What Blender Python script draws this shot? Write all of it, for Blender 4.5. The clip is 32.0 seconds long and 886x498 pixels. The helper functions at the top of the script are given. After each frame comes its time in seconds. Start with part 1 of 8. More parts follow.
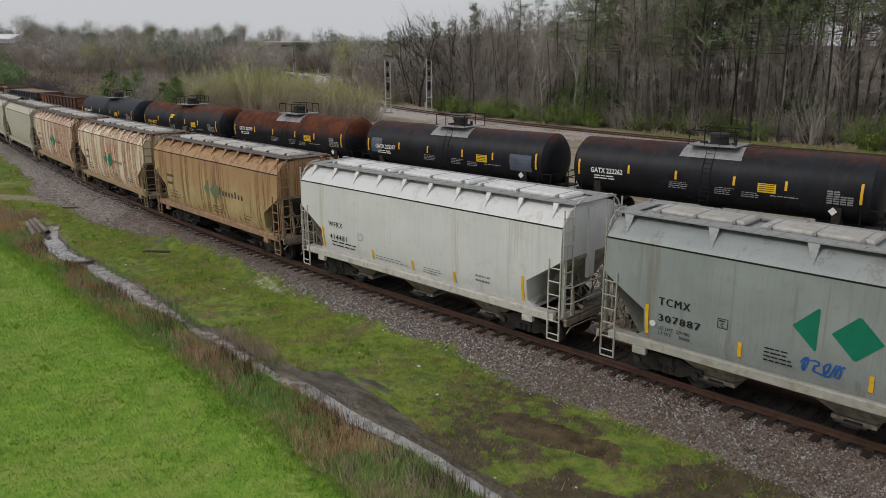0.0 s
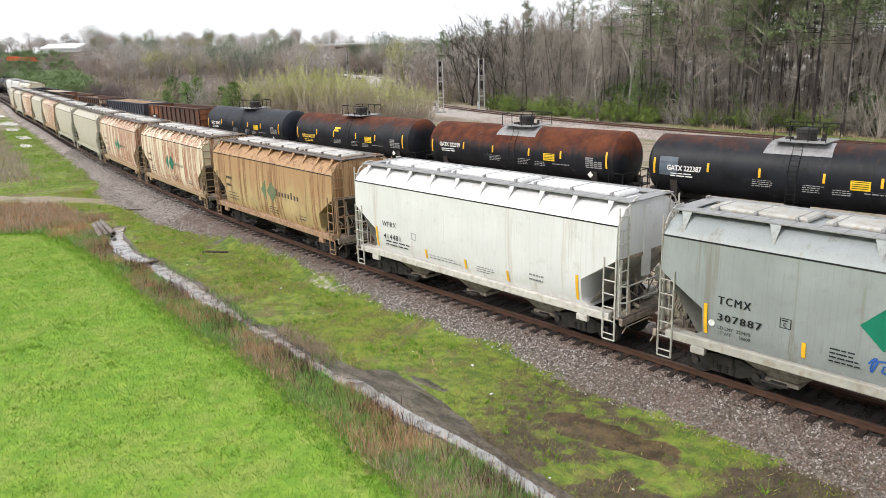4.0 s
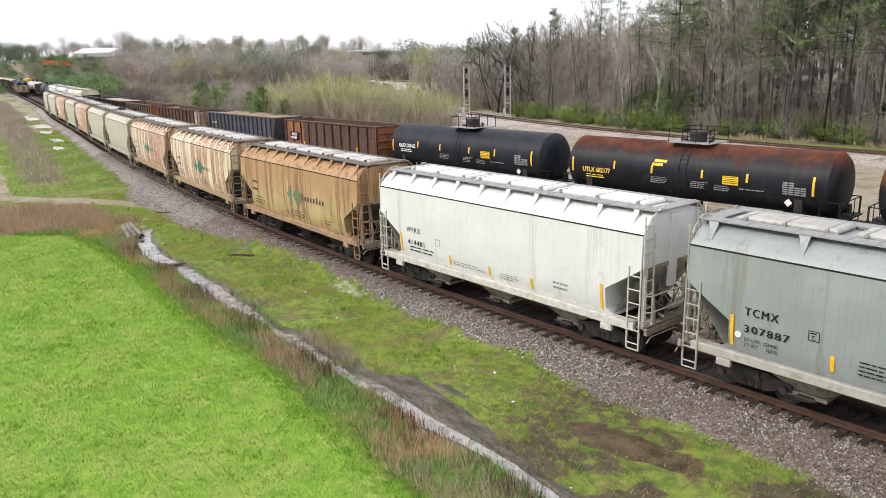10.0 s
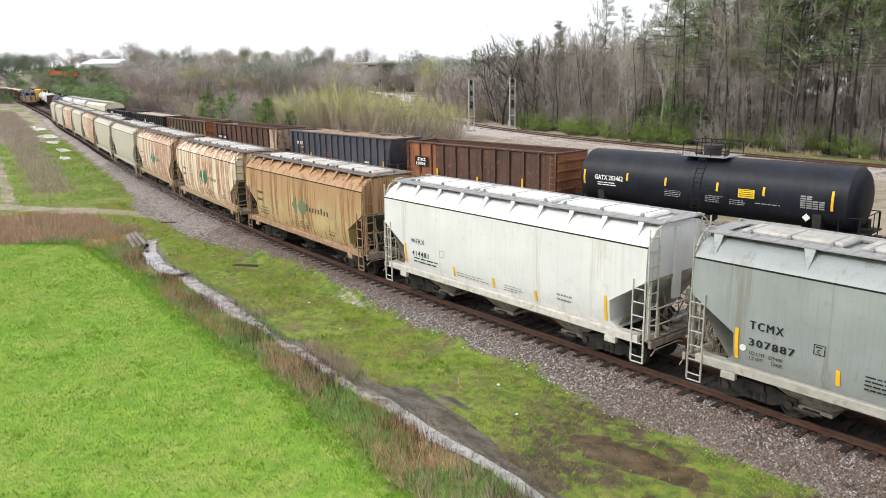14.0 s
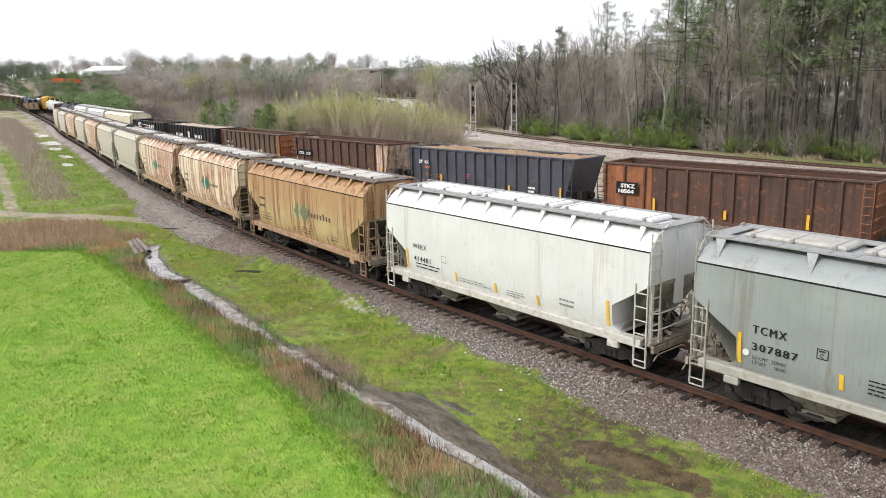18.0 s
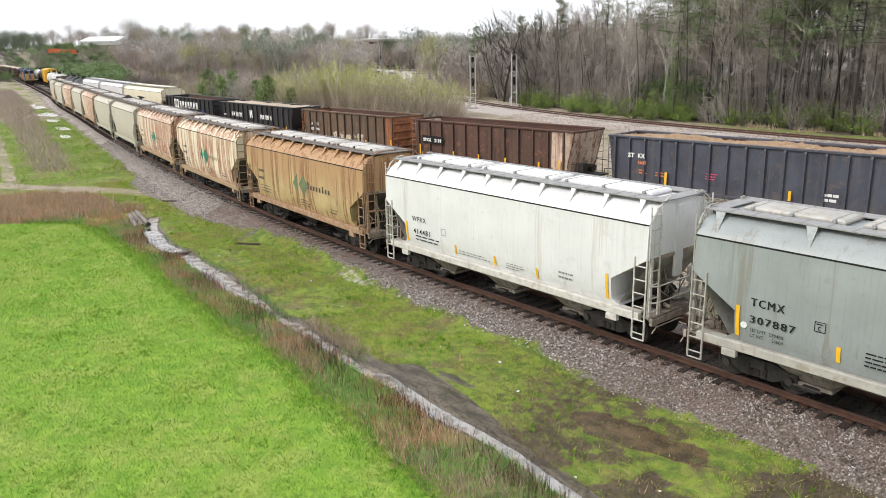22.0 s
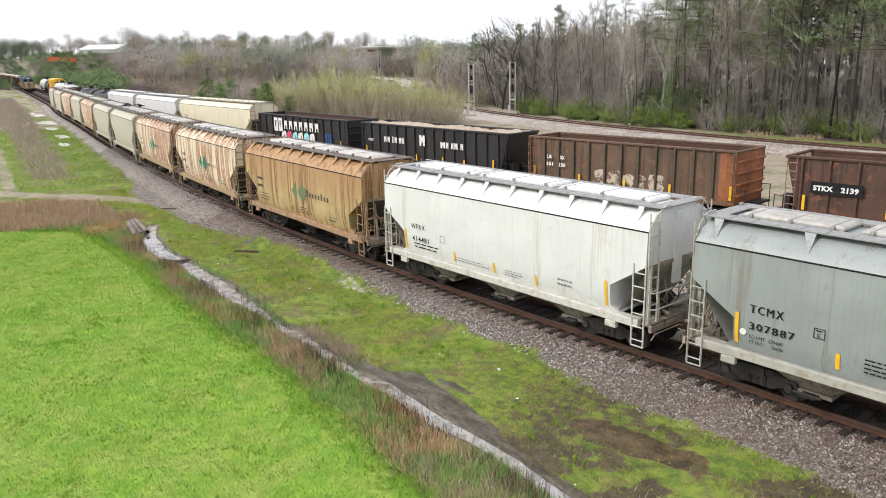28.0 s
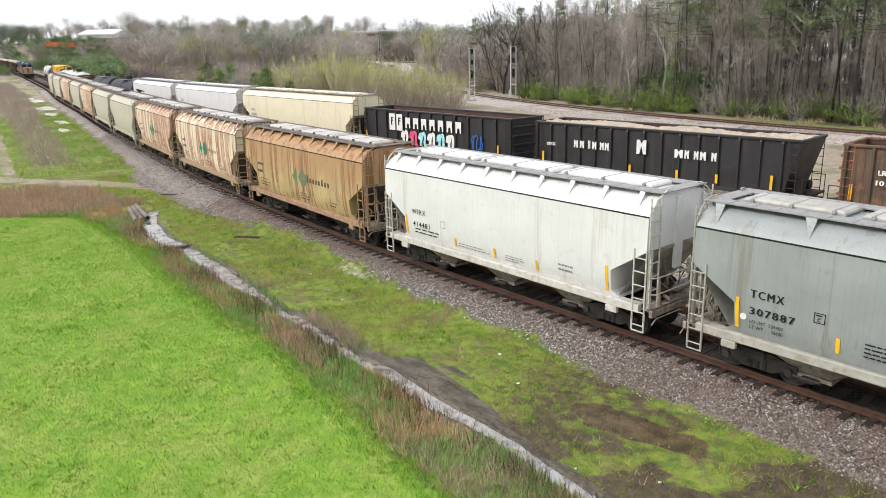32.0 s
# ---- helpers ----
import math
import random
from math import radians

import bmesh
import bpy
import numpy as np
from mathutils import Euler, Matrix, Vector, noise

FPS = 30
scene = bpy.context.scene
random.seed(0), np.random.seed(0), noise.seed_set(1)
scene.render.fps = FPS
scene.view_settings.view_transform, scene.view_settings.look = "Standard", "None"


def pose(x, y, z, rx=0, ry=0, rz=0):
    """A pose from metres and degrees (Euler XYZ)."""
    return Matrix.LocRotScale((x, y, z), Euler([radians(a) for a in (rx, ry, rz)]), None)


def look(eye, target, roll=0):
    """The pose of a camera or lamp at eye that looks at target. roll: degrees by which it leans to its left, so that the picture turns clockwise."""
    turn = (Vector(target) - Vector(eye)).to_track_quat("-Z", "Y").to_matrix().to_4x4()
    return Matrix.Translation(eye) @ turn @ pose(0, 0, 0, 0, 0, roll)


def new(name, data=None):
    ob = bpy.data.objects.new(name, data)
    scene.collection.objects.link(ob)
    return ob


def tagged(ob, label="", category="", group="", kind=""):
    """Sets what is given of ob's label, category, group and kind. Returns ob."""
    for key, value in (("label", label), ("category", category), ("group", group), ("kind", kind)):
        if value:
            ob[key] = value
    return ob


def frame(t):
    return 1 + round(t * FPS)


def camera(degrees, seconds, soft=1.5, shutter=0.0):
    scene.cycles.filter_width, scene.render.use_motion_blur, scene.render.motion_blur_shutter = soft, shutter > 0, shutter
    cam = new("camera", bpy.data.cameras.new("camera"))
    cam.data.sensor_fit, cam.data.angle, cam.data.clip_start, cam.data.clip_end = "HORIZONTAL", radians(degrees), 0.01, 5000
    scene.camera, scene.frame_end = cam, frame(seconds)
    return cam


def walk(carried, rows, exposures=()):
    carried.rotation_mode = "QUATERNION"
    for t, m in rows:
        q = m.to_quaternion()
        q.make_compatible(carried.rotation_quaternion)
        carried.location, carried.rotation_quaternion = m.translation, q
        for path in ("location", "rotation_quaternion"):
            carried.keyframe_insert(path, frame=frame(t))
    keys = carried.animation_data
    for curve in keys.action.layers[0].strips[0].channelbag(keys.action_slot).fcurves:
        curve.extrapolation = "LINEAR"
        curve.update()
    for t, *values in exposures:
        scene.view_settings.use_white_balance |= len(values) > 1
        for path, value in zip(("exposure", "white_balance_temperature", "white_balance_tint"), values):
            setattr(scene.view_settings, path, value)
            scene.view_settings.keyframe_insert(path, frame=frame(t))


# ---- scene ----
# One still viewpoint above the yard; it only turns.
EYE = (18.42, -19.14, 8.85)
cam = camera(61.53, 32.0, soft=0.9)
EXPOSURES = [(0.0, -1.15), (0.5, -0.85), (1.0, -0.3), (2.0, -0.08), (3.0, 0.0), (6.0, 0.0), (32.0, 0.0)]
walk(cam, [
    (0, pose(*EYE, 75.362, 0.277, 43.707)),
    (0.5, pose(*EYE, 75.391, 0.332, 43.696)),
    (1, pose(*EYE, 75.446, 0.365, 43.676)),
    (1.5, pose(*EYE, 75.492, 0.429, 43.713)),
    (2, pose(*EYE, 75.455, 0.627, 43.763)),
    (2.5, pose(*EYE, 75.731, 1.099, 44.359)),
    (3, pose(*EYE, 76.285, 1.534, 45.600)),
    (3.5, pose(*EYE, 76.069, 1.702, 46.784)),
    (5.5, pose(*EYE, 73.707, 1.379, 48.950)),
    (6, pose(*EYE, 73.618, 1.318, 48.952)),
    (6.5, pose(*EYE, 74.035, 1.344, 49.224)),
    (7, pose(*EYE, 74.195, 1.353, 49.501)),
    (7.5, pose(*EYE, 74.361, 1.146, 49.747)),
    (8, pose(*EYE, 74.500, 1.069, 49.834)),
    (8.5, pose(*EYE, 75.048, 1.093, 49.688)),
    (9, pose(*EYE, 75.462, 1.177, 49.539)),
    (9.5, pose(*EYE, 75.728, 1.251, 49.514)),
    (10, pose(*EYE, 75.897, 1.222, 49.583)),
    (10.5, pose(*EYE, 76.036, 1.173, 49.673)),
    (11, pose(*EYE, 76.133, 1.132, 49.812)),
    (11.5, pose(*EYE, 76.226, 1.122, 50.004)),
    (12, pose(*EYE, 76.368, 1.106, 50.066)),
    (12.5, pose(*EYE, 76.517, 1.036, 50.089)),
    (13, pose(*EYE, 76.645, 1.019, 50.023)),
    (13.5, pose(*EYE, 76.697, 1.000, 49.960)),
    (14, pose(*EYE, 76.781, 1.001, 49.964)),
    (14.5, pose(*EYE, 76.916, 1.002, 49.980)),
    (16.5, pose(*EYE, 77.112, 1.109, 50.123)),
    (17, pose(*EYE, 77.153, 1.150, 50.073)),
    (17.5, pose(*EYE, 77.179, 1.171, 50.048)),
    (18, pose(*EYE, 77.189, 1.220, 50.074)),
    (18.5, pose(*EYE, 77.147, 1.239, 50.085)),
    (19, pose(*EYE, 76.775, 1.214, 50.114)),
    (19.5, pose(*EYE, 75.848, 1.169, 50.126)),
    (20, pose(*EYE, 75.309, 1.149, 50.121)),
    (20.5, pose(*EYE, 75.085, 1.127, 50.073)),
    (21, pose(*EYE, 75.035, 1.123, 50.060)),
    (21.5, pose(*EYE, 75.071, 1.153, 50.075)),
    (22, pose(*EYE, 75.096, 1.146, 50.049)),
    (22.5, pose(*EYE, 75.146, 1.104, 50.006)),
    (23, pose(*EYE, 75.212, 1.118, 49.988)),
    (23.5, pose(*EYE, 75.287, 1.139, 49.973)),
    (24, pose(*EYE, 75.342, 1.092, 49.952)),
    (24.5, pose(*EYE, 75.404, 1.083, 49.937)),
    (25, pose(*EYE, 75.491, 1.094, 49.961)),
    (25.5, pose(*EYE, 75.562, 1.102, 50.014)),
    (27.5, pose(*EYE, 75.596, 1.233, 49.971)),
    (28, pose(*EYE, 75.647, 1.224, 49.943)),
    (28.5, pose(*EYE, 75.601, 1.206, 49.898)),
    (29, pose(*EYE, 74.841, 1.142, 49.934)),
    (29.5, pose(*EYE, 74.196, 1.097, 49.903)),
    (30, pose(*EYE, 74.030, 1.079, 49.880)),
    (30.5, pose(*EYE, 74.122, 1.096, 49.842)),
    (31, pose(*EYE, 74.160, 1.075, 49.830)),
    (31.5, pose(*EYE, 74.318, 1.171, 49.866)),
    (32, pose(*EYE, 74.523, 1.324, 49.975)),
], EXPOSURES)

# ---- light: bright overcast sky ----
world = bpy.data.worlds.new("overcast_sky")
scene.world = world
world.use_nodes = True
wn = world.node_tree
sky = wn.nodes.new("ShaderNodeTexSky")
sky.sky_type, sky.sun_disc = "NISHITA", False
sky.sun_elevation, sky.sun_rotation, sky.dust_density = radians(39), radians(211), 4.0
pale = wn.nodes.new("ShaderNodeMix")
pale.data_type = "RGBA"
pale.inputs["Factor"].default_value = 0.86
pale.inputs[7].default_value = (9.0, 9.2, 9.6, 1)
wn.links.new(sky.outputs[0], pale.inputs[6])
wn.links.new(pale.outputs[2], wn.nodes["Background"].inputs["Color"])
wn.nodes["Background"].inputs["Strength"].default_value = 0.15
sun_data = bpy.data.lights.new("sun", "SUN")
sun_data.energy, sun_data.angle, sun_data.color = 2.3, radians(16), (1.0, 0.97, 0.92)
sun = new("sun", sun_data)
sun.matrix_world = look((-45, -75, 72), (0, 0, 0))


# ---- materials ----
class Nodes:
    """Short ways to wire a node material."""

    def __init__(self, name, rough=0.6, metal=0.0):
        self.m = bpy.data.materials.new(name)
        self.m.use_nodes = True
        self.t = self.m.node_tree
        self.b = self.t.nodes["Principled BSDF"]
        self.b.inputs["Roughness"].default_value, self.b.inputs["Metallic"].default_value = rough, metal
        self.co = self.t.nodes.new("ShaderNodeTexCoord").outputs["Object"]

    def put(self, socket, v):
        if isinstance(v, tuple):
            socket.default_value = (*v, 1) if len(v) == 3 and len(socket.default_value) == 4 else v
        elif isinstance(v, (int, float)):
            socket.default_value = v
        else:
            self.t.links.new(v, socket)

    def stretch(self, sx, sy, sz, co=None):
        n = self.t.nodes.new("ShaderNodeMapping")
        n.inputs["Scale"].default_value = (sx, sy, sz)
        self.t.links.new(co or self.co, n.inputs["Vector"])
        return n.outputs[0]

    def noise(self, scale, detail=4.0, co=None, rough=0.6):
        n = self.t.nodes.new("ShaderNodeTexNoise")
        n.inputs["Scale"].default_value, n.inputs["Detail"].default_value, n.inputs["Roughness"].default_value = scale, detail, rough
        self.t.links.new(co or self.co, n.inputs["Vector"])
        return n.outputs[0]

    def cells(self, scale, co=None, out="Color"):
        n = self.t.nodes.new("ShaderNodeTexVoronoi")
        n.inputs["Scale"].default_value = scale
        self.t.links.new(co or self.co, n.inputs["Vector"])
        return n.outputs[out]

    def span(self, v, lo, hi, a=0.0, b=1.0):
        n = self.t.nodes.new("ShaderNodeMapRange")
        n.interpolation_type = "SMOOTHSTEP"
        for s, val in zip(n.inputs[:5], (v, lo, hi, a, b)):
            self.put(s, val)
        return n.outputs[0]

    def calc(self, op, a, b=0.0):
        n = self.t.nodes.new("ShaderNodeMath")
        n.operation = op
        self.put(n.inputs[0], a), self.put(n.inputs[1], b)
        return n.outputs[0]

    def axis(self, i, co=None):
        n = self.t.nodes.new("ShaderNodeSeparateXYZ")
        self.t.links.new(co or self.co, n.inputs[0])
        return n.outputs[i]

    def mix(self, f, a, b, how="MIX"):
        n = self.t.nodes.new("ShaderNodeMix")
        n.data_type, n.blend_type = "RGBA", how
        self.put(n.inputs[0], f), self.put(n.inputs[6], a), self.put(n.inputs[7], b)
        return n.outputs[2]

    def attr(self, name):
        n = self.t.nodes.new("ShaderNodeAttribute")
        n.attribute_name = name
        return n.outputs["Fac"]

    def chance(self):
        return self.t.nodes.new("ShaderNodeObjectInfo").outputs["Random"]

    def island(self):
        return self.t.nodes.new("ShaderNodeNewGeometry").outputs["Random Per Island"]

    def done(self, color, rough=None, bump=None, strength=0.3, distance=0.02):
        self.put(self.b.inputs["Base Color"], color)
        if rough is not None:
            self.put(self.b.inputs["Roughness"], rough)
        if bump is not None:
            n = self.t.nodes.new("ShaderNodeBump")
            n.inputs["Strength"].default_value, n.inputs["Distance"].default_value = strength, distance
            self.put(n.inputs["Height"], bump)
            self.t.links.new(n.outputs[0], self.b.inputs["Normal"])
        return self.m


def plain(name, c, rough=0.6, metal=0.0, vary=0.25, scale=6.0, dirt=None, amount=0.5):
    """Paint, metal or timber with soft blotches, fine grain and some dirt."""
    n = Nodes(name, rough, metal)
    big, fine = n.noise(scale, 5), n.noise(scale * 14, 3)
    col = n.mix(n.span(big, 0.3, 0.7), tuple(v * (1 - vary) for v in c), tuple(min(1, v * (1 + vary)) for v in c))
    if dirt:
        col = n.mix(n.calc("MULTIPLY", n.span(n.noise(scale * 2.3, 6), 0.48, 0.68), amount), col, dirt)
    return n.done(col, n.span(big, 0.2, 0.8, rough * 0.85, min(1, rough * 1.15)), fine, 0.15, 0.01)


def car_paint(name, c, grime, streak, streaks=0.3, spots=0.15, rough=0.5, fade=0.15, lines=2.05, upper=None, runs=2.6):
    """Weathered wagon paint: run-down streaks, blotches, rust spots and weld seams."""
    n = Nodes(name, rough)
    big = n.noise(0.7, 4)
    col = n.mix(n.span(big, 0.3, 0.72), tuple(v * (1 - fade) for v in c), tuple(min(1, v * (1 + fade)) for v in c))
    if upper:
        hz = n.calc("ADD", n.axis(2), n.calc("MULTIPLY", n.calc("SUBTRACT", n.noise(1.0, 5, n.stretch(2.2, 2.2, 0.35)), 0.5), 4.0))
        col = n.mix(n.span(hz, 2.0, 3.6, 0, 0.85), col, upper)
    run = n.noise(1.0, 4, n.stretch(runs, runs, 0.10), 0.55)
    thin = n.noise(1.0, 4, n.stretch(15, 15, 0.3), 0.6)
    m = n.calc("MULTIPLY", n.span(run, 0.60 - 0.12 * streaks, 0.68 - 0.13 * streaks), n.span(thin, 0.4, 0.56, 0.12, 1.0))
    col = n.mix(n.calc("MULTIPLY", m, min(0.95, 0.3 + 0.7 * streaks)), col, streak)
    faint = n.span(n.noise(1.0, 4, n.stretch(24, 24, 0.4), 0.6), 0.5, 0.7)
    col = n.mix(n.calc("MULTIPLY", faint, 0.12 + 0.2 * min(1, streaks)), col, grime)
    col = n.mix(n.calc("MULTIPLY", n.span(n.noise(2.6, 7), 0.55, 0.75), spots), col, grime)
    chips = n.span(n.noise(1.9, 9, None, 0.7), 0.585, 0.615)
    col = n.mix(n.calc("MULTIPLY", chips, min(0.75, spots)), col, grime)
    flecks = n.span(n.noise(19, 5), 0.68, 0.74)
    col = n.mix(n.calc("MULTIPLY", flecks, min(0.8, 0.25 + spots)), col, grime)
    low = n.calc("MULTIPLY", n.span(n.axis(2), 1.75, 1.1), n.span(n.noise(3.5, 5), 0.3, 0.7))
    col = n.mix(n.calc("MULTIPLY", low, 0.4), col, grime)
    wave = n.calc("ABSOLUTE", n.calc("SUBTRACT", n.calc("FRACT", n.calc("DIVIDE", n.axis(0), lines)), 0.5))
    seam = n.span(wave, 0.008, 0.0)
    col = n.mix(n.calc("MULTIPLY", seam, 0.22), col, grime)
    h = n.calc("ADD", n.calc("MULTIPLY", n.noise(1.2, 2), 0.5), n.calc("MULTIPLY", seam, 0.06))
    return n.done(col, n.span(big, 0.2, 0.8, rough * 0.8, min(1, rough * 1.25)), h, 0.35, 0.05)


WHITE = car_paint("weathered_white_paint", (0.69, 0.685, 0.69), (0.33, 0.28, 0.23), (0.47, 0.39, 0.33), 0.22, 0.12, 0.42, 0.04)
HATCH_WHITE = plain("white_hatch_paint", (0.7, 0.7, 0.69), 0.45, 0, 0.06, 2, (0.42, 0.36, 0.3), 0.35)
GREY = car_paint("weathered_grey_paint", (0.285, 0.308, 0.31), (0.16, 0.14, 0.115), (0.205, 0.185, 0.155), 0.5, 0.14, 0.42, 0.08, 1.28)
OCHRE = car_paint("rust_stained_ochre_paint", (0.46, 0.34, 0.165), (0.19, 0.10, 0.05), (0.22, 0.10, 0.045), 1.0, 0.16, 0.65, 0.14, 2.05, (0.40, 0.225, 0.11), 3.4)
CREAM = car_paint("rust_streaked_cream_paint", (0.68, 0.61, 0.46), (0.34, 0.175, 0.09), (0.30, 0.088, 0.034), 1.35, 0.14, 0.6, 0.08, 2.05, None, 1.9)
CREAM_RED = car_paint("red_streaked_cream_paint", (0.66, 0.58, 0.45), (0.33, 0.16, 0.085), (0.29, 0.08, 0.032), 1.6, 0.14, 0.6, 0.08, 2.05, None, 2.2)
SAGE = car_paint("dull_sage_paint", (0.48, 0.44, 0.36), (0.24, 0.21, 0.165), (0.29, 0.26, 0.2), 0.3, 0.2, 0.55, 0.08)
BEIGE = car_paint("dull_beige_paint", (0.45, 0.41, 0.33), (0.28, 0.23, 0.18), (0.33, 0.25, 0.19), 0.35, 0.2, 0.55, 0.08)
PALE = car_paint("clean_pale_cream_paint", (0.73, 0.67, 0.50), (0.4, 0.33, 0.23), (0.48, 0.39, 0.28), 0.2, 0.12, 0.45, 0.04)
GON_BLACK = car_paint("black_wagon_paint", (0.02, 0.02, 0.022), (0.055, 0.042, 0.035), (0.048, 0.042, 0.038), 0.3, 0.3, 0.55, 0.25)
GON_BLUE = car_paint("blue_black_wagon_paint", (0.055, 0.062, 0.085), (0.14, 0.10, 0.075), (0.085, 0.085, 0.092), 0.5, 0.5, 0.55, 0.25)
GON_BROWN = car_paint("brown_rusted_wagon_paint", (0.085, 0.045, 0.032), (0.21, 0.085, 0.042), (0.035, 0.022, 0.018), 0.7, 0.75, 0.7, 0.25)
GON_OLIVE = car_paint("faded_olive_wagon_paint", (0.075, 0.064, 0.045), (0.14, 0.065, 0.033), (0.05, 0.035, 0.024), 0.6, 0.65, 0.7, 0.2)
ORANGE_RUST = car_paint("orange_rusted_steel", (0.30, 0.115, 0.05), (0.12, 0.05, 0.028), (0.17, 0.07, 0.035), 0.5, 0.6, 0.8, 0.3)
DARK = plain("dark_grimy_steel", (0.028, 0.025, 0.024), 0.7, 0.2, 0.4, 3, (0.07, 0.05, 0.035), 0.5)
GRATE = plain("weathered_walkway_grating", (0.27, 0.265, 0.265), 0.65, 0.3, 0.2, 5, (0.16, 0.12, 0.09), 0.5)
RAIL_RUST = plain("rusted_rail_steel", (0.085, 0.042, 0.027), 0.65, 0.3, 0.25, 4, (0.07, 0.045, 0.035), 0.6)
RAIL_WORN = plain("worn_rail_head", (0.14, 0.085, 0.065), 0.45, 0.6, 0.2, 5, (0.11, 0.06, 0.04), 0.6)
TIE_WOOD = plain("creosoted_sleeper_timber", (0.028, 0.018, 0.014), 0.9, 0.0, 0.35, 5, (0.06, 0.04, 0.03), 0.4)
YELLOW = plain("yellow_reflective_strip", (0.85, 0.47, 0.025), 0.4, 0.0, 0.12, 4)
YELLOW_SIGN = plain("yellow_panel", (0.85, 0.55, 0.02), 0.5, 0.0, 0.1, 4)
INK = plain("black_lettering", (0.02, 0.02, 0.022), 0.6, 0.0, 0.2, 5)
INK.node_tree.nodes["Principled BSDF"].inputs["Specular IOR Level"].default_value = 0.12
CHALK = plain("white_lettering", (0.75, 0.75, 0.73), 0.6, 0.0, 0.08, 5, (0.45, 0.42, 0.38), 0.4)
GOLD = plain("yellow_lettering", (0.75, 0.5, 0.08), 0.6, 0.0, 0.1, 5)
GREEN_MARK = plain("green_emblem_paint", (0.0, 0.17, 0.10), 0.5, 0.0, 0.12, 2)
GREEN_FADED = plain("faded_green_emblem_paint", (0.12, 0.17, 0.09), 0.7, 0.0, 0.25, 2, (0.25, 0.16, 0.07), 0.6)
BLUE_SPRAY = plain("blue_spray_paint", (0.02, 0.10, 0.38), 0.5, 0.0, 0.15, 3)
CYAN_SPRAY = plain("pale_cyan_spray_paint", (0.35, 0.68, 0.72), 0.5, 0.0, 0.15, 3)
PINK_SPRAY = plain("pink_spray_paint", (0.7, 0.08, 0.18), 0.5, 0.0, 0.15, 3)
INK_FAINT = plain("faint_grey_print", (0.2, 0.2, 0.2), 0.6, 0.0, 0.15, 5)
END_GRIME = plain("brown_grimed_steel", (0.30, 0.25, 0.20), 0.7, 0.1, 0.3, 2.5, (0.09, 0.06, 0.045), 0.7)


# ---- mesh building ----
class Shape:
    """Collects the corners and faces of one mesh."""

    def __init__(self):
        self.v, self.f = [], []

    def add(self, verts, faces):
        k = len(self.v)
        self.v += [tuple(p) for p in verts]
        self.f += [tuple(i + k for i in q) for q in faces]
        return self

    def box(self, x0, x1, y0, y1, z0, z1, c=0.0):
        if not c:
            p = [(x, y, z) for x in (x0, x1) for y in (y0, y1) for z in (z0, z1)]
            return self.add(p, [(0, 1, 3, 2), (4, 6, 7, 5), (0, 4, 5, 1), (2, 3, 7, 6), (0, 2, 6, 4), (1, 5, 7, 3)])
        p = []
        for z, k in ((z0, c), (z0 + c, 0), (z1 - c, 0), (z1, c)):
            p += [(x0 + k, y0 + k + (0 if k else 0), z), (x1 - k, y0 + k, z), (x1 - k, y1 - k, z), (x0 + k, y1 - k, z)]
        f = [(3, 2, 1, 0), (12, 13, 14, 15)]
        for r in range(3):
            f += [(4 * r + i, 4 * r + (i + 1) % 4, 4 * r + 4 + (i + 1) % 4, 4 * r + 4 + i) for i in range(4)]
        return self.add(p, f)

    def rod(self, a, b, r, n=6, r2=None, caps=True):
        a, b = Vector(a), Vector(b)
        w = (b - a).normalized()
        u = w.orthogonal().normalized()
        s = w.cross(u)
        r2 = r if r2 is None else r2
        p = [a + (u * math.cos(t) + s * math.sin(t)) * r for t in [2 * math.pi * i / n for i in range(n)]]
        p += [b + (u * math.cos(t) + s * math.sin(t)) * r2 for t in [2 * math.pi * i / n for i in range(n)]]
        f = [(i, (i + 1) % n, n + (i + 1) % n, n + i) for i in range(n)]
        if caps:
            f += [tuple(range(n))[::-1], tuple(range(n, 2 * n))]
        return self.add(p, f)

    def path(self, pts, r, n=6):
        for a, b in zip(pts, pts[1:]):
            self.rod(a, b, r, n)
        return self

    def plate(self, poly, y0, y1):
        """A flat outline of (x, z) points, thickened from y0 to y1."""
        n = len(poly)
        p = [(x, y0, z) for x, z in poly] + [(x, y1, z) for x, z in poly]
        f = [tuple(range(n)), tuple(range(n, 2 * n))[::-1]] + [(i, n + i, n + (i + 1) % n, (i + 1) % n) for i in range(n)]
        return self.add(p, f)

    def slab(self, poly, x0, x1):
        """A flat outline of (y, z) points, thickened from x0 to x1."""
        n = len(poly)
        p = [(x0, y, z) for y, z in poly] + [(x1, y, z) for y, z in poly]
        f = [tuple(range(n))[::-1], tuple(range(n, 2 * n))] + [(i, (i + 1) % n, n + (i + 1) % n, n + i) for i in range(n)]
        return self.add(p, f)

    def turned(self, rings, n=24, axis="x"):
        """A lathe shape about an axis through the origin, from (along, radius) pairs."""
        p = []
        for a, r in rings:
            for i in range(n):
                t = 2 * math.pi * i / n
                c, s = r * math.cos(t), r * math.sin(t)
                p.append((a, c, s) if axis == "x" else (c, a, s) if axis == "y" else (c, s, a))
        f = [(k * n + i, k * n + (i + 1) % n, (k + 1) * n + (i + 1) % n, (k + 1) * n + i) for k in range(len(rings) - 1) for i in range(n)]
        f += [tuple(range(n))[::-1], tuple(range((len(rings) - 1) * n, len(rings) * n))]
        return self.add(p, f)

    def moved(self, x=0.0, y=0.0, z=0.0):
        self.v = [(a + x, b + y, c + z) for a, b, c in self.v]
        return self

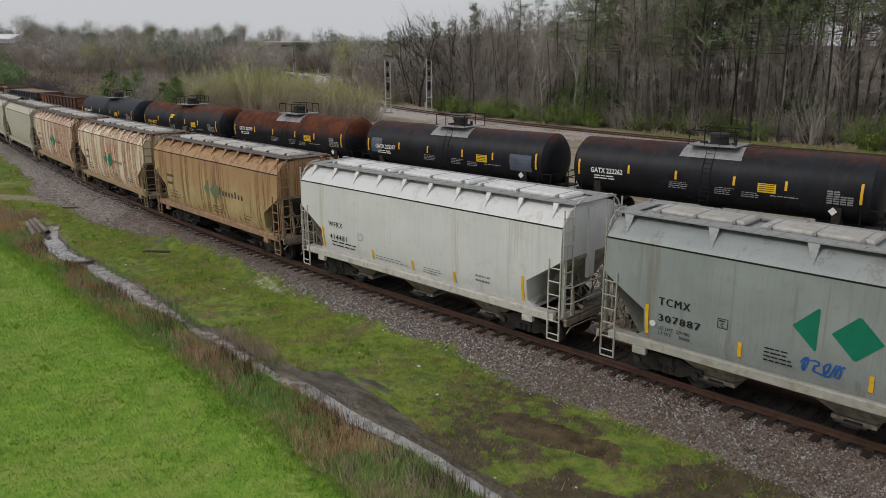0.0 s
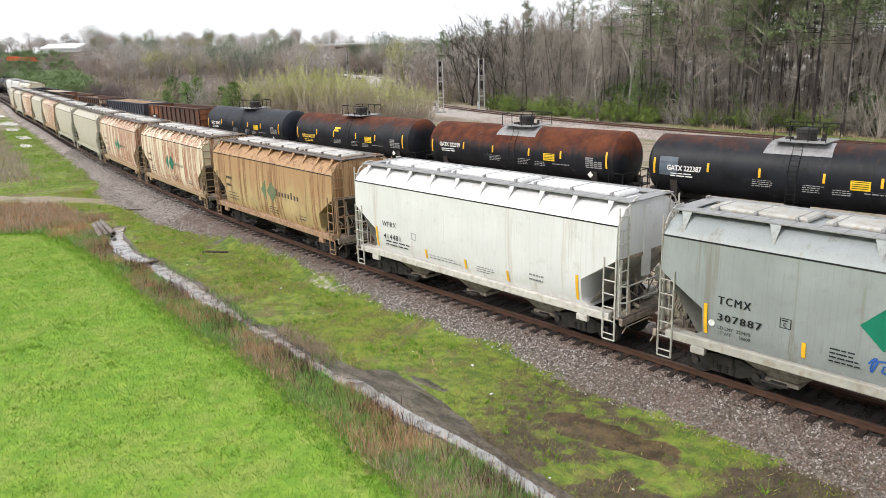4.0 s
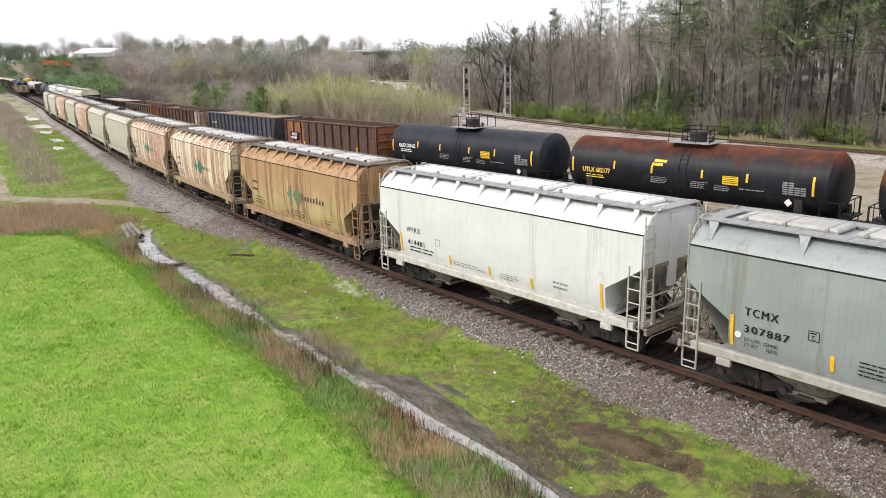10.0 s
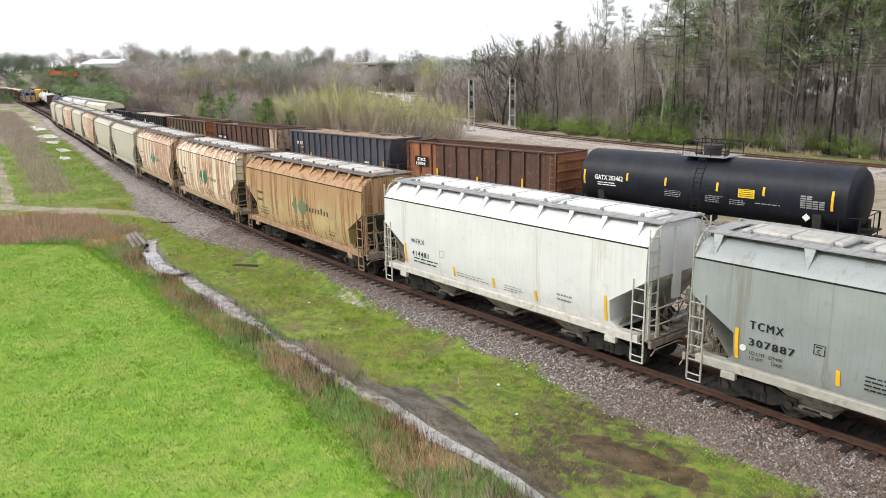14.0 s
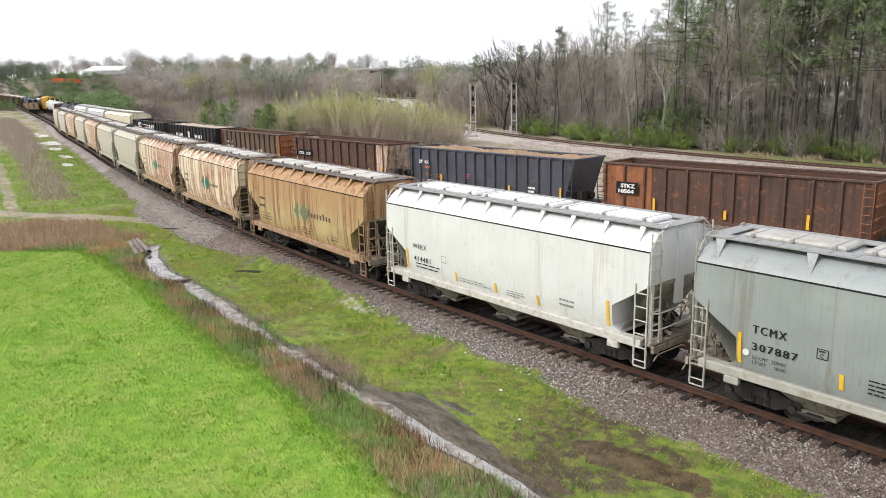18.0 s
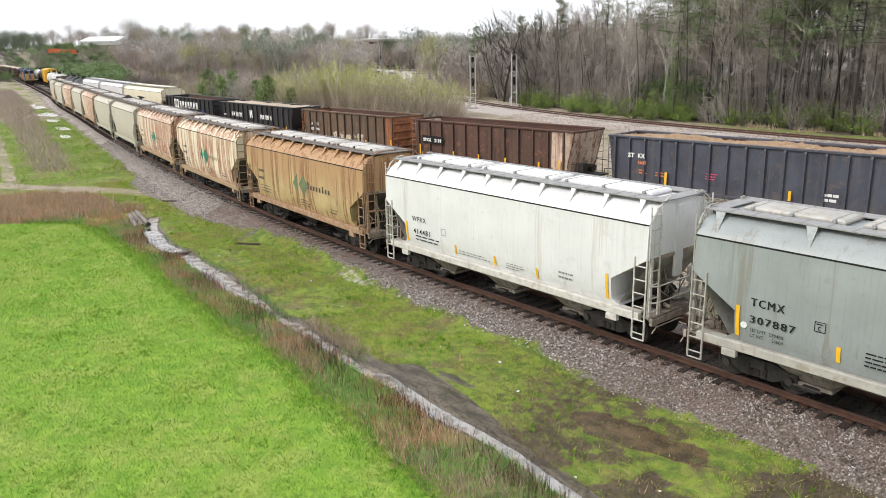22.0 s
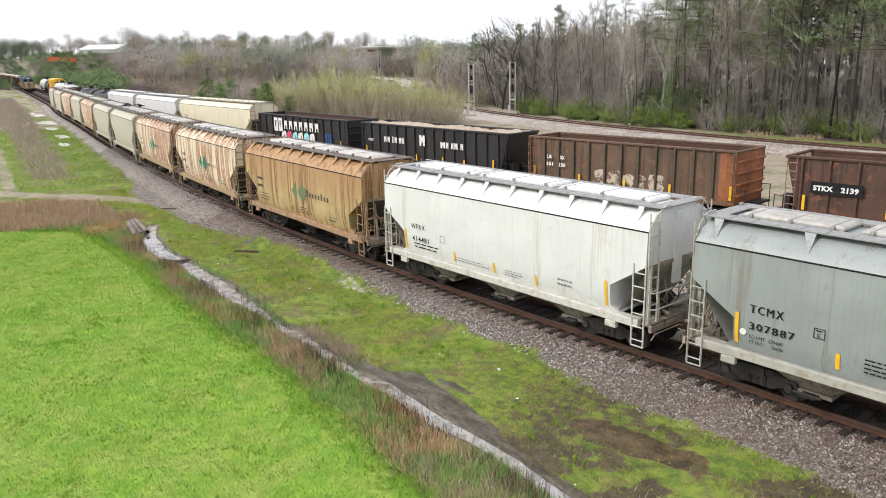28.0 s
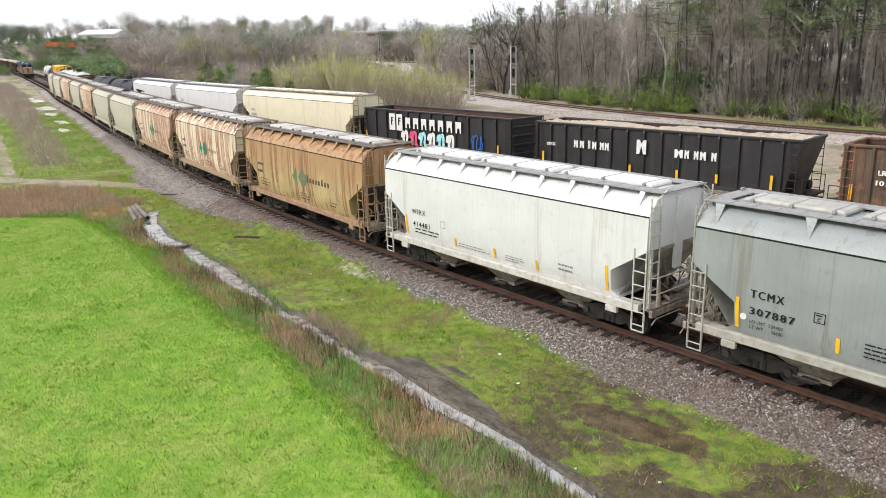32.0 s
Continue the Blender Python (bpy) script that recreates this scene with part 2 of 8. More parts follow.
    def mirrored(self):
        """Adds the same again on the other side (y to -y)."""
        return self.add([(x, -y, z) for x, y, z in self.v], [q[::-1] for q in self.f])

    def ends(self):
        """Adds the same again at the other end, turned about."""
        return self.add([(-x, -y, z) for x, y, z in self.v], list(self.f))

    def mesh(self, name, material, smooth=0.0):
        me = bpy.data.meshes.new(name)
        me.from_pydata(self.v, [], self.f)
        bm = bmesh.new()
        bm.from_mesh(me)
        bmesh.ops.recalc_face_normals(bm, faces=bm.faces)
        if smooth:
            for q in bm.faces:
                q.smooth = True
            for e in bm.edges:
                e.smooth = len(e.link_faces) == 2 and e.calc_face_angle(0.0) < smooth
        bm.to_mesh(me)
        bm.free()
        me.materials.append(material)
        return me


def part(name, shape, material, parent, label="", smooth=0.0):
    """Links a shape as one mesh object under a thing or under a part."""
    ob = new(name, shape if isinstance(shape, bpy.types.Mesh) else shape.mesh(name, material, smooth))
    ob.parent = parent
    if label:
        ob["label"] = label
    return ob


def child(name, me, parent, m=None, label=""):
    """A part on a mesh that others share, at a pose of its own."""
    ob = part(name, me, None, parent, label)
    if m is not None:
        ob.matrix_basis = m
    return ob


def empty(name, m, label, category, group="", kind=""):
    ob = new(name)
    ob.empty_display_size = 0.3
    ob.matrix_basis = m
    return tagged(ob, label, category, group, kind)


def words(body, size, width=None, bold=0.0, space=1.0):
    """The outline of a line of writing as a mesh in the x-z plane, facing -y, from its lower left corner."""
    cu = bpy.data.curves.new("writing", "FONT")
    cu.body, cu.size, cu.resolution_u, cu.offset, cu.space_character = body, size, 2, bold, space
    ob = new("writing", cu)
    me = bpy.data.meshes.new_from_object(ob.evaluated_get(bpy.context.evaluated_depsgraph_get()))
    bpy.data.objects.remove(ob)
    xs = [v.co.x for v in me.vertices]
    k = width / (max(xs) - min(xs)) if width else 1.0
    me.transform(Matrix.Rotation(radians(90), 4, "X") @ Matrix.Diagonal((k, 1, 1, 1)) @ Matrix.Translation((-min(xs), 0, 0)))
    return me


def letter(parent, body, x, y, z, size, material, width=None, bold=0.0, label="", space=1.0, heavy=0.0):
    me = words(body, size, width, bold, space)
    if heavy:
        bm = bmesh.new()
        for k in range(3):
            bm.from_mesh(me)
            me.transform(Matrix.Translation((heavy, -0.0015, 0)))
        bm.to_mesh(me)
        bm.free()
    me.materials.clear()
    me.materials.append(material)
    return child("lettering", me, parent, pose(x, y, z), label)


def bars(parent, x, y, z, rows, width, height, gap, material, label="rows of small unreadable print", seed=1, words_per_row=4):
    """Print too small to read, as short bars."""
    rng, s = random.Random(seed), Shape()
    for r in range(rows):
        a, end = x, x + width * rng.uniform(0.7, 1.0)
        while a < end - 0.02:
            b = min(end, a + width / words_per_row * rng.uniform(0.5, 1.3))
            s.add([(a, y, z - r * gap), (b, y, z - r * gap), (b, y, z - r * gap + height), (a, y, z - r * gap + height)], [(0, 1, 2, 3)])
            a = b + width * 0.04
    o = part("small_print", s, material, parent, label)
    o["kind"] = "stuff"
    return o


# ---- the lines of the tracks ----
def bend(xs, ys):
    """A smooth curve through a few places: the slopes at the knots, as a function of x."""
    xs, ys = np.array(xs, float), np.array(ys, float)
    n, h = len(xs), np.diff(xs)
    m, r = np.eye(n), np.zeros(n)
    for i in range(1, n - 1):
        m[i, i - 1:i + 2] = h[i - 1], 2 * (h[i - 1] + h[i]), h[i]
        r[i] = 6 * ((ys[i + 1] - ys[i]) / h[i] - (ys[i] - ys[i - 1]) / h[i - 1])
    c = np.linalg.solve(m, r)

    def at(x):
        x = min(max(x, xs[0]), xs[-1])
        i = int(np.clip(np.searchsorted(xs, x) - 1, 0, n - 2))
        a, b = (xs[i + 1] - x) / h[i], (x - xs[i]) / h[i]
        return float(a * ys[i] + b * ys[i + 1] + ((a ** 3 - a) * c[i] + (b ** 3 - b) * c[i + 1]) * h[i] ** 2 / 6)

    return at


siding_line = bend([-420, -330, -267, -214, -165, -140, -110, -80, -50, -21, -10, 0, 20], [60.0, 47.4, 38.2, 30.6, 22.9, 18.35, 13.75, 8.9, 4.3, 0.88, 0.2, 0, 0])
SIDING_Y = [siding_line(-420 + 0.5 * k) for k in range(841)]


def line_1(x):
    """y of the near siding's centre line."""
    if x >= 0:
        return 0.0
    k = max((x + 420) * 2, 0)
    i = min(int(k), 839)
    return SIDING_Y[i] + (SIDING_Y[i + 1] - SIDING_Y[i]) * (k - i)


rolling_line = bend([-420, -300, -260, -235, -210, -185, -157, -120, -94, -64, -42, -24, 0, 30, 62], [64.0, 47.5, 41.9, 38.2, 34.3, 30.4, 26.4, 21.75, 19.08, 17.34, 17.11, 17.37, 18.56, 20.93, 23.88])
ROLLING_Y = [rolling_line(-420 + 0.5 * k) for k in range(965)]


def line_2(x):
    """y of the line on which the train rolls."""
    k = min(max((x + 420) * 2, 0), 963)
    i = int(k)
    return ROLLING_Y[i] + (ROLLING_Y[i + 1] - ROLLING_Y[i]) * (k - i)


def line_3(x):
    """y of the far main line in front of the woods."""
    return 55.5 + 0.0024 * min(x, 0) ** 2


def rise(x):
    return 1.8e-5 * min(x, 0.0) ** 2 if x > -260 else 1.2168


def on_line(line, x, z=0.0):
    a = math.degrees(math.atan((line(x + 1) - line(x - 1)) / 2))
    return pose(x, line(x), rise(x) + z, 0, 0, a)


def along(line, x, d):
    """The x that lies d metres further along the line."""
    for _ in range(20):
        h = math.atan((line(x + 0.5) - line(x - 0.5)))
        x += d / 20 * math.cos(h)
    return x


def smooth(e0, e1, v):
    t = np.clip((v - e0) / (e1 - e0), 0, 1)
    return t * t * (3 - 2 * t)


def grain(x, y, s, seed=0.0):
    """Cheap smooth noise on arrays, about -1 to 1."""
    r = 0
    for k, (a, b, p) in enumerate(((1.0, 0.6, 0.3), (-0.7, 1.1, 1.7), (1.7, -1.3, 4.1), (0.4, 2.3, 2.2), (-2.6, 0.9, 5.3), (3.1, 2.7, 0.9))):
        r = r + np.sin((x * a + y * b) / s * (1 + 0.37 * k) + p + seed * (k + 1) * 1.3) / (1 + 0.5 * k)
    return r / 3.0


V1, V2, V3 = np.vectorize(line_1), np.vectorize(line_2), np.vectorize(line_3)
VR = np.vectorize(rise)


def channel(x):
    """y of the drain's middle."""
    return np.interp(x, [-29, -25, -24.2, -21.5, -19.2, -16.5, -11.5, -8.8, -6.8, -5.2, -3, -1.3, 0.2, 1.45, 2.65, 3.85, 5.2, 6.7, 7.9, 16], [-3.6, -5.2, -5.6, -6.1, -6.3, -6.22, -6.62, -6.85, -6.93, -7.03, -7.12, -7.28, -7.38, -7.28, -7.35, -7.45, -7.43, -7.48, -7.63, -8.4]) + 0.03 * np.sin(x * 1.3)


def half_width(x):
    """Half the breadth of the open water."""
    w = np.interp(x, [-28, -24, -18, -12, -9, -7, -6, -5, -2, 0, 1, 2, 4, 6, 8, 16], [0.2, 0.4, 0.36, 0.36, 0.3, 0.1, 0.06, 0.17, 0.14, 0.1, 0.3, 0.2, 0.15, 0.15, 0.12, 0.1])
    return np.maximum(w * (1 + 0.35 * grain(x, 0 * x, 0.7, 1.5)) + 0.03 * grain(x, 0 * x, 0.45, 4.0), 0.03)


def lawn_edge(x):
    return np.interp(x, [-33, -31.2, -28.9, -23.9, -18.3, -13.3, -9.4, -6, -4.7, -3.3, -1.6, 0.8, 2.1, 3.8, 4.85, 5.85, 12], [-13.0, -10.2, -7.95, -7.8, -8.05, -8.5, -8.8, -9.1, -8.9, -8.95, -9.05, -9.6, -9.5, -9.9, -9.93, -10.0, -10.7])


def masks(x, y):
    """Where the lawn, gravel, mud, dead grass, worn earth, woodland floor and pale main-line ballast lie."""
    n1, n2, n3 = grain(x, y, 1.6), grain(x, y, 0.55, 2.0), grain(x, y, 5.0, 4.0)
    d1, d2, d3 = y - V1(x), y - V2(x), y - V3(x)
    jag = 0.25 * n1 + 0.18 * n2
    lawn = smooth(0.25, -0.25, y - lawn_edge(x) + jag * 0.5) * smooth(-33.5, -32.0, x + 0.8 * n1 + (y + 12) * -0.05)
    edge = np.interp(x, [-60, -46, -41, -35.5, -28, -22, -18.2, -14.2, -9.2, -6.4, -3.4, -1.5, 1, 2.75, 5, 6.4, 8.3, 12, 30], [-2.6, -2.8, -4.2, -4.0, -3.5, -2.8, -1.8, -1.7, -1.95, -2.0, -2.4, -2.3, -2.4, -2.15, -2.5, -2.75, -2.75, -2.7, -2.8])
    gravel = smooth(-0.45, 0.25, d1 - edge + jag * 1.2) * smooth(3.2, 2.2, d1 + jag)
    gravel = np.maximum(gravel, smooth(2.8, 2.0, np.abs(d2) + 0.5 * n1))
    pale = smooth(6.0, 4.5, np.abs(d3 + 1.5) + 0.6 * n1)
    lane = x - np.interp(y, [-20, -9, -6.1, -3.7, -2, 0], [-62, -48.3, -43.3, -40.3, -37, -34])
    path = smooth(2.5, 1.5, np.abs(lane) + 0.7 * n1 + 0.3 * n2) * smooth(2.0, 0.0, d1)
    rut = np.abs(y - np.interp(x, [-92, -67, -50, -44], [-1.5, -5.3, -7.8, -8.4]) + 0.2 * n1)
    path = np.maximum(path, 0.8 * smooth(0.75, 0.3, rut) * smooth(-47, -50, x) * smooth(-100, -90, x))
    earth = smooth(1.0, 2.5, d1) * smooth(-4.0, -6.5, d3 + 1.5 * n3) * smooth(-105, -85, x + 4 * n3)
    earth = np.maximum(earth, smooth(1.0, 2.5, d1) * smooth(9.0, 6.0, d2 + n1))
    earth = np.maximum(earth, path)
    earth = np.maximum(earth, smooth(-95, -125, x + 6 * n3) * smooth(0.0, -2.0, d1) * smooth(-24, -14, d1 + 3 * n3) * smooth(-335, -310, x) * smooth(-0.5, 0.1, n3 + 0.4 * n1))
    pale = np.maximum(pale, 0.55 * smooth(-52, -44, x) * smooth(-12, -22, x) * gravel * smooth(0.2, -0.6, d1))
    pale = np.maximum(pale, 0.62 * smooth(-25, -50, x) * gravel * smooth(0.3, -0.8, d1))
    c = y - channel(x)
    hw = half_width(x)
    bank = np.interp(x, [-28, -9, -4, -1.5, 0.2, 1.3, 3.8, 5, 5.8, 8, 14], [0.25, 0.32, 0.3, 0.45, 0.85, 1.1, 1.1, 0.75, 0.45, 0.35, 0.3])
    mud = smooth(bank + 0.12, bank - 0.12, c - hw + 0.14 * n1 + 0.1 * n2) * smooth(-0.3, -0.1, c + hw + 0.06 * n2) * smooth(-29, -27, x)
    red = smooth(1.15, 0.55, np.hypot((x - 8.2) / 2.0, (y + 4.65 - 0.1 * (x - 8)) / 0.72) + 0.4 * n2 + 0.3 * n1)
    wet = 0.7 * smooth(1.0, 0.3, np.hypot((x - 2.6) / 1.5, (y + 5.75) / 0.35) + 0.3 * n2)
    earth = np.maximum(earth, 0.2 * smooth(1.1, 0.5, np.hypot((x - 6.6) / 3.2, (y + 3.75) / 0.75) + 0.3 * n1))
    pale = np.maximum(pale, 0.5 * smooth(1.3, 0.4, np.hypot((x + 7.8) / 2.2, (y + 2.35) / 0.55) + 0.3 * n2))
    wet = np.maximum(wet, 0.6 * smooth(0.35, 0.75, grain(x, y, 2.3, 7.0)) * smooth(-6.5, -5.5, y) * smooth(-60, -20, x))
    mud = np.maximum(mud, wet)
    dead = smooth(0.1, 0.5, y - lawn_edge(x) + jag * 0.6) * smooth(0.2, -0.08, c + hw + 0.15 * n1 + 0.1 * n2) * smooth(-33, -31, x)
    corner = smooth(-0.5, 0.6, x - np.interp(y, [-24, -10, -8, -6.7, -4.9, -4.4], [-46, -42.4, -41.8, -40.8, -38.7, -35.2]) + 0.6 * n1)
    corner = corner * smooth(0.2, -0.3, y - np.interp(x, [-39, -35, -31.5, -26], [-4.3, -4.4, -4.9, -6.2]) + 0.4 * n1) * smooth(-26, -29, x)
    dead = np.maximum(dead, corner * (1 - lawn))
    belt = np.abs(y - np.interp(x, [-228, -166, -89, -54], [23.8, 13.7, 1.9, -3.7])) - np.interp(x, [-228, -166, -89, -54], [2.0, 3.4, 1.8, 1.6])
    dead = np.maximum(dead, smooth(0.5, -0.5, belt + 0.9 * n1) * smooth(-51, -54, x) * smooth(-240, -225, x))
    dead = np.maximum(dead, 0.9 * smooth(5.6, 6.6, d3 + 0.6 * n1) * smooth(9.5, 8.0, d3 + 0.6 * n1) * smooth(-34, -24, x) * smooth(-0.25, 0.25, grain(x, y, 2.4, 6.0)))
    wood = smooth(6.2, 8.0, d3 + 0.8 * n1)
    drab = smooth(0.5, 7.5, x) * smooth(-8.2, -7.0, y) * smooth(-1.5, -2.5, y)
    wood = np.maximum(wood, (0.64 + 0.2 * smooth(6, 10, x)) * drab * smooth(-0.7, 0.25, n1 + 0.6 * n2))
    wood = np.maximum(wood, smooth(-290, -330, x))
    wood = np.maximum(wood, smooth(9, 15, d2) * smooth(-96, -112, x) * (1 - smooth(6.5, 5.0, np.abs(d3))))
    earth = np.maximum(earth, np.interp(x, [-40, -25], [0.8, 0.42]) * smooth(2.5, 3.5, d3) * smooth(9.0, 6.0, d3))
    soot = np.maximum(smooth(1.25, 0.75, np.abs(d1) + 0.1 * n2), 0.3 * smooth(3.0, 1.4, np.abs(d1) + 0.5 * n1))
    # Under the rolling train the mask also paints in the shade below the wagons.
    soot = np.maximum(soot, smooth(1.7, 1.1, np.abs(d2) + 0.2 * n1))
    return lawn, gravel, mud, dead, earth, wood, pale, red, soot


def ground_z(x, y):
    d1, d2, d3, c = y - V1(x), y - V2(x), y - V3(x), y - channel(x)
    z = -0.72 + VR(x) + 0.05 * grain(x, y, 2.2) + 0.02 * grain(x, y, 0.6, 3.0)
    for d in (np.abs(d1), np.abs(d2), np.abs(d3)):
        z = np.maximum(z, VR(x) - 0.235 - 0.42 * np.maximum(0, d - 1.6))
    z = np.where(d1 > 1.5, np.maximum(z, VR(x) - 0.46 + 0.04 * grain(x, y, 2.0)), z)
    hw = half_width(x)
    ditch = smooth(0.12, -0.04, np.abs(c) - hw + 0.03 * grain(x, y, 0.5, 5.0)) * smooth(-28.5, -27.0, x)
    slope = smooth(0.9, 0.1, np.abs(c) - hw) * smooth(-28.5, -27.0, x)
    z = z * (1 - slope) - (0.74 - VR(x) - 0.03 * grain(x, y, 0.6, 3.0)) * slope - 0.3 * ditch
    far = np.maximum(0, d3 - 12)
    z = z + np.interp(x, [-90, -30], [0.03, 0.008]) * np.minimum(far, 60) + np.interp(x, [-160, -40], [0.012, 0.0]) * np.clip(far - 60, 0, 260)
    z = z + 12.0 * smooth(-350, -430, x) * smooth(0, 70, y)
    west = np.maximum(0, -x - 120)
    z = z + 0.014 * np.minimum(west, 260) * smooth(8, 60, y - V2(x))
    return z


# ---- ground: one sheet to the horizon ----
def ground_material():
    n = Nodes("ground", 0.95)
    p = n.co
    a, b, c = n.noise(0.35, 5), n.noise(2.2, 6), n.noise(22, 4)
    green = n.mix(n.span(b, 0.34, 0.66), (0.075, 0.125, 0.015), (0.21, 0.275, 0.035))
    green = n.mix(n.span(n.noise(0.8, 7), 0.48, 0.62, 0, 0.8), green, (0.14, 0.105, 0.05))
    green = n.mix(n.span(n.noise(3.0, 6), 0.52, 0.62, 0, 0.6), green, (0.24, 0.25, 0.05))
    green = n.mix(n.span(c, 0.5, 0.75, 0, 0.6), green, (0.05, 0.07, 0.02))
    lawn = n.mix(n.span(b, 0.3, 0.75), (0.15, 0.30, 0.025), (0.27, 0.41, 0.045))
    lawn = n.mix(n.span(n.noise(0.9, 5), 0.46, 0.62, 0, 0.5), lawn, (0.36, 0.39, 0.10))
    lawn = n.mix(n.span(n.noise(3.2, 5), 0.5, 0.62, 0, 0.35), lawn, (0.11, 0.23, 0.018))
    lawn = n.mix(n.span(c, 0.45, 0.8, 0, 0.4), lawn, (0.08, 0.18, 0.018))
    stone = n.mix(n.cells(19), (0.04, 0.034, 0.03), (0.34, 0.295, 0.27))
    stone = n.mix(n.span(b, 0.4, 0.7, 0, 0.4), stone, (0.2, 0.16, 0.135))
    earth = n.mix(n.span(b, 0.3, 0.7), (0.25, 0.20, 0.145), (0.36, 0.30, 0.23))
    earth = n.mix(n.span(c, 0.45, 0.7, 0, 0.6), earth, (0.33, 0.29, 0.245))
    earth = n.mix(n.span(a, 0.5, 0.62, 0, 0.6), earth, (0.12, 0.13, 0.045))
    mud = n.mix(n.span(n.noise(1.6, 8, n.stretch(0.6, 2.2, 1), 0.7), 0.36, 0.64), (0.035, 0.027, 0.021), (0.16, 0.13, 0.105))
    mud = n.mix(n.span(n.noise(9, 6), 0.5, 0.64, 0, 0.7), mud, (0.03, 0.024, 0.018))
    straw = n.mix(n.span(c, 0.3, 0.7), (0.20, 0.15, 0.08), (0.36, 0.28, 0.16))
    litter = n.mix(n.span(b, 0.3, 0.7), (0.06, 0.045, 0.032), (0.13, 0.095, 0.065))
    white = n.mix(n.cells(11), (0.29, 0.25, 0.225), (0.53, 0.475, 0.435))
    rag = n.calc("MULTIPLY", n.calc("SUBTRACT", n.noise(3.2, 6), 0.5), 0.9)

    def where(name):
        return n.span(n.calc("ADD", n.attr(name), rag), 0.38, 0.62)

    col = n.mix(where("wood"), green, litter)
    col = n.mix(where("earth"), col, earth)
    col = n.mix(where("lawn"), col, lawn)
    col = n.mix(n.calc("MULTIPLY", where("dead"), 0.5), col, straw)
    col = n.mix(where("gravel"), col, stone)
    col = n.mix(where("pale"), col, white)
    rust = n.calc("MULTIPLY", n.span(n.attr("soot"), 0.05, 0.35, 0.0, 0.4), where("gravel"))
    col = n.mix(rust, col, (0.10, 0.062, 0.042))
    # Blackened ballast; on the rolling line this includes painted shade.
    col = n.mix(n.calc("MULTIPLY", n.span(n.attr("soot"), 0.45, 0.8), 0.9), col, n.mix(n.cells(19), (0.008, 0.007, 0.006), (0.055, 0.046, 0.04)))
    wet = where("mud")
    col = n.mix(n.calc("MULTIPLY", wet, 0.96), col, mud)
    clay = n.mix(n.span(b, 0.35, 0.65), (0.05, 0.03, 0.02), (0.13, 0.075, 0.05))
    col = n.mix(n.calc("MULTIPLY", where("red"), 0.9), col, clay)
    h = n.calc("ADD", n.calc("MULTIPLY", c, 0.5), n.calc("MULTIPLY", n.cells(19, None, "Distance"), n.attr("gravel")))
    shine = n.calc("MINIMUM", n.span(wet, 0, 1, 0.95, 0.5), n.span(where("red"), 0.3, 1, 0.95, 0.22))
    return n.done(col, shine, h, 0.8, 0.07)


def axis_steps(stops):
    """Grid lines: (from, to, step) runs joined."""
    out = []
    for a, b, s in stops:
        out += list(np.arange(a, b, s))
    return np.array(out + [stops[-1][1]])


def sheet(name, xs, ys, fz, material, fields):
    X, Y = np.meshgrid(xs, ys, indexing="ij")
    co = np.stack([X, Y, fz(X, Y)], -1).reshape(-1, 3)
    nx, ny = len(xs), len(ys)
    i = (np.arange(nx - 1)[:, None] * ny + np.arange(ny - 1)[None, :]).reshape(-1)
    faces = np.stack([i, i + ny, i + ny + 1, i + 1], -1)
    me = bpy.data.meshes.new(name)
    me.from_pydata(co, [], faces.tolist())
    for key, vals in fields(X, Y).items():
        at = me.attributes.new(key, "FLOAT", "POINT")
        at.data.foreach_set("value", vals.reshape(-1).astype(np.float32))
    me.polygons.foreach_set("use_smooth", [True] * len(me.polygons))
    me.materials.append(material)
    return new(name, me)


GX = axis_steps([(-2500, -500, 100), (-500, -180, 12), (-180, -60, 2), (-60, -30, 0.5), (-30, 26, 0.22), (26, 60, 2), (60, 400, 30), (400, 2500, 150)])
GY = axis_steps([(-2500, -300, 150), (-300, -60, 20), (-60, -24, 1.5), (-24, -8.6, 0.25), (-8.6, -4.6, 0.075), (-4.6, 4, 0.2), (4, 24, 0.6), (24, 80, 1.2), (80, 300, 10), (300, 2500, 120)])
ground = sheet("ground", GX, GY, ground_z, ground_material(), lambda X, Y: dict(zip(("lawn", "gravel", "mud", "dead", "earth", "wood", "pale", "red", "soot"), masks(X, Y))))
tagged(ground, "grass, gravel and muddy ground of a rail yard", "ground", kind="structure")

# Pale patches paint in sky reflection; IOR is raised above water's to strengthen it.
n = Nodes("drain_water", 0.04)
WATER = n.done(n.mix(n.span(n.noise(2.2, 6), 0.42, 0.62), (0.30, 0.285, 0.275), (0.06, 0.053, 0.047)), 0.07, n.noise(11, 4), 0.22, 0.012)
WATER.node_tree.nodes["Principled BSDF"].inputs["IOR"].default_value = 3.7


def strip(name, pts, width, material, label):
    s = Shape()
    for x, y, z in pts:
        w = float(width(x))
        s.v += [(x, y - w, z), (x, y + w, z)]
    s.f = [(2 * i, 2 * i + 2, 2 * i + 3, 2 * i + 1) for i in range(len(pts) - 1)]
    return tagged(new(name, s.mesh(name, material)), label, "water", kind="structure")


strip("water", [(x, float(channel(x)), -0.775) for x in np.arange(-27.6, 16, 0.15)], lambda x: half_width(x) + 0.06, WATER, "shallow still water in a muddy drainage ditch")


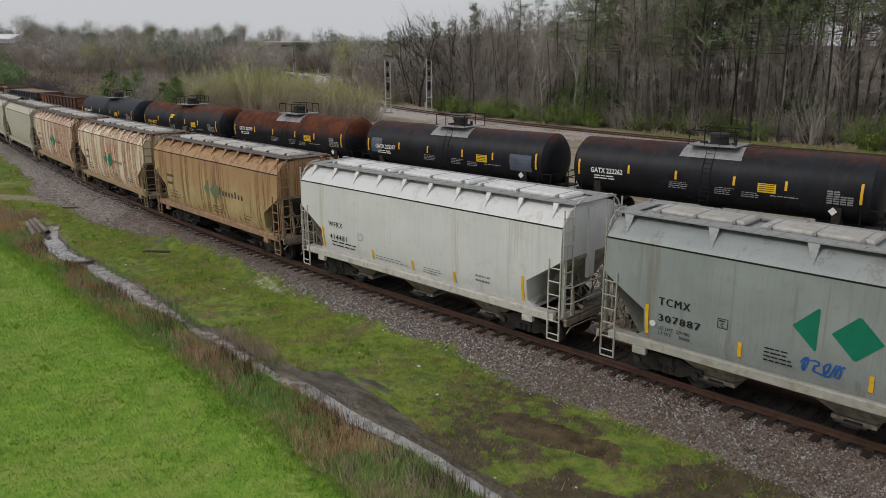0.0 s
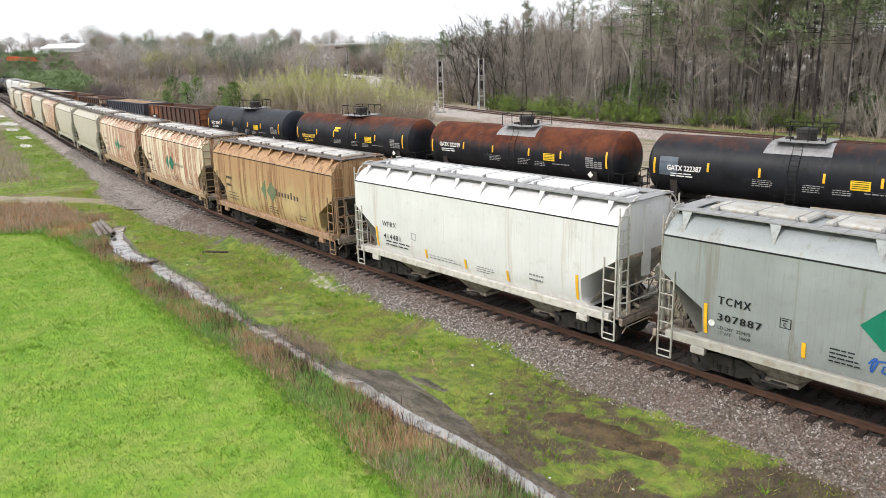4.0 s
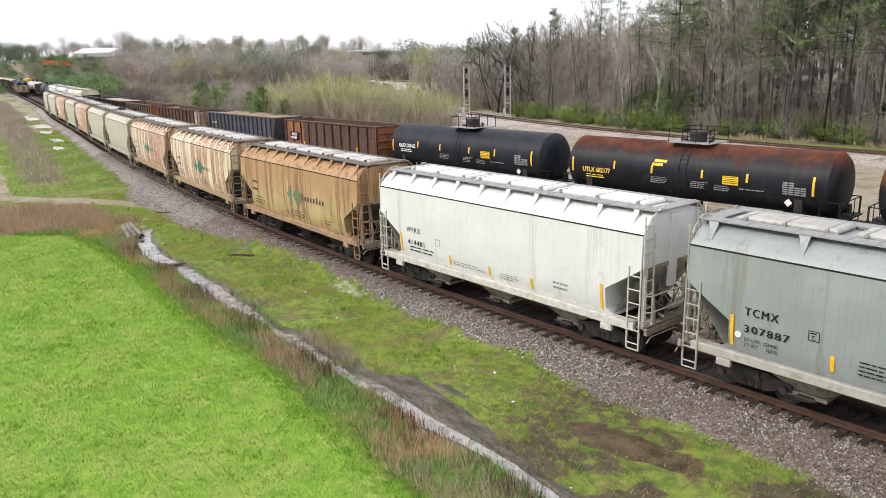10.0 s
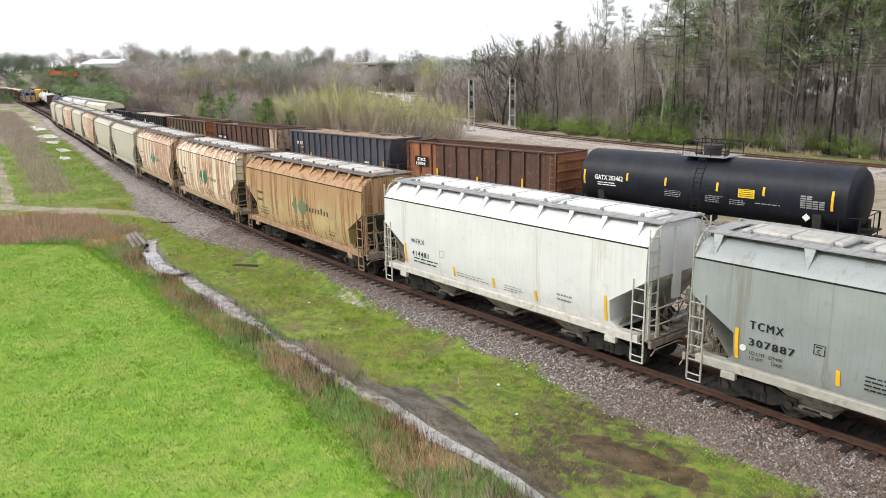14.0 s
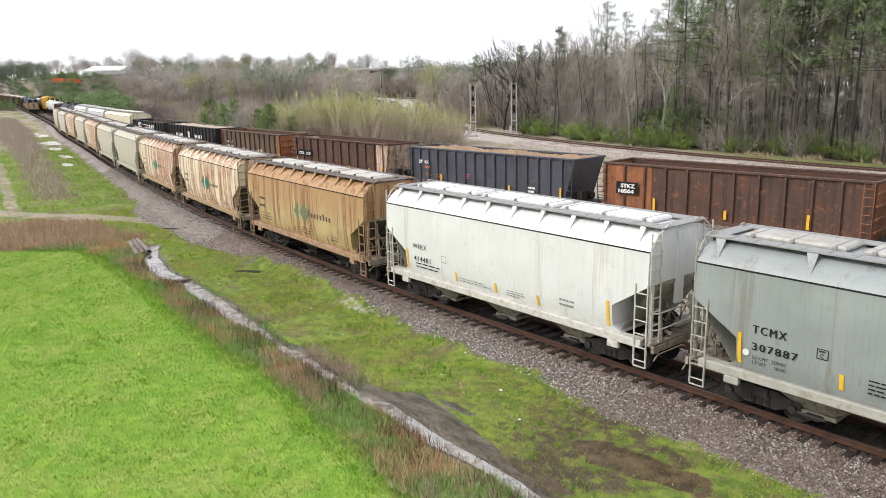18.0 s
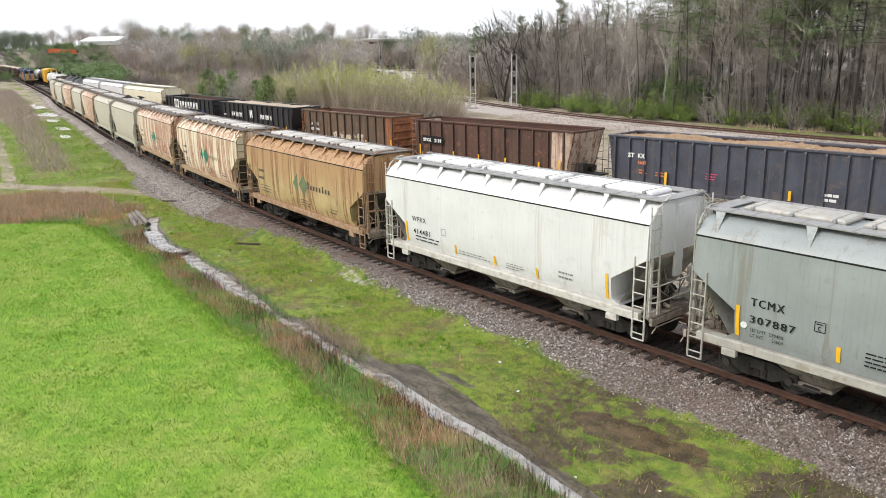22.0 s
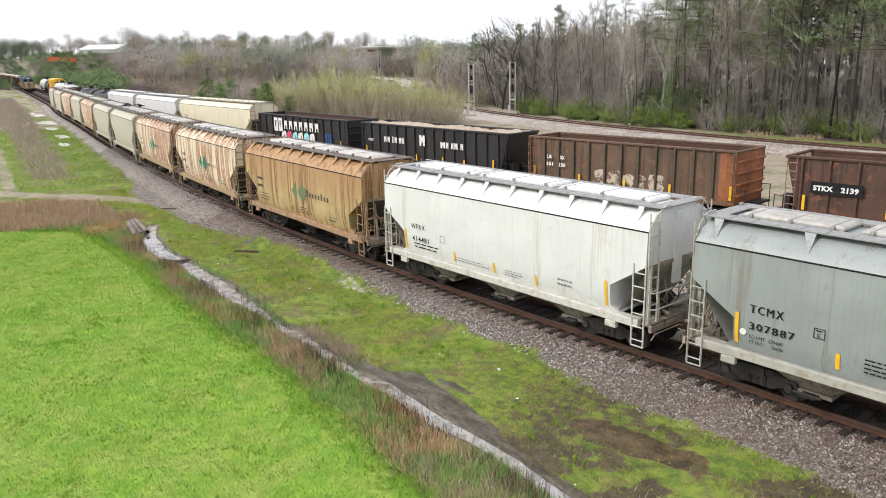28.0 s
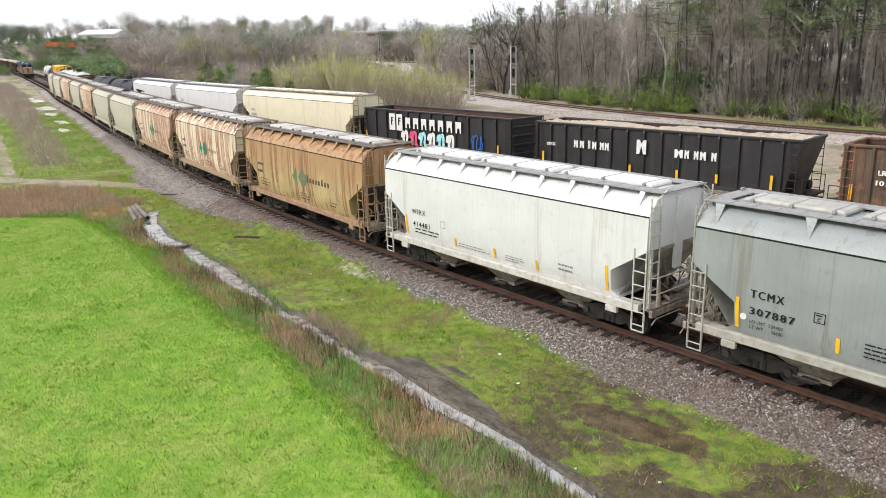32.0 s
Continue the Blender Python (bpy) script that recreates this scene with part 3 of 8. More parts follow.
# ---- tracks: rails, sleepers, ballast ----
def rail_mesh(line, off, x0, x1, step, name, parent, head=RAIL_WORN):
    web, top = Shape(), Shape()
    prof = [(-0.07, -0.17), (0.07, -0.17), (0.07, -0.155), (0.012, -0.13), (0.012, -0.045), (-0.012, -0.045), (-0.012, -0.13), (-0.07, -0.155)]
    cap = [(-0.036, -0.045), (0.036, -0.045), (0.036, -0.006), (0.026, 0.0), (-0.026, 0.0), (-0.036, -0.006)]
    for s, pr in ((web, prof), (top, cap)):
        k = len(pr)
        xs = np.arange(x0, x1 + step / 2, step)
        for x in xs:
            m = on_line(line, float(x))
            s.v += [tuple(m @ Vector((0, off + y, z))) for y, z in pr]
        s.f = [(j * k + i, j * k + (i + 1) % k, (j + 1) * k + (i + 1) % k, (j + 1) * k + i) for j in range(len(xs) - 1) for i in range(k)]
    r = part("rail", web, RAIL_RUST, parent)
    part("rail_head", top, head, r)


def sleeper_mesh(seed):
    rng = random.Random(seed)
    s = Shape().box(-0.11, 0.11, -1.3, 1.3, -0.36, -0.19, 0.012)
    s.v = [(x + rng.uniform(-0.008, 0.008), y + rng.uniform(-0.03, 0.03), z + rng.uniform(-0.008, 0.004)) for x, y, z in s.v]
    return s.mesh("sleeper", TIE_WOOD)


def track(name, line, x0, x1, near, label, gap=0.56, sunk=0.0):
    """Rails on sleepers; single sleepers within the near stretch, one mesh beyond it."""
    root = empty(name, Matrix.Identity(4), label, "railway track", kind="structure")
    for off in (-0.7525, 0.7525):
        rail_mesh(line, off, x0, x1, 2.0, "rail", root)
    kinds = [sleeper_mesh(k) for k in range(4)]
    plate = Shape().box(-0.09, 0.09, -0.9, -0.6, -0.19, -0.165, 0.006).mirrored().mesh("tie_plate", RAIL_RUST)
    far, rng = Shape(), random.Random(3)
    x = x0
    while x < x1:
        m = on_line(line, x) @ pose(0, rng.uniform(-0.06, 0.06), rng.uniform(-0.02, 0.0), 0, 0, rng.uniform(-1.5, 1.5))
        if near[0] < x < near[1]:
            o = child("sleeper", kinds[rng.randrange(4)], root, m)
            child("tie_plate", plate, o)
        else:
            s = Shape().box(-0.11, 0.11, -1.3, 1.3, -0.36, -0.19 - sunk)
            far.add([tuple(m @ Vector(p)) for p in s.v], s.f)
        x = x + gap * math.cos(math.atan(line(x + 0.5) - line(x - 0.5)))
    if far.v:
        o = part("far_sleepers", far, TIE_WOOD, root)
        o["kind"] = "stuff"
    return root


track("track_1", line_1, -330.0, 46.0, (-40, 27), "rusty rails on dark timber sleepers in gravel")
track("track_2", line_2, -420.0, 60.0, (-22, 4), "rusty rails on sleepers under the rolling train")
track("track_3", line_3, -130.0, 120.0, (1, 0), "main line rails on pale ballast before the woods", sunk=0.09)


# ---- running gear shared by all wagons ----
def wheelset_mesh():
    s = Shape()
    for k in (-1, 1):
        w = Shape().turned([(-0.07 * k, 0.0001), (-0.07 * k, 0.445), (-0.035 * k, 0.445), (-0.03 * k, 0.42), (0.06 * k, 0.415), (0.065 * k, 0.36), (0.02 * k, 0.33), (0.015 * k, 0.16), (0.05 * k, 0.13), (0.05 * k, 0.0001)], 18, "y")
        s.add([(x, y - 0.755 * -k, z) for x, y, z in w.v], w.f)
    s.rod((0, -1.02, 0), (0, 1.02, 0), 0.075, 8)
    return s.mesh("wheelset", DARK, 0.6)


def side_frame_mesh(y):
    poly = [(-1.05, 0.42), (-1.05, 0.62), (-0.72, 0.66), (-0.4, 0.76), (0.4, 0.76), (0.72, 0.66), (1.05, 0.62), (1.05, 0.42), (0.72, 0.40), (0.42, 0.26), (-0.42, 0.26), (-0.72, 0.40)]
    s = Shape().plate(poly, y - 0.06, y + 0.06)
    k = 1 if y > 0 else -1
    for x in (-0.865, 0.865):
        s.rod((x, y, 0.45), (x, y + 0.16 * k, 0.45), 0.11, 10)
    s.plate([(-0.62, 0.62), (-0.36, 0.68), (-0.36, 0.36), (-0.5, 0.4)], y + 0.05 * k, y + 0.07 * k)
    s.plate([(0.62, 0.62), (0.36, 0.68), (0.36, 0.36), (0.5, 0.4)], y + 0.05 * k, y + 0.07 * k)
    return s.mesh("side_frame", DARK)


def spring_mesh():
    rows = [(0.28, 0.0001)]
    for z in np.arange(0.28, 0.56, 0.05):
        rows += [(float(z), 0.055), (float(z) + 0.012, 0.08), (float(z) + 0.03, 0.08), (float(z) + 0.042, 0.055)]
    return Shape().turned(rows + [(0.57, 0.0001)], 8, "z").mesh("spring", DARK)


WHEELSET, FRAME_L, FRAME_R, SPRINGS = wheelset_mesh(), side_frame_mesh(-1.0), side_frame_mesh(1.0), spring_mesh()
BOLSTER = Shape().box(-0.2, 0.2, -1.12, 1.12, 0.5, 0.78, 0.03).rod((0, 0, 0.78), (0, 0, 0.98), 0.2, 10).mesh("truck", DARK)
COUPLER = Shape().box(-0.5, 0.15, -0.09, 0.09, 0.78, 0.98, 0.02).plate([(0.1, 0.72), (0.34, 0.72), (0.42, 0.8), (0.42, 1.0), (0.1, 1.04)], -0.14, 0.16).mesh("coupler", RAIL_RUST)
AIR_HOSE = Shape().path([(0, 0.3, 0.8), (0.18, 0.3, 0.62), (0.34, 0.22, 0.52), (0.5, 0.1, 0.5)], 0.028, 6).mesh("air_hose", INK)


def running_gear(root, centre, half, roll=None):
    for s in (-1, 1):
        t = child("truck", BOLSTER, root, pose(s * centre, 0, 0))
        child("side_frame", FRAME_L, t)
        child("side_frame", FRAME_R, t)
        for y in (-1.04, 1.04):
            for x in (-0.2, 0.0, 0.2):
                child("spring", SPRINGS, t, pose(x, y, 0))
        for x in (-0.865, 0.865):
            w = child("wheelset", WHEELSET, t, pose(x, 0, 0.42))
            if roll is not None:
                roll.append(w)
        child("coupler", COUPLER, root, pose(s * (half - 0.42), 0, 0, 0, 0, 0 if s > 0 else 180))
        child("air_hose", AIR_HOSE, root, pose(s * (half - 0.5), 0, 0, 0, 0, 0 if s > 0 else 180))


def ladder(a, b, out, rungs, r=0.02):
    """Two stiles from a to b (at the foot, and at the same height) up to the height out, with rungs."""
    s = Shape()
    (x0, y0, z0), (x1, y1, _) = a, b
    s.rod((x0, y0, z0), (x0, y0, out), r * 1.25, 6).rod((x1, y1, z0), (x1, y1, out), r * 1.25, 6)
    for k in range(rungs):
        z = z0 + (out - z0) * (k + 0.35) / rungs
        s.rod((x0, y0, z), (x1, y1, z), r, 6)
    return s


BODY_ROWS = [(1.30, 1.46), (1.50, 1.53), (1.80, 1.58), (2.15, 1.605), (2.55, 1.615), (2.95, 1.615), (3.4, 1.61), (3.94, 1.585)]


def hopper_body(he, cut, high=0.0, square=False):
    """The closed tub of a covered hopper: bulging sides, slope sheets at the ends, sloped shoulders and a low roof."""
    rows = []
    for z, y in BODY_ROWS:
        if z < 2.0:
            x = he - cut
        elif z < 2.9:
            x = he - cut * (1 - (z - 2.15) / 0.8)
        else:
            x = he
        if z == 1.30:
            x = he - cut * 0.78
        rows.append((x, y, z + (high if z > 3 else high * (z - 1.3) / 2.6)))
    rows += [(he, 1.585, 3.97 + high), (he, 1.5, 4.10 + high), (he - 0.02, 1.30, 4.30 + high), (he - 0.04, 1.06, 4.45 + high), (he - 0.05, 0.6, 4.53 + high), (he - 0.05, 0.0, 4.55 + high)]
    us = [-1 + 2 * i / 12 for i in range(13)]
    s = Shape()
    full = [(x, -y, z) for x, y, z in rows] + [(x, y, z) for x, y, z in rows[-2::-1]]
    for x, y, z in full:
        s.v += [(x * u, y, z) for u in us]
    k, m = len(us), len(full)
    s.f = [(j * k + i, j * k + i + 1, (j + 1) * k + i + 1, (j + 1) * k + i) for j in range(m - 1) for i in range(k - 1)]
    for e in (0, k - 1):
        for j in range(m // 2):
            a, b, c, d = j * k + e, (j + 1) * k + e, (m - 2 - j) * k + e, (m - 1 - j) * k + e
            s.f.append((a, b, c, d) if b != c else (a, b, d))
    s.f.append(tuple(i for i in range(k)) + tuple((m - 1) * k + i for i in range(k - 1, -1, -1)))
    return s


def gusset(high, material, wide=0.3):
    """One folded bracket that carries the running board over the sloped shoulder."""
    a, b, c, d = (-wide, -1.13, 4.58 + high), (0.0, -1.13, 4.58 + high), (0.0, -1.46, 4.15 + high), (0.0, -1.08, 4.43 + high)
    s = Shape().add([a, b, c, d, (0.03, -1.13, 4.58 + high), (0.03, -1.46, 4.15 + high)], [(0, 1, 2), (1, 4, 5, 2), (0, 2, 3), (1, 2, 3)])
    return s.mesh("roof_bracket", material)


HATCH_WORN = plain("weathered_pale_hatch_paint", (0.5, 0.48, 0.45), 0.55, 0, 0.12, 1.5, (0.3, 0.24, 0.18), 0.5)
MESHES = {}
# Slope sheet tones with the shade under the car ends painted in.
SLOPE_SHADE = plain("shaded_grimy_slope_sheet", (0.075, 0.065, 0.056), 0.8, 0.0, 0.35, 1.5, (0.035, 0.028, 0.023), 0.7)
SLOPE_PALE = plain("shaded_soiled_pale_sheet", (0.36, 0.34, 0.31), 0.7, 0.0, 0.2, 1.5, (0.17, 0.14, 0.115), 0.6)
# Soiled steel, its tone also lowered to paint in shade below the sill.
OUTLET_GRIME_SHADE = plain("shaded_soiled_outlet_steel", (0.24, 0.21, 0.175), 0.75, 0.1, 0.3, 2, (0.08, 0.06, 0.045), 0.7)


def hopper_car(m, paint, label, group, pitch=14.384, high=0.0, ribs=9, hatches=3, roof_paint=None, gear=GRATE, sill=None, cut=1.25, seed=1, lining=INK, bays=3, roll=None, hatch_paint=None, name="covered_hopper_wagon", reach=0.84, brackets=True):
    """A covered hopper wagon of welded steel, x along the track, z from the rail top."""
    root = empty(name, m, label, "rail wagon", group)
    half, rng = pitch / 2, random.Random(seed)
    he = half - reach
    sill, roof_paint = sill or paint, roof_paint or paint
    hatch_paint = hatch_paint or (HATCH_WHITE if paint in (WHITE, PALE) else HATCH_WORN)
    key = ("body", pitch, high, cut, paint.name)
    if key not in MESHES:
        MESHES[key] = hopper_body(he, cut, high).mesh("body", paint, 0.5)
    part("body", MESHES[key], None, root)
    top = high
    seam = Shape().box(-he - 0.004, he + 0.004, -1.602, -1.575, 3.945 + top, 3.985 + top, 0.006).mirrored()
    part("side_seam", seam, lining, root, "dark seam under the roof edge")
    for sd in (-1, 1):
        w = Shape().box(-he - 0.1, he + 0.1, min(sd * 0.62, sd * 1.14), max(sd * 0.62, sd * 1.14), 4.585 + top, 4.615 + top)
        for x in np.arange(-he, he, 0.62):
            w.box(x, x + 0.02, min(sd * 0.62, sd * 1.14) + 0.01, max(sd * 0.62, sd * 1.14) - 0.01, 4.61 + top, 4.625 + top)
        part("running_board", w, gear, root, "grey metal grating walkway")
    for s in (-1, 1):
        part("end_running_board", Shape().box(*sorted((s * (he - 0.35), s * (he + 0.12))), -0.62, 0.62, 4.585 + top, 4.615 + top), gear, root)
    xs = np.linspace(-he + 0.5, he - 0.5, ribs)
    gm = gusset(top, paint, 0.26 if ribs == 6 else 0.17)
    for x in xs if brackets else ():
        child("roof_bracket", gm, root, pose(float(x), 0, 0))
        child("roof_bracket", gm, root, pose(float(x), 0, 0, 0, 0, 180))
    hl = (2 * he - 1.0) / hatches
    hatch = Shape().box(-hl / 2 + 0.2, hl / 2 - 0.2, -0.52, 0.52, 4.55 + top, 4.70 + top, 0.05)
    hm = hatch.mesh("roof_hatch", hatch_paint)
    bm_ = Shape().box(-0.02, 0.02, -0.54, 0.54, 4.70 + top, 4.708 + top).box(-0.04, 0.04, -0.59, -0.52, 4.62 + top, 4.70 + top).mesh("hatch_clamp", gear)
    for i in range(hatches):
        h = child("roof_hatch", hm, root, pose(-he + 0.5 + hl * (i + 0.5), rng.uniform(-0.02, 0.02), 0, 0, 0, 0))
        for x in np.linspace(-hl / 2 + 0.45, hl / 2 - 0.45, 3):
            child("hatch_clamp", bm_, h, pose(float(x), 0, 0))
    for sd in (-1, 1):
        y0, y1 = sorted((sd * 1.46, sd * 1.62))
        b = Shape().box(-he + 0.2, he - 0.2, y0, y1, 1.05, 1.30, 0.02)
        y0, y1 = sorted((sd * 1.3, sd * 1.46))
        b.box(-he + 0.25, he - 0.25, y0, y1, 1.26, 1.30)
        part("side_sill", b, sill, root)
    part("centre_sill", Shape().box(-half + 0.75, half - 0.75, -0.22, 0.22, 0.8, 1.12), DARK, root)
    for s in (-1, 1):
        e = s * he
        fl = Shape()
        x0, x1 = sorted((s * (he - 0.75), s * (he + 0.22)))
        fl.box(x0, x1, -1.5, 1.5, 1.14, 1.2)
        part("end_platform", fl, END_GRIME, root)
        x0, x1 = sorted((s * (he + 0.14), s * (he + 0.24)))
        part("end_sill", Shape().box(x0, x1, -1.55, 1.55, 0.98, 1.2, 0.02), END_GRIME, root)
        part("end_post", Shape().box(*sorted((s * (he - 0.02), s * (he + 0.07))), -0.28, 0.08, 2.2, 4.4 + top, 0.02), paint, root)
        part("end_beam", Shape().box(e - 0.06, e + 0.03, -1.5, 1.5, 2.88 + top * 0.8, 2.98 + top * 0.8), END_GRIME, root)
        for y in (-0.9, 0.9):
            part("slope_sheet_brace", Shape().rod((s * (he + 0.05), y, 1.2), (s * (he - 0.12), y, 2.9), 0.05, 4), END_GRIME, root)
        hr = random.Random(seed * 7 + s)
        for k in range(9 if seed < 21 else 3):
            y = hr.uniform(-1.2, 1.2)
            hose = Shape().path([(s * (he - 0.35), y, 1.2), (s * (he - 0.1 + hr.uniform(-0.1, 0.1)), y + hr.uniform(-0.3, 0.3), hr.uniform(1.5, 1.9)), (s * (he - 0.4), y + hr.uniform(-0.4, 0.4), hr.uniform(2.0, 2.4))], 0.022, 5)
            part("brake_pipe", hose, END_GRIME if k % 3 else sill, root)
        if seed < 21:
            for z in (1.65, 2.15):
                part("end_handrail", Shape().path([(s * (he + 0.06), -1.5, z), (s * (he + 0.2), -1.3, z), (s * (he + 0.2), 0.3, z), (s * (he + 0.06), 0.45, z)], 0.022, 6), sill, root)
            part("uncoupling_lever", Shape().path([(s * (he + 0.28), -1.6, 0.8), (s * (he + 0.28), -1.4, 0.95), (s * (he + 0.28), -0.2, 0.95), (s * (he + 0.36), -0.05, 0.9)], 0.02, 6), END_GRIME, root)
            for y in (-1.42, 1.42):
                part("corner_post", Shape().box(*sorted((s * (he - 0.02), s * (he + 0.06))), y - 0.05, y + 0.05, 1.2, 2.95, 0.01), sill, root)
            for k in range(7):
                bx, by, bz, w = s * (he - hr.uniform(0.05, 0.6)), hr.uniform(-1.1, 1.1), 1.2 + hr.uniform(0.0, 0.7), hr.uniform(0.05, 0.13)
                fit = Shape().box(bx - w, bx + w, by - w, by + w, bz, bz + 1.6 * w, 0.02) if k % 2 else Shape().rod((bx, by, bz), (bx, by + 2.5 * w, bz + w), w * 0.7, 8)
                fit.rod((bx, by, 1.18), (bx, by, bz), 0.018, 5)
                part("brake_fitting", fit, (END_GRIME, sill, DARK)[k % 3], root)
            part("slack_adjuster", Shape().rod((s * (he - 0.55), -0.55, 1.45), (s * (he + 0.1), -0.45, 1.3), 0.06, 8), END_GRIME, root)
            part("brake_cylinder", Shape().rod((s * (he - 0.3), 0.35, 1.4), (s * (he - 0.3), 0.95, 1.4), 0.15, 12), sill, root)
            part("brake_lever", Shape().plate([(s * (he - 0.5), 1.25), (s * (he - 0.42), 1.25), (s * (he - 0.1), 2.05), (s * (he - 0.18), 2.05)], -0.16, -0.13), END_GRIME, root)
        part("brake_reservoir", Shape().rod((s * (he - cut + 0.75), -0.7, 1.5), (s * (he - cut + 0.75), 0.5, 1.5), 0.2, 12), DARK, root)
        # Overlay plate: shade is in its colour; GREY takes its frame paint instead.
        part("slope_sheet_shade", Shape().add([(s * (he - cut + 0.16), -1.4, 1.32), (s * (he - cut + 0.16), 1.4, 1.32), (s * (he + 0.03), 1.45, 2.9), (s * (he + 0.03), -1.45, 2.9)], [(0, 1, 2, 3)]), SLOPE_PALE if paint is WHITE else GREY_SILL if paint is GREY else SLOPE_SHADE, root, "overlay plate that stands in for shade on the slope sheet")
        for sd in (-1, 1):
            part("side_ladder", ladder((s * (he - 0.40), sd * 1.635, 0.55), (s * (he + 0.02), sd * 1.635, 0.55), 3.0 + top, 6), sill, root)
            part("end_ladder", ladder((s * (he + 0.05), sd * 1.56, 1.2), (s * (he + 0.05), sd * 1.06, 1.2), 4.5 + top, 8), sill, root)
            step = Shape().path([(s * (he - 0.40), sd * 1.6, 1.05), (s * (he - 0.40), sd * 1.62, 0.5), (s * (he + 0.02), sd * 1.62, 0.5), (s * (he + 0.02), sd * 1.6, 1.05)], 0.022, 6)
            part("step", step, sill, root)
            g = Shape().path([(s * (he + 0.04), sd * 1.5, 4.08 + top), (s * (he + 0.06), sd * 1.3, 4.42 + top), (s * (he + 0.08), sd * 0.9, 4.66 + top), (s * (he + 0.02), sd * 0.62, 4.68 + top)], 0.026, 6)
            part("roof_grab_rail", g, sill, root)
            part("jack_pad", Shape().box(*sorted((s * (he - 0.98), s * (he - 1.38))), *sorted((sd * 1.5, sd * 1.625)), 0.84, 1.05, 0.02), sill, root)
    wheel = Shape()
    ring = [(he + 0.22, 0.75 + 0.28 * math.cos(t), 2.1 + 0.28 * math.sin(t)) for t in np.linspace(0, 2 * math.pi, 17)]
    wheel.path(ring, 0.018, 5)
    for t in (0.5, 2.6, 4.7):
        wheel.rod((he + 0.2, 0.75, 2.1), (he + 0.22, 0.75 + 0.28 * math.cos(t), 2.1 + 0.28 * math.sin(t)), 0.015, 4)
    part("brake_wheel", wheel, sill, root)
    part("hand_brake_box", Shape().box(he - 0.05, he + 0.18, 0.55, 0.95, 1.85, 2.35, 0.03).rod((he + 0.05, 0.75, 1.2), (he + 0.05, 0.75, 1.9), 0.03, 6), sill, root)
    part("brake_valve", Shape().box(he - 0.5, he - 0.1, -0.7, -0.2, 1.2, 1.6, 0.04), DARK, root)
    w = (2 * he - 2 * cut - 0.5) / bays
    for i in range(bays):
        c = -he + cut + 0.25 + w * (i + 0.5)
        a, b = w * 0.48, 0.42
        out = Shape()
        out.add([(c - a, -1.4, 1.3), (c + a, -1.4, 1.3), (c + a, 1.4, 1.3), (c - a, 1.4, 1.3), (c - b, -0.95, 0.52), (c + b, -0.95, 0.52), (c + b, 0.95, 0.52), (c - b, 0.95, 0.52)],
                [(0, 1, 5, 4), (1, 2, 6, 5), (2, 3, 7, 6), (3, 0, 4, 7), (4, 5, 6, 7)])
        skin = OUTLET_GRIME_SHADE if paint in (WHITE, GREY) else DARK
        ho = part("hopper_outlet", out, skin, root)
        part("outlet_gate", Shape().box(c - 0.5, c + 0.5, -1.02, 1.02, 0.40, 0.50), skin, ho)
        part("gate_rack", Shape().box(c - 0.2, c + 0.2, -1.3, -1.02, 0.42, 0.47).rod((c - 0.35, -1.3, 0.5), (c + 0.35, -1.3, 0.5), 0.035, 6), DARK, ho)
    for y in (-1.2, 1.2):
        part("brake_pipe", Shape().path([(-half + 1, y, 0.98), (half - 1, y, 0.98)], 0.03, 6), DARK, root)
    running_gear(root, half - 2.45, half, roll)
    return root


def side_y(z):
    return -float(np.interp(z, [r[0] for r in BODY_ROWS], [r[1] for r in BODY_ROWS])) - 0.008


def marker(root, x, z0, z1, y=None, w=0.1, label="yellow reflective strip"):
    s, k = Shape(), 4
    for i in range(k + 1):
        z = z0 + (z1 - z0) * i / k
        yy = (side_y(z) if y is None else y) - 0.012
        s.v += [(x - w / 2, yy, z), (x + w / 2, yy, z)]
    s.f = [(2 * i, 2 * i + 1, 2 * i + 3, 2 * i + 2) for i in range(k)]
    return part("reflector", s, YELLOW, root, label)


def decal(root, name, poly, material, label="", y=None):
    """A flat painted mark that follows the side's bulge."""
    s = Shape().add([(x, (side_y(z) if y is None else y) - 0.004, z) for x, z in poly], [tuple(range(len(poly)))])
    return part(name, s, material, root, label)


def emblem(root, x, z, k, material, gap=0.1):
    tri = [(x - 0.58 * k, z), (x - 0.06 * k, z + 0.52 * k), (x - 0.02 * k, z + 0.48 * k), (x - 0.02 * k, z - 0.48 * k), (x - 0.06 * k, z - 0.5 * k)]
    dia = [(x + gap * k, z), (x + (gap + 0.5) * k, z + 0.50 * k), (x + (gap + 0.56) * k, z + 0.50 * k), (x + (gap + 1.06) * k, z), (x + (gap + 0.56) * k, z - 0.50 * k), (x + (gap + 0.5) * k, z - 0.50 * k)]
    decal(root, "emblem_triangle", tri, material, "green triangle emblem")
    decal(root, "emblem_diamond", dia, material, "green diamond emblem")


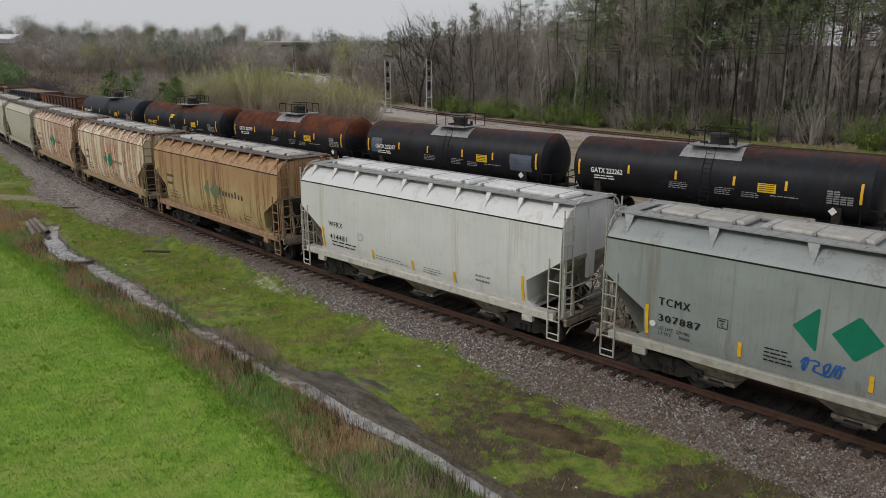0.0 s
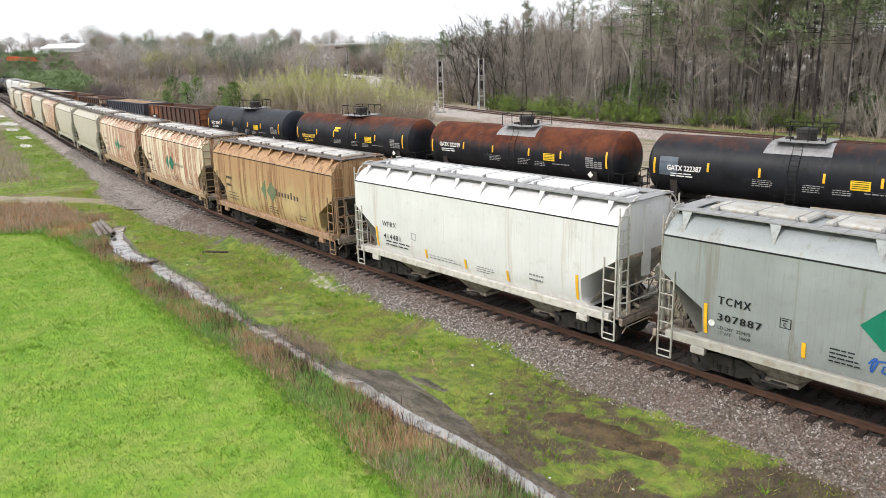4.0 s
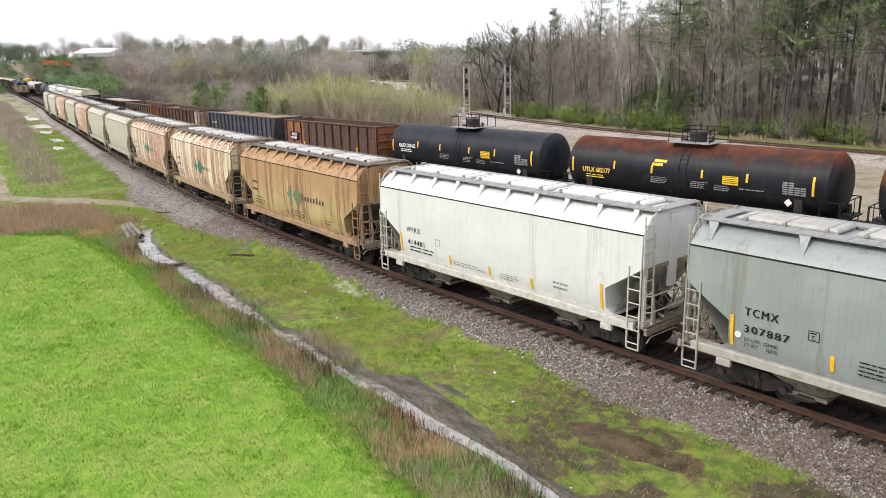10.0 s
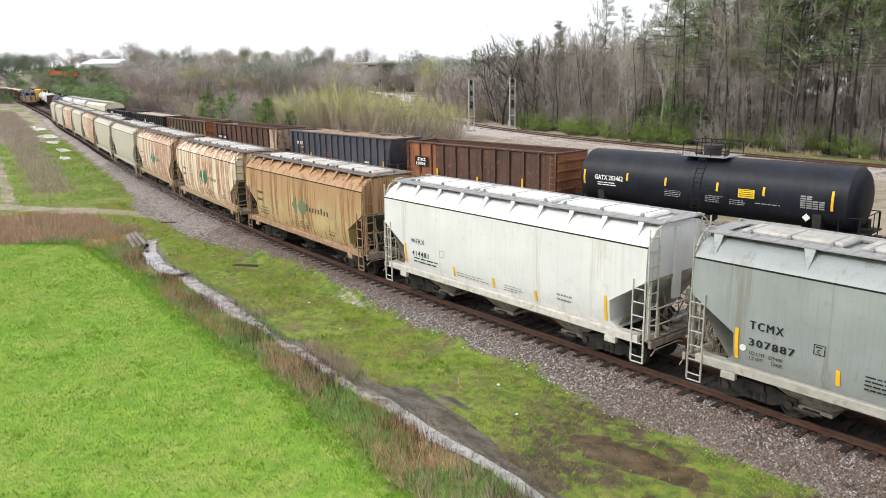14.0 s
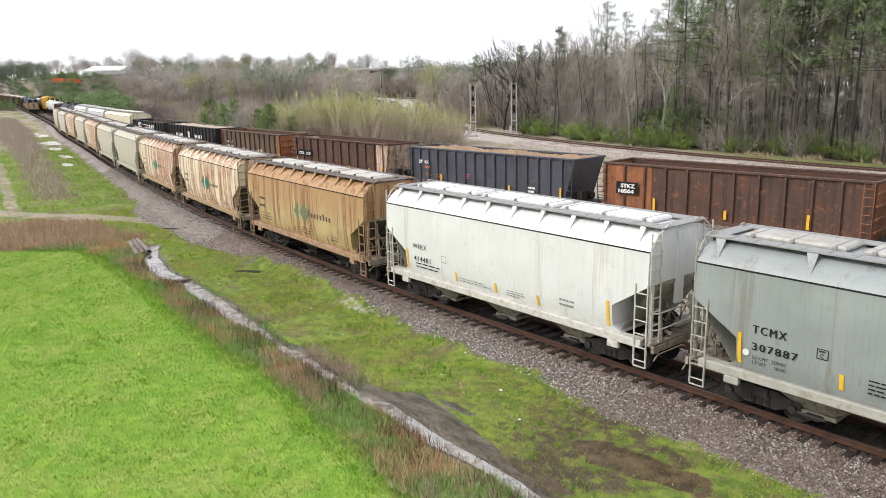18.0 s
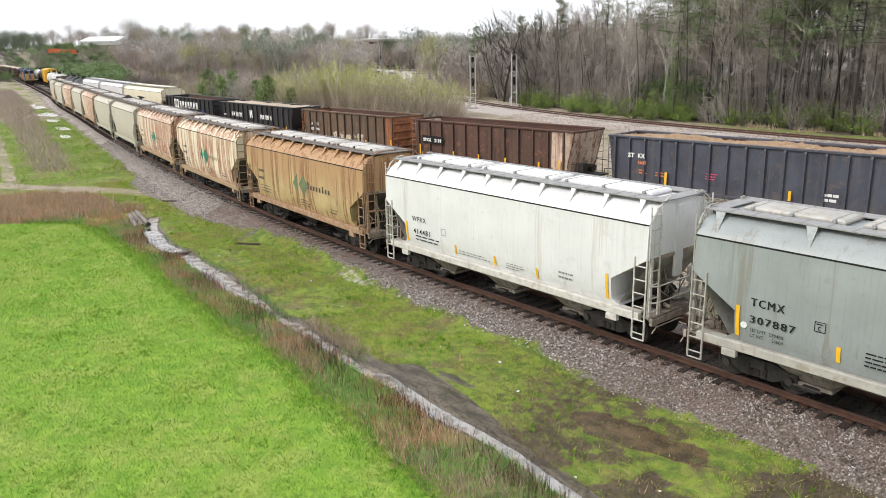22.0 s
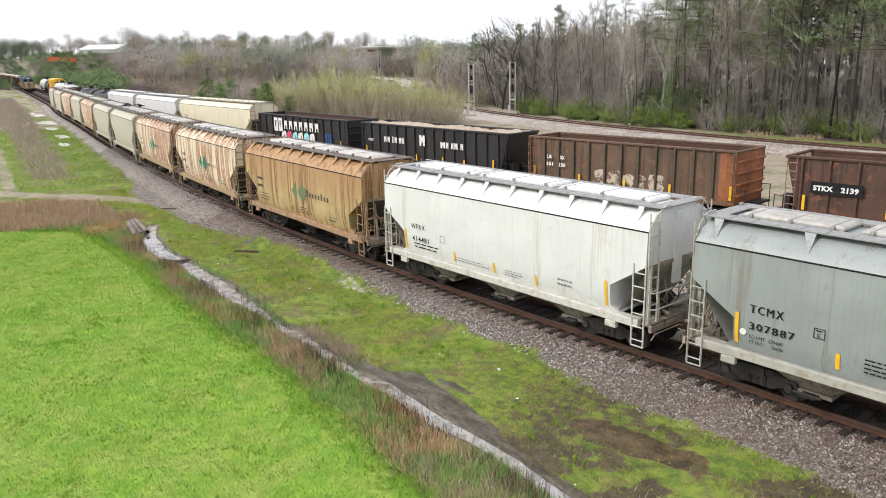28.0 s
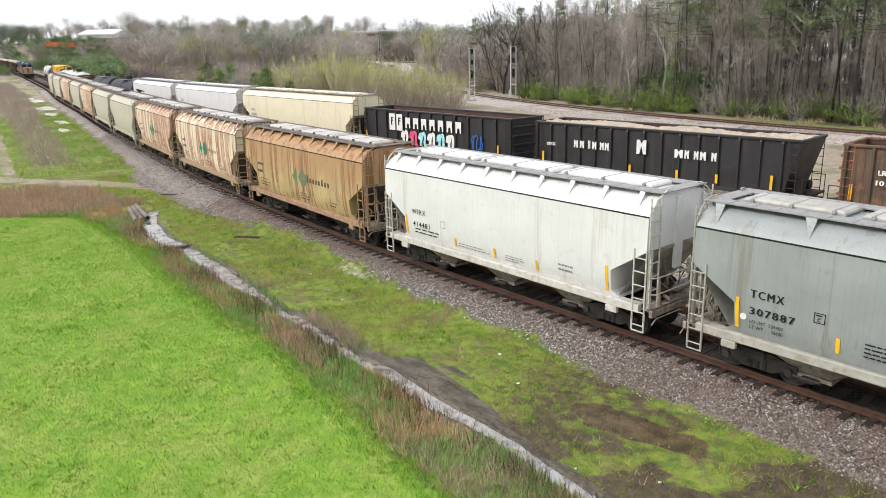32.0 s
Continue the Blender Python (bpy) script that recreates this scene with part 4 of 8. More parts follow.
def scrawl(root, x, z, w, h, material, label, seed, y=None, r=0.03, loops=5):
    """A looping line of sprayed paint."""
    rng, pts = random.Random(seed), []
    for i in range(loops * 10 + 1):
        t = i / 10
        pts.append((x + w * (t / loops) + 0.12 * w * math.sin(t * 6.3 + rng.uniform(-0.3, 0.3)), z + h * (0.5 + 0.5 * math.sin(t * 6.283 * 1.0 + 1.3 * math.sin(t * 2.1))) + rng.uniform(-0.03, 0.03)))
    s = Shape()
    for i, (a, b) in enumerate(pts):
        (p, q), (c, d) = pts[max(0, i - 1)], pts[min(len(pts) - 1, i + 1)]
        ln = math.hypot(c - p, d - q) + 1e-6
        nx, nz = -(d - q) / ln * r, (c - p) / ln * r
        yy = (side_y(b) if y is None else y) - 0.006 - 0.0003 * i
        s.v += [(a - nx, yy, b - nz), (a + nx, yy, b + nz)]
    s.f = [(2 * i, 2 * i + 2, 2 * i + 3, 2 * i + 1) for i in range(len(pts) - 1)]
    return part("graffiti", s, material, root, label)


def square_mark(root, x0, x1, z0, z1, material):
    """A thin painted square outline on the wagon's side."""
    s, y, w = Shape(), side_y((z0 + z1) / 2) - 0.006, 0.018
    for a, b, c, d in ((x0, x1, z0, z0 + w), (x0, x1, z1 - w, z1), (x0, x0 + w, z0 + w, z1 - w), (x1 - w, x1, z0 + w, z1 - w)):
        s.add([(a, y, c), (b, y, c), (b, y, d), (a, y, d)], [(0, 1, 2, 3)])
    part("plate_mark", s, material, root, "small black square outline mark")


# ---- the standing train ----
STAND = "standing train of covered hoppers"
WHITE_SILL = plain("off_white_frame_paint", (0.55, 0.53, 0.49), 0.5, 0.0, 0.1, 2.5, (0.3, 0.22, 0.16), 0.5)
GREY_SILL = plain("grey_frame_paint", (0.39, 0.375, 0.335), 0.5, 0.0, 0.12, 2.5, (0.25, 0.18, 0.12), 0.5)
OCHRE_SILL = plain("rusty_ochre_frame_paint", (0.33, 0.21, 0.13), 0.7, 0.0, 0.3, 2.5, (0.26, 0.11, 0.055), 0.7)
TAN_SILL = plain("tan_frame_paint", (0.33, 0.24, 0.14), 0.65, 0.0, 0.2, 2.5, (0.3, 0.14, 0.07), 0.6)
SAGE_SILL = plain("pale_sage_frame_paint", (0.4, 0.39, 0.31), 0.6, 0.0, 0.15, 2.5, (0.3, 0.22, 0.15), 0.5)
ROOF_GREY = plain("rust_flecked_grey_grating", (0.15, 0.13, 0.12), 0.7, 0.3, 0.25, 4, (0.13, 0.08, 0.05), 0.6)

PALE_GRATE = plain("pale_galvanised_grating", (0.30, 0.30, 0.30), 0.6, 0.2, 0.15, 5, (0.22, 0.19, 0.17), 0.5)

P = 14.384
NAME_INK = plain("weathered_dark_lettering", (0.07, 0.055, 0.045), 0.7, 0.0, 0.3, 4, (0.25, 0.15, 0.08), 0.5)
white_car = hopper_car(on_line(line_1, 0.03), WHITE, "off-white covered hopper wagon, faint brown streaks, standing on the siding", STAND, ribs=10, sill=WHITE_SILL, seed=2, gear=PALE_GRATE, reach=0.8)
letter(white_car, "WFRX", -4.64, side_y(2.45) - 0.006, 2.36, 0.29, INK, 0.86, 0.0, "black reporting mark", 1.2)
letter(white_car, "414481", -4.60, side_y(2.0) - 0.006, 1.86, 0.29, INK, 1.04, 0.003, "black wagon number", 1.2)
bars(white_car, -4.5, side_y(1.75) - 0.006, 1.74, 2, 1.9, 0.045, 0.13, INK, seed=3, words_per_row=5)
bars(white_car, -1.9, side_y(1.6) - 0.006, 1.62, 2, 1.8, 0.03, 0.09, INK_FAINT, seed=4, words_per_row=9)
bars(white_car, 0.6, side_y(1.6) - 0.006, 1.66, 3, 0.9, 0.03, 0.08, INK_FAINT, seed=5, words_per_row=6)
bars(white_car, 3.05, side_y(1.8) - 0.006, 1.86, 2, 0.7, 0.06, 0.15, INK_FAINT, seed=6, words_per_row=6)
square_mark(white_car, -2.86, -2.60, 2.06, 2.32, INK_FAINT)
for x, a, b in ((-5.04, 1.46, 2.27), (-2.07, 1.45, 1.82), (0.05, 1.45, 1.82), (2.09, 1.43, 1.80), (5.0, 1.45, 2.26)):
    marker(white_car, x, a, b)
for r in range(8):
    part("end_print", Shape().box(6.355, 6.362, 0.66, 0.66 + (0.4 if r < 2 else random.Random(r).uniform(0.2, 0.42)), 3.9 - 0.14 * r, 3.9 - 0.14 * r + (0.045 if r < 2 else 0.025)), INK if r < 0 else INK_FAINT, white_car)

grey_car = hopper_car(on_line(line_1, P), GREY, "pale grey covered hopper wagon with two green emblems", STAND, ribs=6, sill=GREY_SILL, seed=3, hatches=4, reach=0.70, gear=PALE_GRATE, hatch_paint=plain("worn_pale_hatch_paint", (0.42, 0.41, 0.38), 0.5, 0, 0.12, 2, (0.3, 0.22, 0.15), 0.5))
X0 = -P
letter(grey_car, "TCMX", 9.57 + X0, side_y(2.65) - 0.006, 2.40, 0.31, INK, 0.87, 0.0, "black reporting mark", 1.25, 0.009)
letter(grey_car, "307887", 9.58 + X0, side_y(2.2) - 0.006, 1.95, 0.28, INK, 1.16, 0.0, "black wagon number", 1.2, 0.009)
letter(grey_car, "LD LMT  229400", 9.60 + X0, side_y(1.9) - 0.004, 1.705, 0.13, INK, 0.87, 0.0)
letter(grey_car, "LT WT      56600", 9.60 + X0, side_y(1.75) - 0.004, 1.555, 0.13, INK, 0.87, 0.0)
square_mark(grey_car, 11.19 + X0, 11.46 + X0, 2.16, 2.42, INK)
bars(grey_car, 11.235 + X0, -1.629, 2.345, 1, 0.19, 0.03, 0.05, INK, seed=9, words_per_row=1)
letter(grey_car, "C", 11.28 + X0, -1.632, 2.2, 0.15, INK, 0.08, 0.003)
bars(grey_car, 12.38 + X0, side_y(1.9) - 0.004, 1.93, 4, 0.72, 0.035, 0.1, INK, seed=8)
for x, a, b in ((9.24, 1.48, 2.33), (11.79, 1.51, 1.92), (14.75, 1.5, 1.92), (17.0, 1.5, 1.92), (19.5, 1.48, 2.3)):
    marker(grey_car, x + X0, a, b)
emblem(grey_car, 13.56 + X0, 2.68, 1.02, GREEN_MARK, 0.26)
part("white_disc", Shape().add([(9.42 + X0 + 0.09 * math.cos(t), side_y(1.95) - 0.004, 1.83 + 0.09 * math.sin(t)) for t in np.linspace(0, 2 * math.pi, 12, endpoint=False)], [tuple(range(12))]), CHALK, grey_car)
scrawl(grey_car, 13.22 + X0, 1.62, 0.95, 0.34, BLUE_SPRAY, "blue sprayed scrawl", 5, r=0.022, loops=4)

fleet = [
    (OCHRE, OCHRE_SILL, "ochre covered hopper wagon stained with rust, faded emblem", 11, GREEN_FADED),
    (CREAM, TAN_SILL, "cream covered hopper wagon heavily streaked with rust", 11, GREEN_MARK),
    (CREAM_RED, TAN_SILL, "cream covered hopper wagon streaked with red rust", 11, GREEN_MARK),
    (SAGE, SAGE_SILL, "dull sage-green covered hopper wagon with a hand brake on top", 10, None),
    (SAGE, SAGE_SILL, "dull sage-green covered hopper wagon", 10, None),
    (CREAM_RED, TAN_SILL, "small cream covered hopper wagon with rust runs", 11, None),
    (SAGE, SAGE_SILL, "distant sage-green covered hopper wagon", 10, None),
    (CREAM_RED, TAN_SILL, "distant beige covered hopper wagon streaked with rust", 10, None),
    (SAGE, SAGE_SILL, "distant pale covered hopper wagon", 10, None),
    (BEIGE, TAN_SILL, "last beige covered hopper wagon of the standing string", 10, None),
]
cx = 0.0
for i, (paint, sill, label, ribs, mark) in enumerate(fleet):
    cx = along(line_1, cx, -P)
    car = hopper_car(on_line(line_1, cx), paint, label, STAND, ribs=ribs, sill=sill, gear=ROOF_GREY, seed=20 + i, bays=3, brackets=i < 3)
    if mark:
        emblem(car, -0.35 if i else 0.0, 2.58, 0.98 if i == 0 else 0.95, mark)
        if i == 0:
            for k in range(8):
                a, h = 1.05 + 0.30 * k, (0.36, 0.22, 0.22, 0.22, 0.22, 0.32, 0.22, 0.22)[k]
                decal(car, "name_bar", [(a, 2.45), (a + 0.15, 2.45), (a + 0.15, 2.45 + h), (a, 2.45 + h)], NAME_INK)
        else:
            for k in range(8):
                a = 0.85 + 0.22 * k
                decal(car, "name_bar", [(a, 2.48), (a + 0.11, 2.48), (a + 0.11, 2.65), (a, 2.65)], GREEN_FADED)
        bars(car, -4.8, side_y(2.5) - 0.006, 2.7, 2, 0.9, 0.13, 0.4, NAME_INK, seed=40 + i, words_per_row=6)
        bars(car, -4.6, side_y(1.9) - 0.006, 1.95, 3, 1.2, 0.045, 0.15, NAME_INK, seed=50 + i)
        bars(car, 0.2, side_y(1.8) - 0.006, 1.8, 3, 1.0, 0.04, 0.12, NAME_INK, seed=55 + i)
        bars(car, 3.2, side_y(1.7) - 0.006, 1.75, 2, 0.9, 0.06, 0.15, NAME_INK, seed=58 + i)
    if i == 3:
        ROOST = car.matrix_basis.copy()


def bird(m):
    """A large black bird at rest: body with folded wings, tail, neck and head, beak, two legs."""
    root = empty("black_bird", m, "large black bird perched on a wagon roof", "bird", "birds on the wagon roof")
    part("body", Shape().turned([(-0.26, 0.0001), (-0.2, 0.07), (-0.05, 0.13), (0.1, 0.14), (0.22, 0.09), (0.27, 0.0001)], 12).moved(0, 0, 0.27), FEATHER, root, smooth=0.8)
    for y in (-0.12, 0.12):
        part("wing", Shape().plate([(0.18, 0.34), (0.05, 0.38), (-0.2, 0.3), (-0.42, 0.2), (-0.15, 0.19), (0.1, 0.22)], y - 0.02, y + 0.02), FEATHER, root)
        part("leg", Shape().rod((0.02, y * 0.5, 0.0), (0.0, y * 0.5, 0.18), 0.014, 5), FEATHER, root)
    part("tail", Shape().plate([(-0.2, 0.28), (-0.46, 0.2), (-0.46, 0.16), (-0.18, 0.22)], -0.06, 0.06), FEATHER, root)
    head = part("head", Shape().turned([(0.2, 0.07), (0.27, 0.06), (0.31, 0.075), (0.37, 0.07), (0.41, 0.0001)], 10).moved(0, 0, 0.4), FEATHER, root, smooth=0.8)
    part("beak", Shape().rod((0.4, 0, 0.4), (0.5, 0, 0.38), 0.025, 6, 0.004), FEATHER, head)
    part("neck", Shape().rod((0.14, 0, 0.3), (0.28, 0, 0.41), 0.08, 8, 0.055), FEATHER, root)


FEATHER = plain("black_feathers", (0.012, 0.012, 0.013), 0.6, 0.0, 0.3, 20)
for bx, by, turn in ((-3.9, -0.35, 40), (-3.45, -0.15, 200), (-1.9, 0.7, -60)):
    bird(ROOST @ pose(bx, by, 4.66 if abs(by) < 0.5 else 4.62, 0, 0, turn))

# ---- the rolling train ----
MOVING = "rolling freight train"
ROLLING, WHEELS = [], []
TR, TZ = 1.6, 2.64
CHALK_DIM = plain("dimmed_white_print", (0.26, 0.26, 0.265), 0.6, 0, 0.2, 4)
STEEL_GREY = plain("pale_platform_steel", (0.30, 0.30, 0.305), 0.55, 0.2, 0.15, 3, (0.2, 0.17, 0.14), 0.4)


def tank_y(z):
    return -math.sqrt(max(0.01, TR * TR - (z - TZ) ** 2)) - 0.01


def tank_band(root, name, x0, x1, z0, z1, material, label="", k=4):
    s = Shape()
    for i in range(k + 1):
        z = z0 + (z1 - z0) * i / k
        s.v += [(x0, tank_y(z), z), (x1, tank_y(z), z)]
    s.f = [(2 * i, 2 * i + 1, 2 * i + 3, 2 * i + 2) for i in range(k)]
    return part(name, s, material, root, label)


def tank_paint(name, rust, base=(0.0105, 0.012, 0.016)):
    """Black tank paint with rust that spreads from the top down."""
    n = Nodes(name, 0.45)
    big, run = n.noise(0.8, 5), n.noise(1.0, 5, n.stretch(3.0, 3.0, 0.3))
    col = n.mix(n.span(big, 0.3, 0.7), tuple(v * 0.75 for v in base), tuple(v * 1.5 for v in base))
    col = n.mix(n.calc("MULTIPLY", n.span(run, 0.5, 0.75), 0.4), col, (0.038, 0.035, 0.035))
    h = n.calc("ADD", n.axis(2), n.calc("MULTIPLY", n.calc("SUBTRACT", n.noise(0.55, 6), 0.5), 1.8))
    h = n.calc("ADD", h, n.calc("MULTIPLY", n.calc("SUBTRACT", run, 0.5), 1.2))
    m = n.calc("MULTIPLY", n.span(h, 4.1 - 1.2 * rust, 5.4 - 1.4 * rust), n.span(n.noise(14, 4), 0.15, 0.5))
    red = n.mix(n.span(n.noise(1.3, 6), 0.3, 0.7), (0.07, 0.021, 0.012), (0.15, 0.047, 0.02))
    col = n.mix(m, col, red)
    chips = n.calc("MULTIPLY", n.span(n.noise(1.0, 6, n.stretch(1.4, 1.4, 0.6), 0.7), 0.62, 0.7), 0.35 * min(1, rust))
    col = n.mix(chips, col, (0.22, 0.23, 0.26))
    n.b.inputs["Specular IOR Level"].default_value = 0.22
    return n.done(col, n.span(m, 0, 1, 0.5, 0.85), n.noise(3, 3), 0.08, 0.03)


def at_both_ends(name, shape, material, root):
    """The same part at either end of a wagon."""
    part(name, shape, material, root)
    other = Shape()
    other.v = [(-x, y, z) for x, y, z in shape.v]
    other.f = [tuple(f[::-1]) for f in shape.f]
    part(name, other, material, root)


def tank_car(offset, pitch, paint, label, mark="", number="", ink=CHALK, patch=False, shift=0.0, drop=0.0, low=0.0):
    root = empty("tank_wagon", pose(0, 0, 0), label, "tank wagon", MOVING)
    ROLLING.append((root, offset))
    half = pitch / 2
    he = half - 0.75
    rings = [(-he, 0.25), (-he + 0.03, 0.8), (-he + 0.09, 1.15), (-he + 0.18, 1.36), (-he + 0.29, 1.48), (-he + 0.42, TR)]
    rings = rings + [(x, TR) for x in np.linspace(-he + 2.5, he - 2.5, 5)] + [(-x, r) for x, r in rings[::-1]]
    part("tank", Shape().turned(rings, 40).moved(0, 0, TZ), paint, root, smooth=0.5)
    for x in (-3.4, -0.55, 0.55, 3.4):
        ring = [(x - 0.05, TR + 0.006), (x + 0.05, TR + 0.006)]
        part("tank_band", Shape().turned([(x - 0.05, TR), *ring, (x + 0.05, TR)], 40).moved(0, 0, TZ), paint, root)
    at_both_ends("stub_sill", Shape().box(-half + 0.5, -half + 3.6, -0.3, 0.3, 0.8, 1.25, 0.03), DARK, root)
    sad = Shape().slab([(-1.35, 1.05), (1.35, 1.05), (1.45, 2.0), (1.0, 1.65), (0.0, 1.3), (-1.0, 1.62), (-1.45, 1.95)], -half + 2.3, -half + 2.7)
    at_both_ends("saddle", sad, DARK, root)
    plat = Shape()
    for sd in (-1, 1):
        plat.box(-1.25, 1.25, *sorted((sd * 0.45, sd * 1.1)), 4.27, 4.32)
    plat.box(-1.25, -0.6, -0.45, 0.45, 4.27, 4.32).box(0.6, 1.25, -0.45, 0.45, 4.27, 4.32)
    part("platform", plat, STEEL_GREY, root, "pale grey platform on top")
    for sd in (-1, 1) if number.startswith("222") else ():
        skirt = Shape()
        for x in (-1.45, 1.45):
            for i in range(7):
                y = 0.15 + 0.18 * i
                skirt.v.append((x * (1 + 0.1 * i / 6), sd * y, TZ + math.sqrt((TR + 0.012) ** 2 - y * y)))
        skirt.f = [(i, i + 1, i + 8, i + 7) for i in range(6)]
        part("platform_skirt", skirt, STEEL_GREY, root, "pale apron over the crown of the tank")
    for sd in (-1, 1):
        rail = part("platform_railing", Shape().rod((-1.2, sd * 1.05, 5.05), (1.2, sd * 1.05, 5.05), 0.025, 6), INK, root)
        for x in (-1.2, -0.4, 0.4, 1.2):
            part("railing_post", Shape().rod((x, sd * 1.05, 4.3), (x, sd * 1.05, 5.05), 0.025, 6), INK, rail)
        for x in (-1.2, 1.2):
            part("end_bar", Shape().rod((x, sd * 1.05, 5.05), (x, sd * 0.35, 5.05), 0.025, 6), INK, rail)
    dome = Shape().turned([(4.1, 0.46), (4.62, 0.46), (4.66, 0.5), (4.84, 0.5), (4.87, 0.44), (4.87, 0.0001)], 20, "z").moved(0, 0, 0)
    part("valve_housing", dome, DARK, root, smooth=0.5)
    part("safety_valve", Shape().rod((0.75, 0.2, 4.15), (0.75, 0.2, 4.6), 0.09, 8), DARK, root)
    part("vent_valve", Shape().rod((0.85, -0.25, 4.15), (0.85, -0.25, 4.45), 0.12, 8), DARK, root)
    part("gauge_box", Shape().box(-0.95, -0.65, -0.2, 0.15, 4.15, 4.42, 0.03), DARK, root)
    for sd in (-1, 1):
        pts = []
        for i in range(14):
            z = 1.1 + (4.15 - 1.1) * i / 13
            y = max(1.12 if z > TZ else TR + 0.03, math.sqrt(max(0.01, TR * TR - (z - TZ) ** 2)) + 0.04)
            pts.append((sd * y, z))
        lad = Shape()
        for x in (-0.22, 0.22):
            lad.path([(x, y, z) for y, z in pts], 0.014, 5)
        for y, z in pts:
            lad.rod((x - 0.44, y, z), (x, y, z), 0.009, 5)
        part("ladder", lad, INK, root)
    for y in (-1.4, 1.4):
        at_both_ends("side_handrail", Shape().path([(half - 2.3, y, 1.2), (half - 2.3, y, 1.95), (half - 0.6, y, 1.95), (half - 0.6, y, 0.6)], 0.028, 5), INK, root)
        at_both_ends("handrail_post", Shape().rod((half - 1.5, y, 1.2), (half - 1.5, y, 1.95), 0.025, 5), INK, root)
    at_both_ends("end_handrail", Shape().rod((half - 0.55, -1.4, 1.95), (half - 0.55, 1.4, 1.95), 0.028, 5), INK, root)
    for y in (-1.4, -0.5, 0.5, 1.4):
        at_both_ends("handrail_post", Shape().rod((half - 0.55, y, 1.1), (half - 0.55, y, 1.95), 0.022, 5), INK, root)
    at_both_ends("end_platform", Shape().box(half - 1.35, half - 0.45, -1.5, 1.5, 1.02, 1.1), DARK, root)
    part("hand_brake_box", Shape().box(half - 1.2, half - 0.8, 0.6, 1.0, 1.1, 1.6, 0.03), DARK, root)
    part("brake_cylinder", Shape().rod((-0.5, -0.6, 0.95), (0.6, -0.6, 0.95), 0.18, 10), DARK, root)
    part("outlet_valve", Shape().box(-0.4, 0.4, -0.25, 0.25, 0.7, 1.2, 0.05), DARK, root)
    k = he / 7.9
    for x, a, b in ((-7.25, 2.25, 3.1), (-4.45 + 0.3 * shift, 2.75, 3.2), (-2.35 + shift, 2.7, 3.15), (0.65 + shift, 2.7, 3.15), (3.1 + shift, 2.7, 3.15), (6.4 + shift * 0.9, 2.2, 3.15)):
        a, b = (a - drop, b - drop) if b - a < 0.6 else (a, b)
        tank_band(root, "reflector", x * k - 0.06, x * k + 0.06, a, b, YELLOW, "yellow reflective strip")
    if mark:
        letter(root, mark + " " + number, -6.5 * k, tank_y(2.98 - low) - 0.012, 2.8 - low, 0.38, ink, 1.95, 0.012, "reporting mark and number")
        bars(root, -6.3 * k, tank_y(2.6 - low) - 0.005, 2.6 - low, 2, 1.5, 0.06, 0.13, ink, seed=60)
    tank_band(root, "yellow_panel", (1.8 + shift) * k, (2.65 + shift) * k, 2.5 - drop, 2.95 - drop, YELLOW_SIGN, "yellow panel")
    sp = Shape()
    for r in range(4):
        z, u0, u1 = 2.88 - drop - 0.1 * r, (1.86 + shift) * k, (2.58 + shift) * k
        sp.add([(u0, tank_y(z) - 0.004, z), (u1, tank_y(z) - 0.004, z), (u1, tank_y(z) - 0.004, z + 0.03), (u0, tank_y(z) - 0.004, z + 0.03)], [(0, 1, 2, 3)])
    part("panel_print", sp, INK, root)["kind"] = "stuff"
    if patch:
        tank_band(root, "painted_patch", (4.4 + shift) * k, (6.0 + shift) * k, 2.0, 3.0, plain("blue_grey_patch_" + number, (0.09, 0.115, 0.15), 0.5, 0, 0.15, 2), "blue-grey repainted patch")
        tank_band(root, "painted_patch", -6.95 * k, -5.9 * k, 2.2, 3.2, plain("blue_grey_patch_end_" + number, (0.09, 0.115, 0.15), 0.5, 0, 0.15, 2), "blue-grey repainted patch")
    else:
        for r in range(6):
            for c in range(4):
                z = 2.85 - drop - 0.11 * r
                if r < 2 and c > 1:
                    continue
                tank_band(root, "data_print", (4.9 + shift + 0.29 * c) * k, (5.15 + shift + 0.29 * c) * k, z, z + 0.075, CHALK_DIM, k=1)
    bars(root, -1.9, tank_y(2.3) - 0.006, 2.36, 4, 1.1, 0.04, 0.1, CHALK_DIM, seed=61, words_per_row=5)
    bars(root, 0.5, tank_y(2.25) - 0.006, 2.3, 4, 1.0, 0.04, 0.1, CHALK_DIM, seed=62, words_per_row=5)
    bars(root, 1.85, tank_y(2.2) - 0.006, 2.2, 3, 0.9, 0.04, 0.1, CHALK_DIM, seed=63, words_per_row=5)
    bars(root, 3.2, tank_y(2.2) - 0.006, 2.28, 2, 1.4, 0.05, 0.12, CHALK_DIM, seed=64, words_per_row=6)
    d = Shape().add([((5.2 + shift) * k + a * 0.2, tank_y(1.98) - 0.03, 1.75 + b * 0.2) for a, b in ((1, 0), (0, 1), (-1, 0), (0, -1))], [(0, 1, 2, 3)])
    part("hazard_placard", d, CHALK, root, "white diamond placard")
    running_gear(root, half - 2.5, half, WHEELS)
    return root


def wagon_wall(he, slope0, slope1):
    """Outline of a gondola side in (x, z): the ends may lean in towards the floor."""
    return [(-he + slope0, 1.12), (he - slope1, 1.12), (he - slope1 * 0.85, 1.5), (he, 3.85), (-he, 3.85), (-he + slope0 * 0.85, 1.5)]


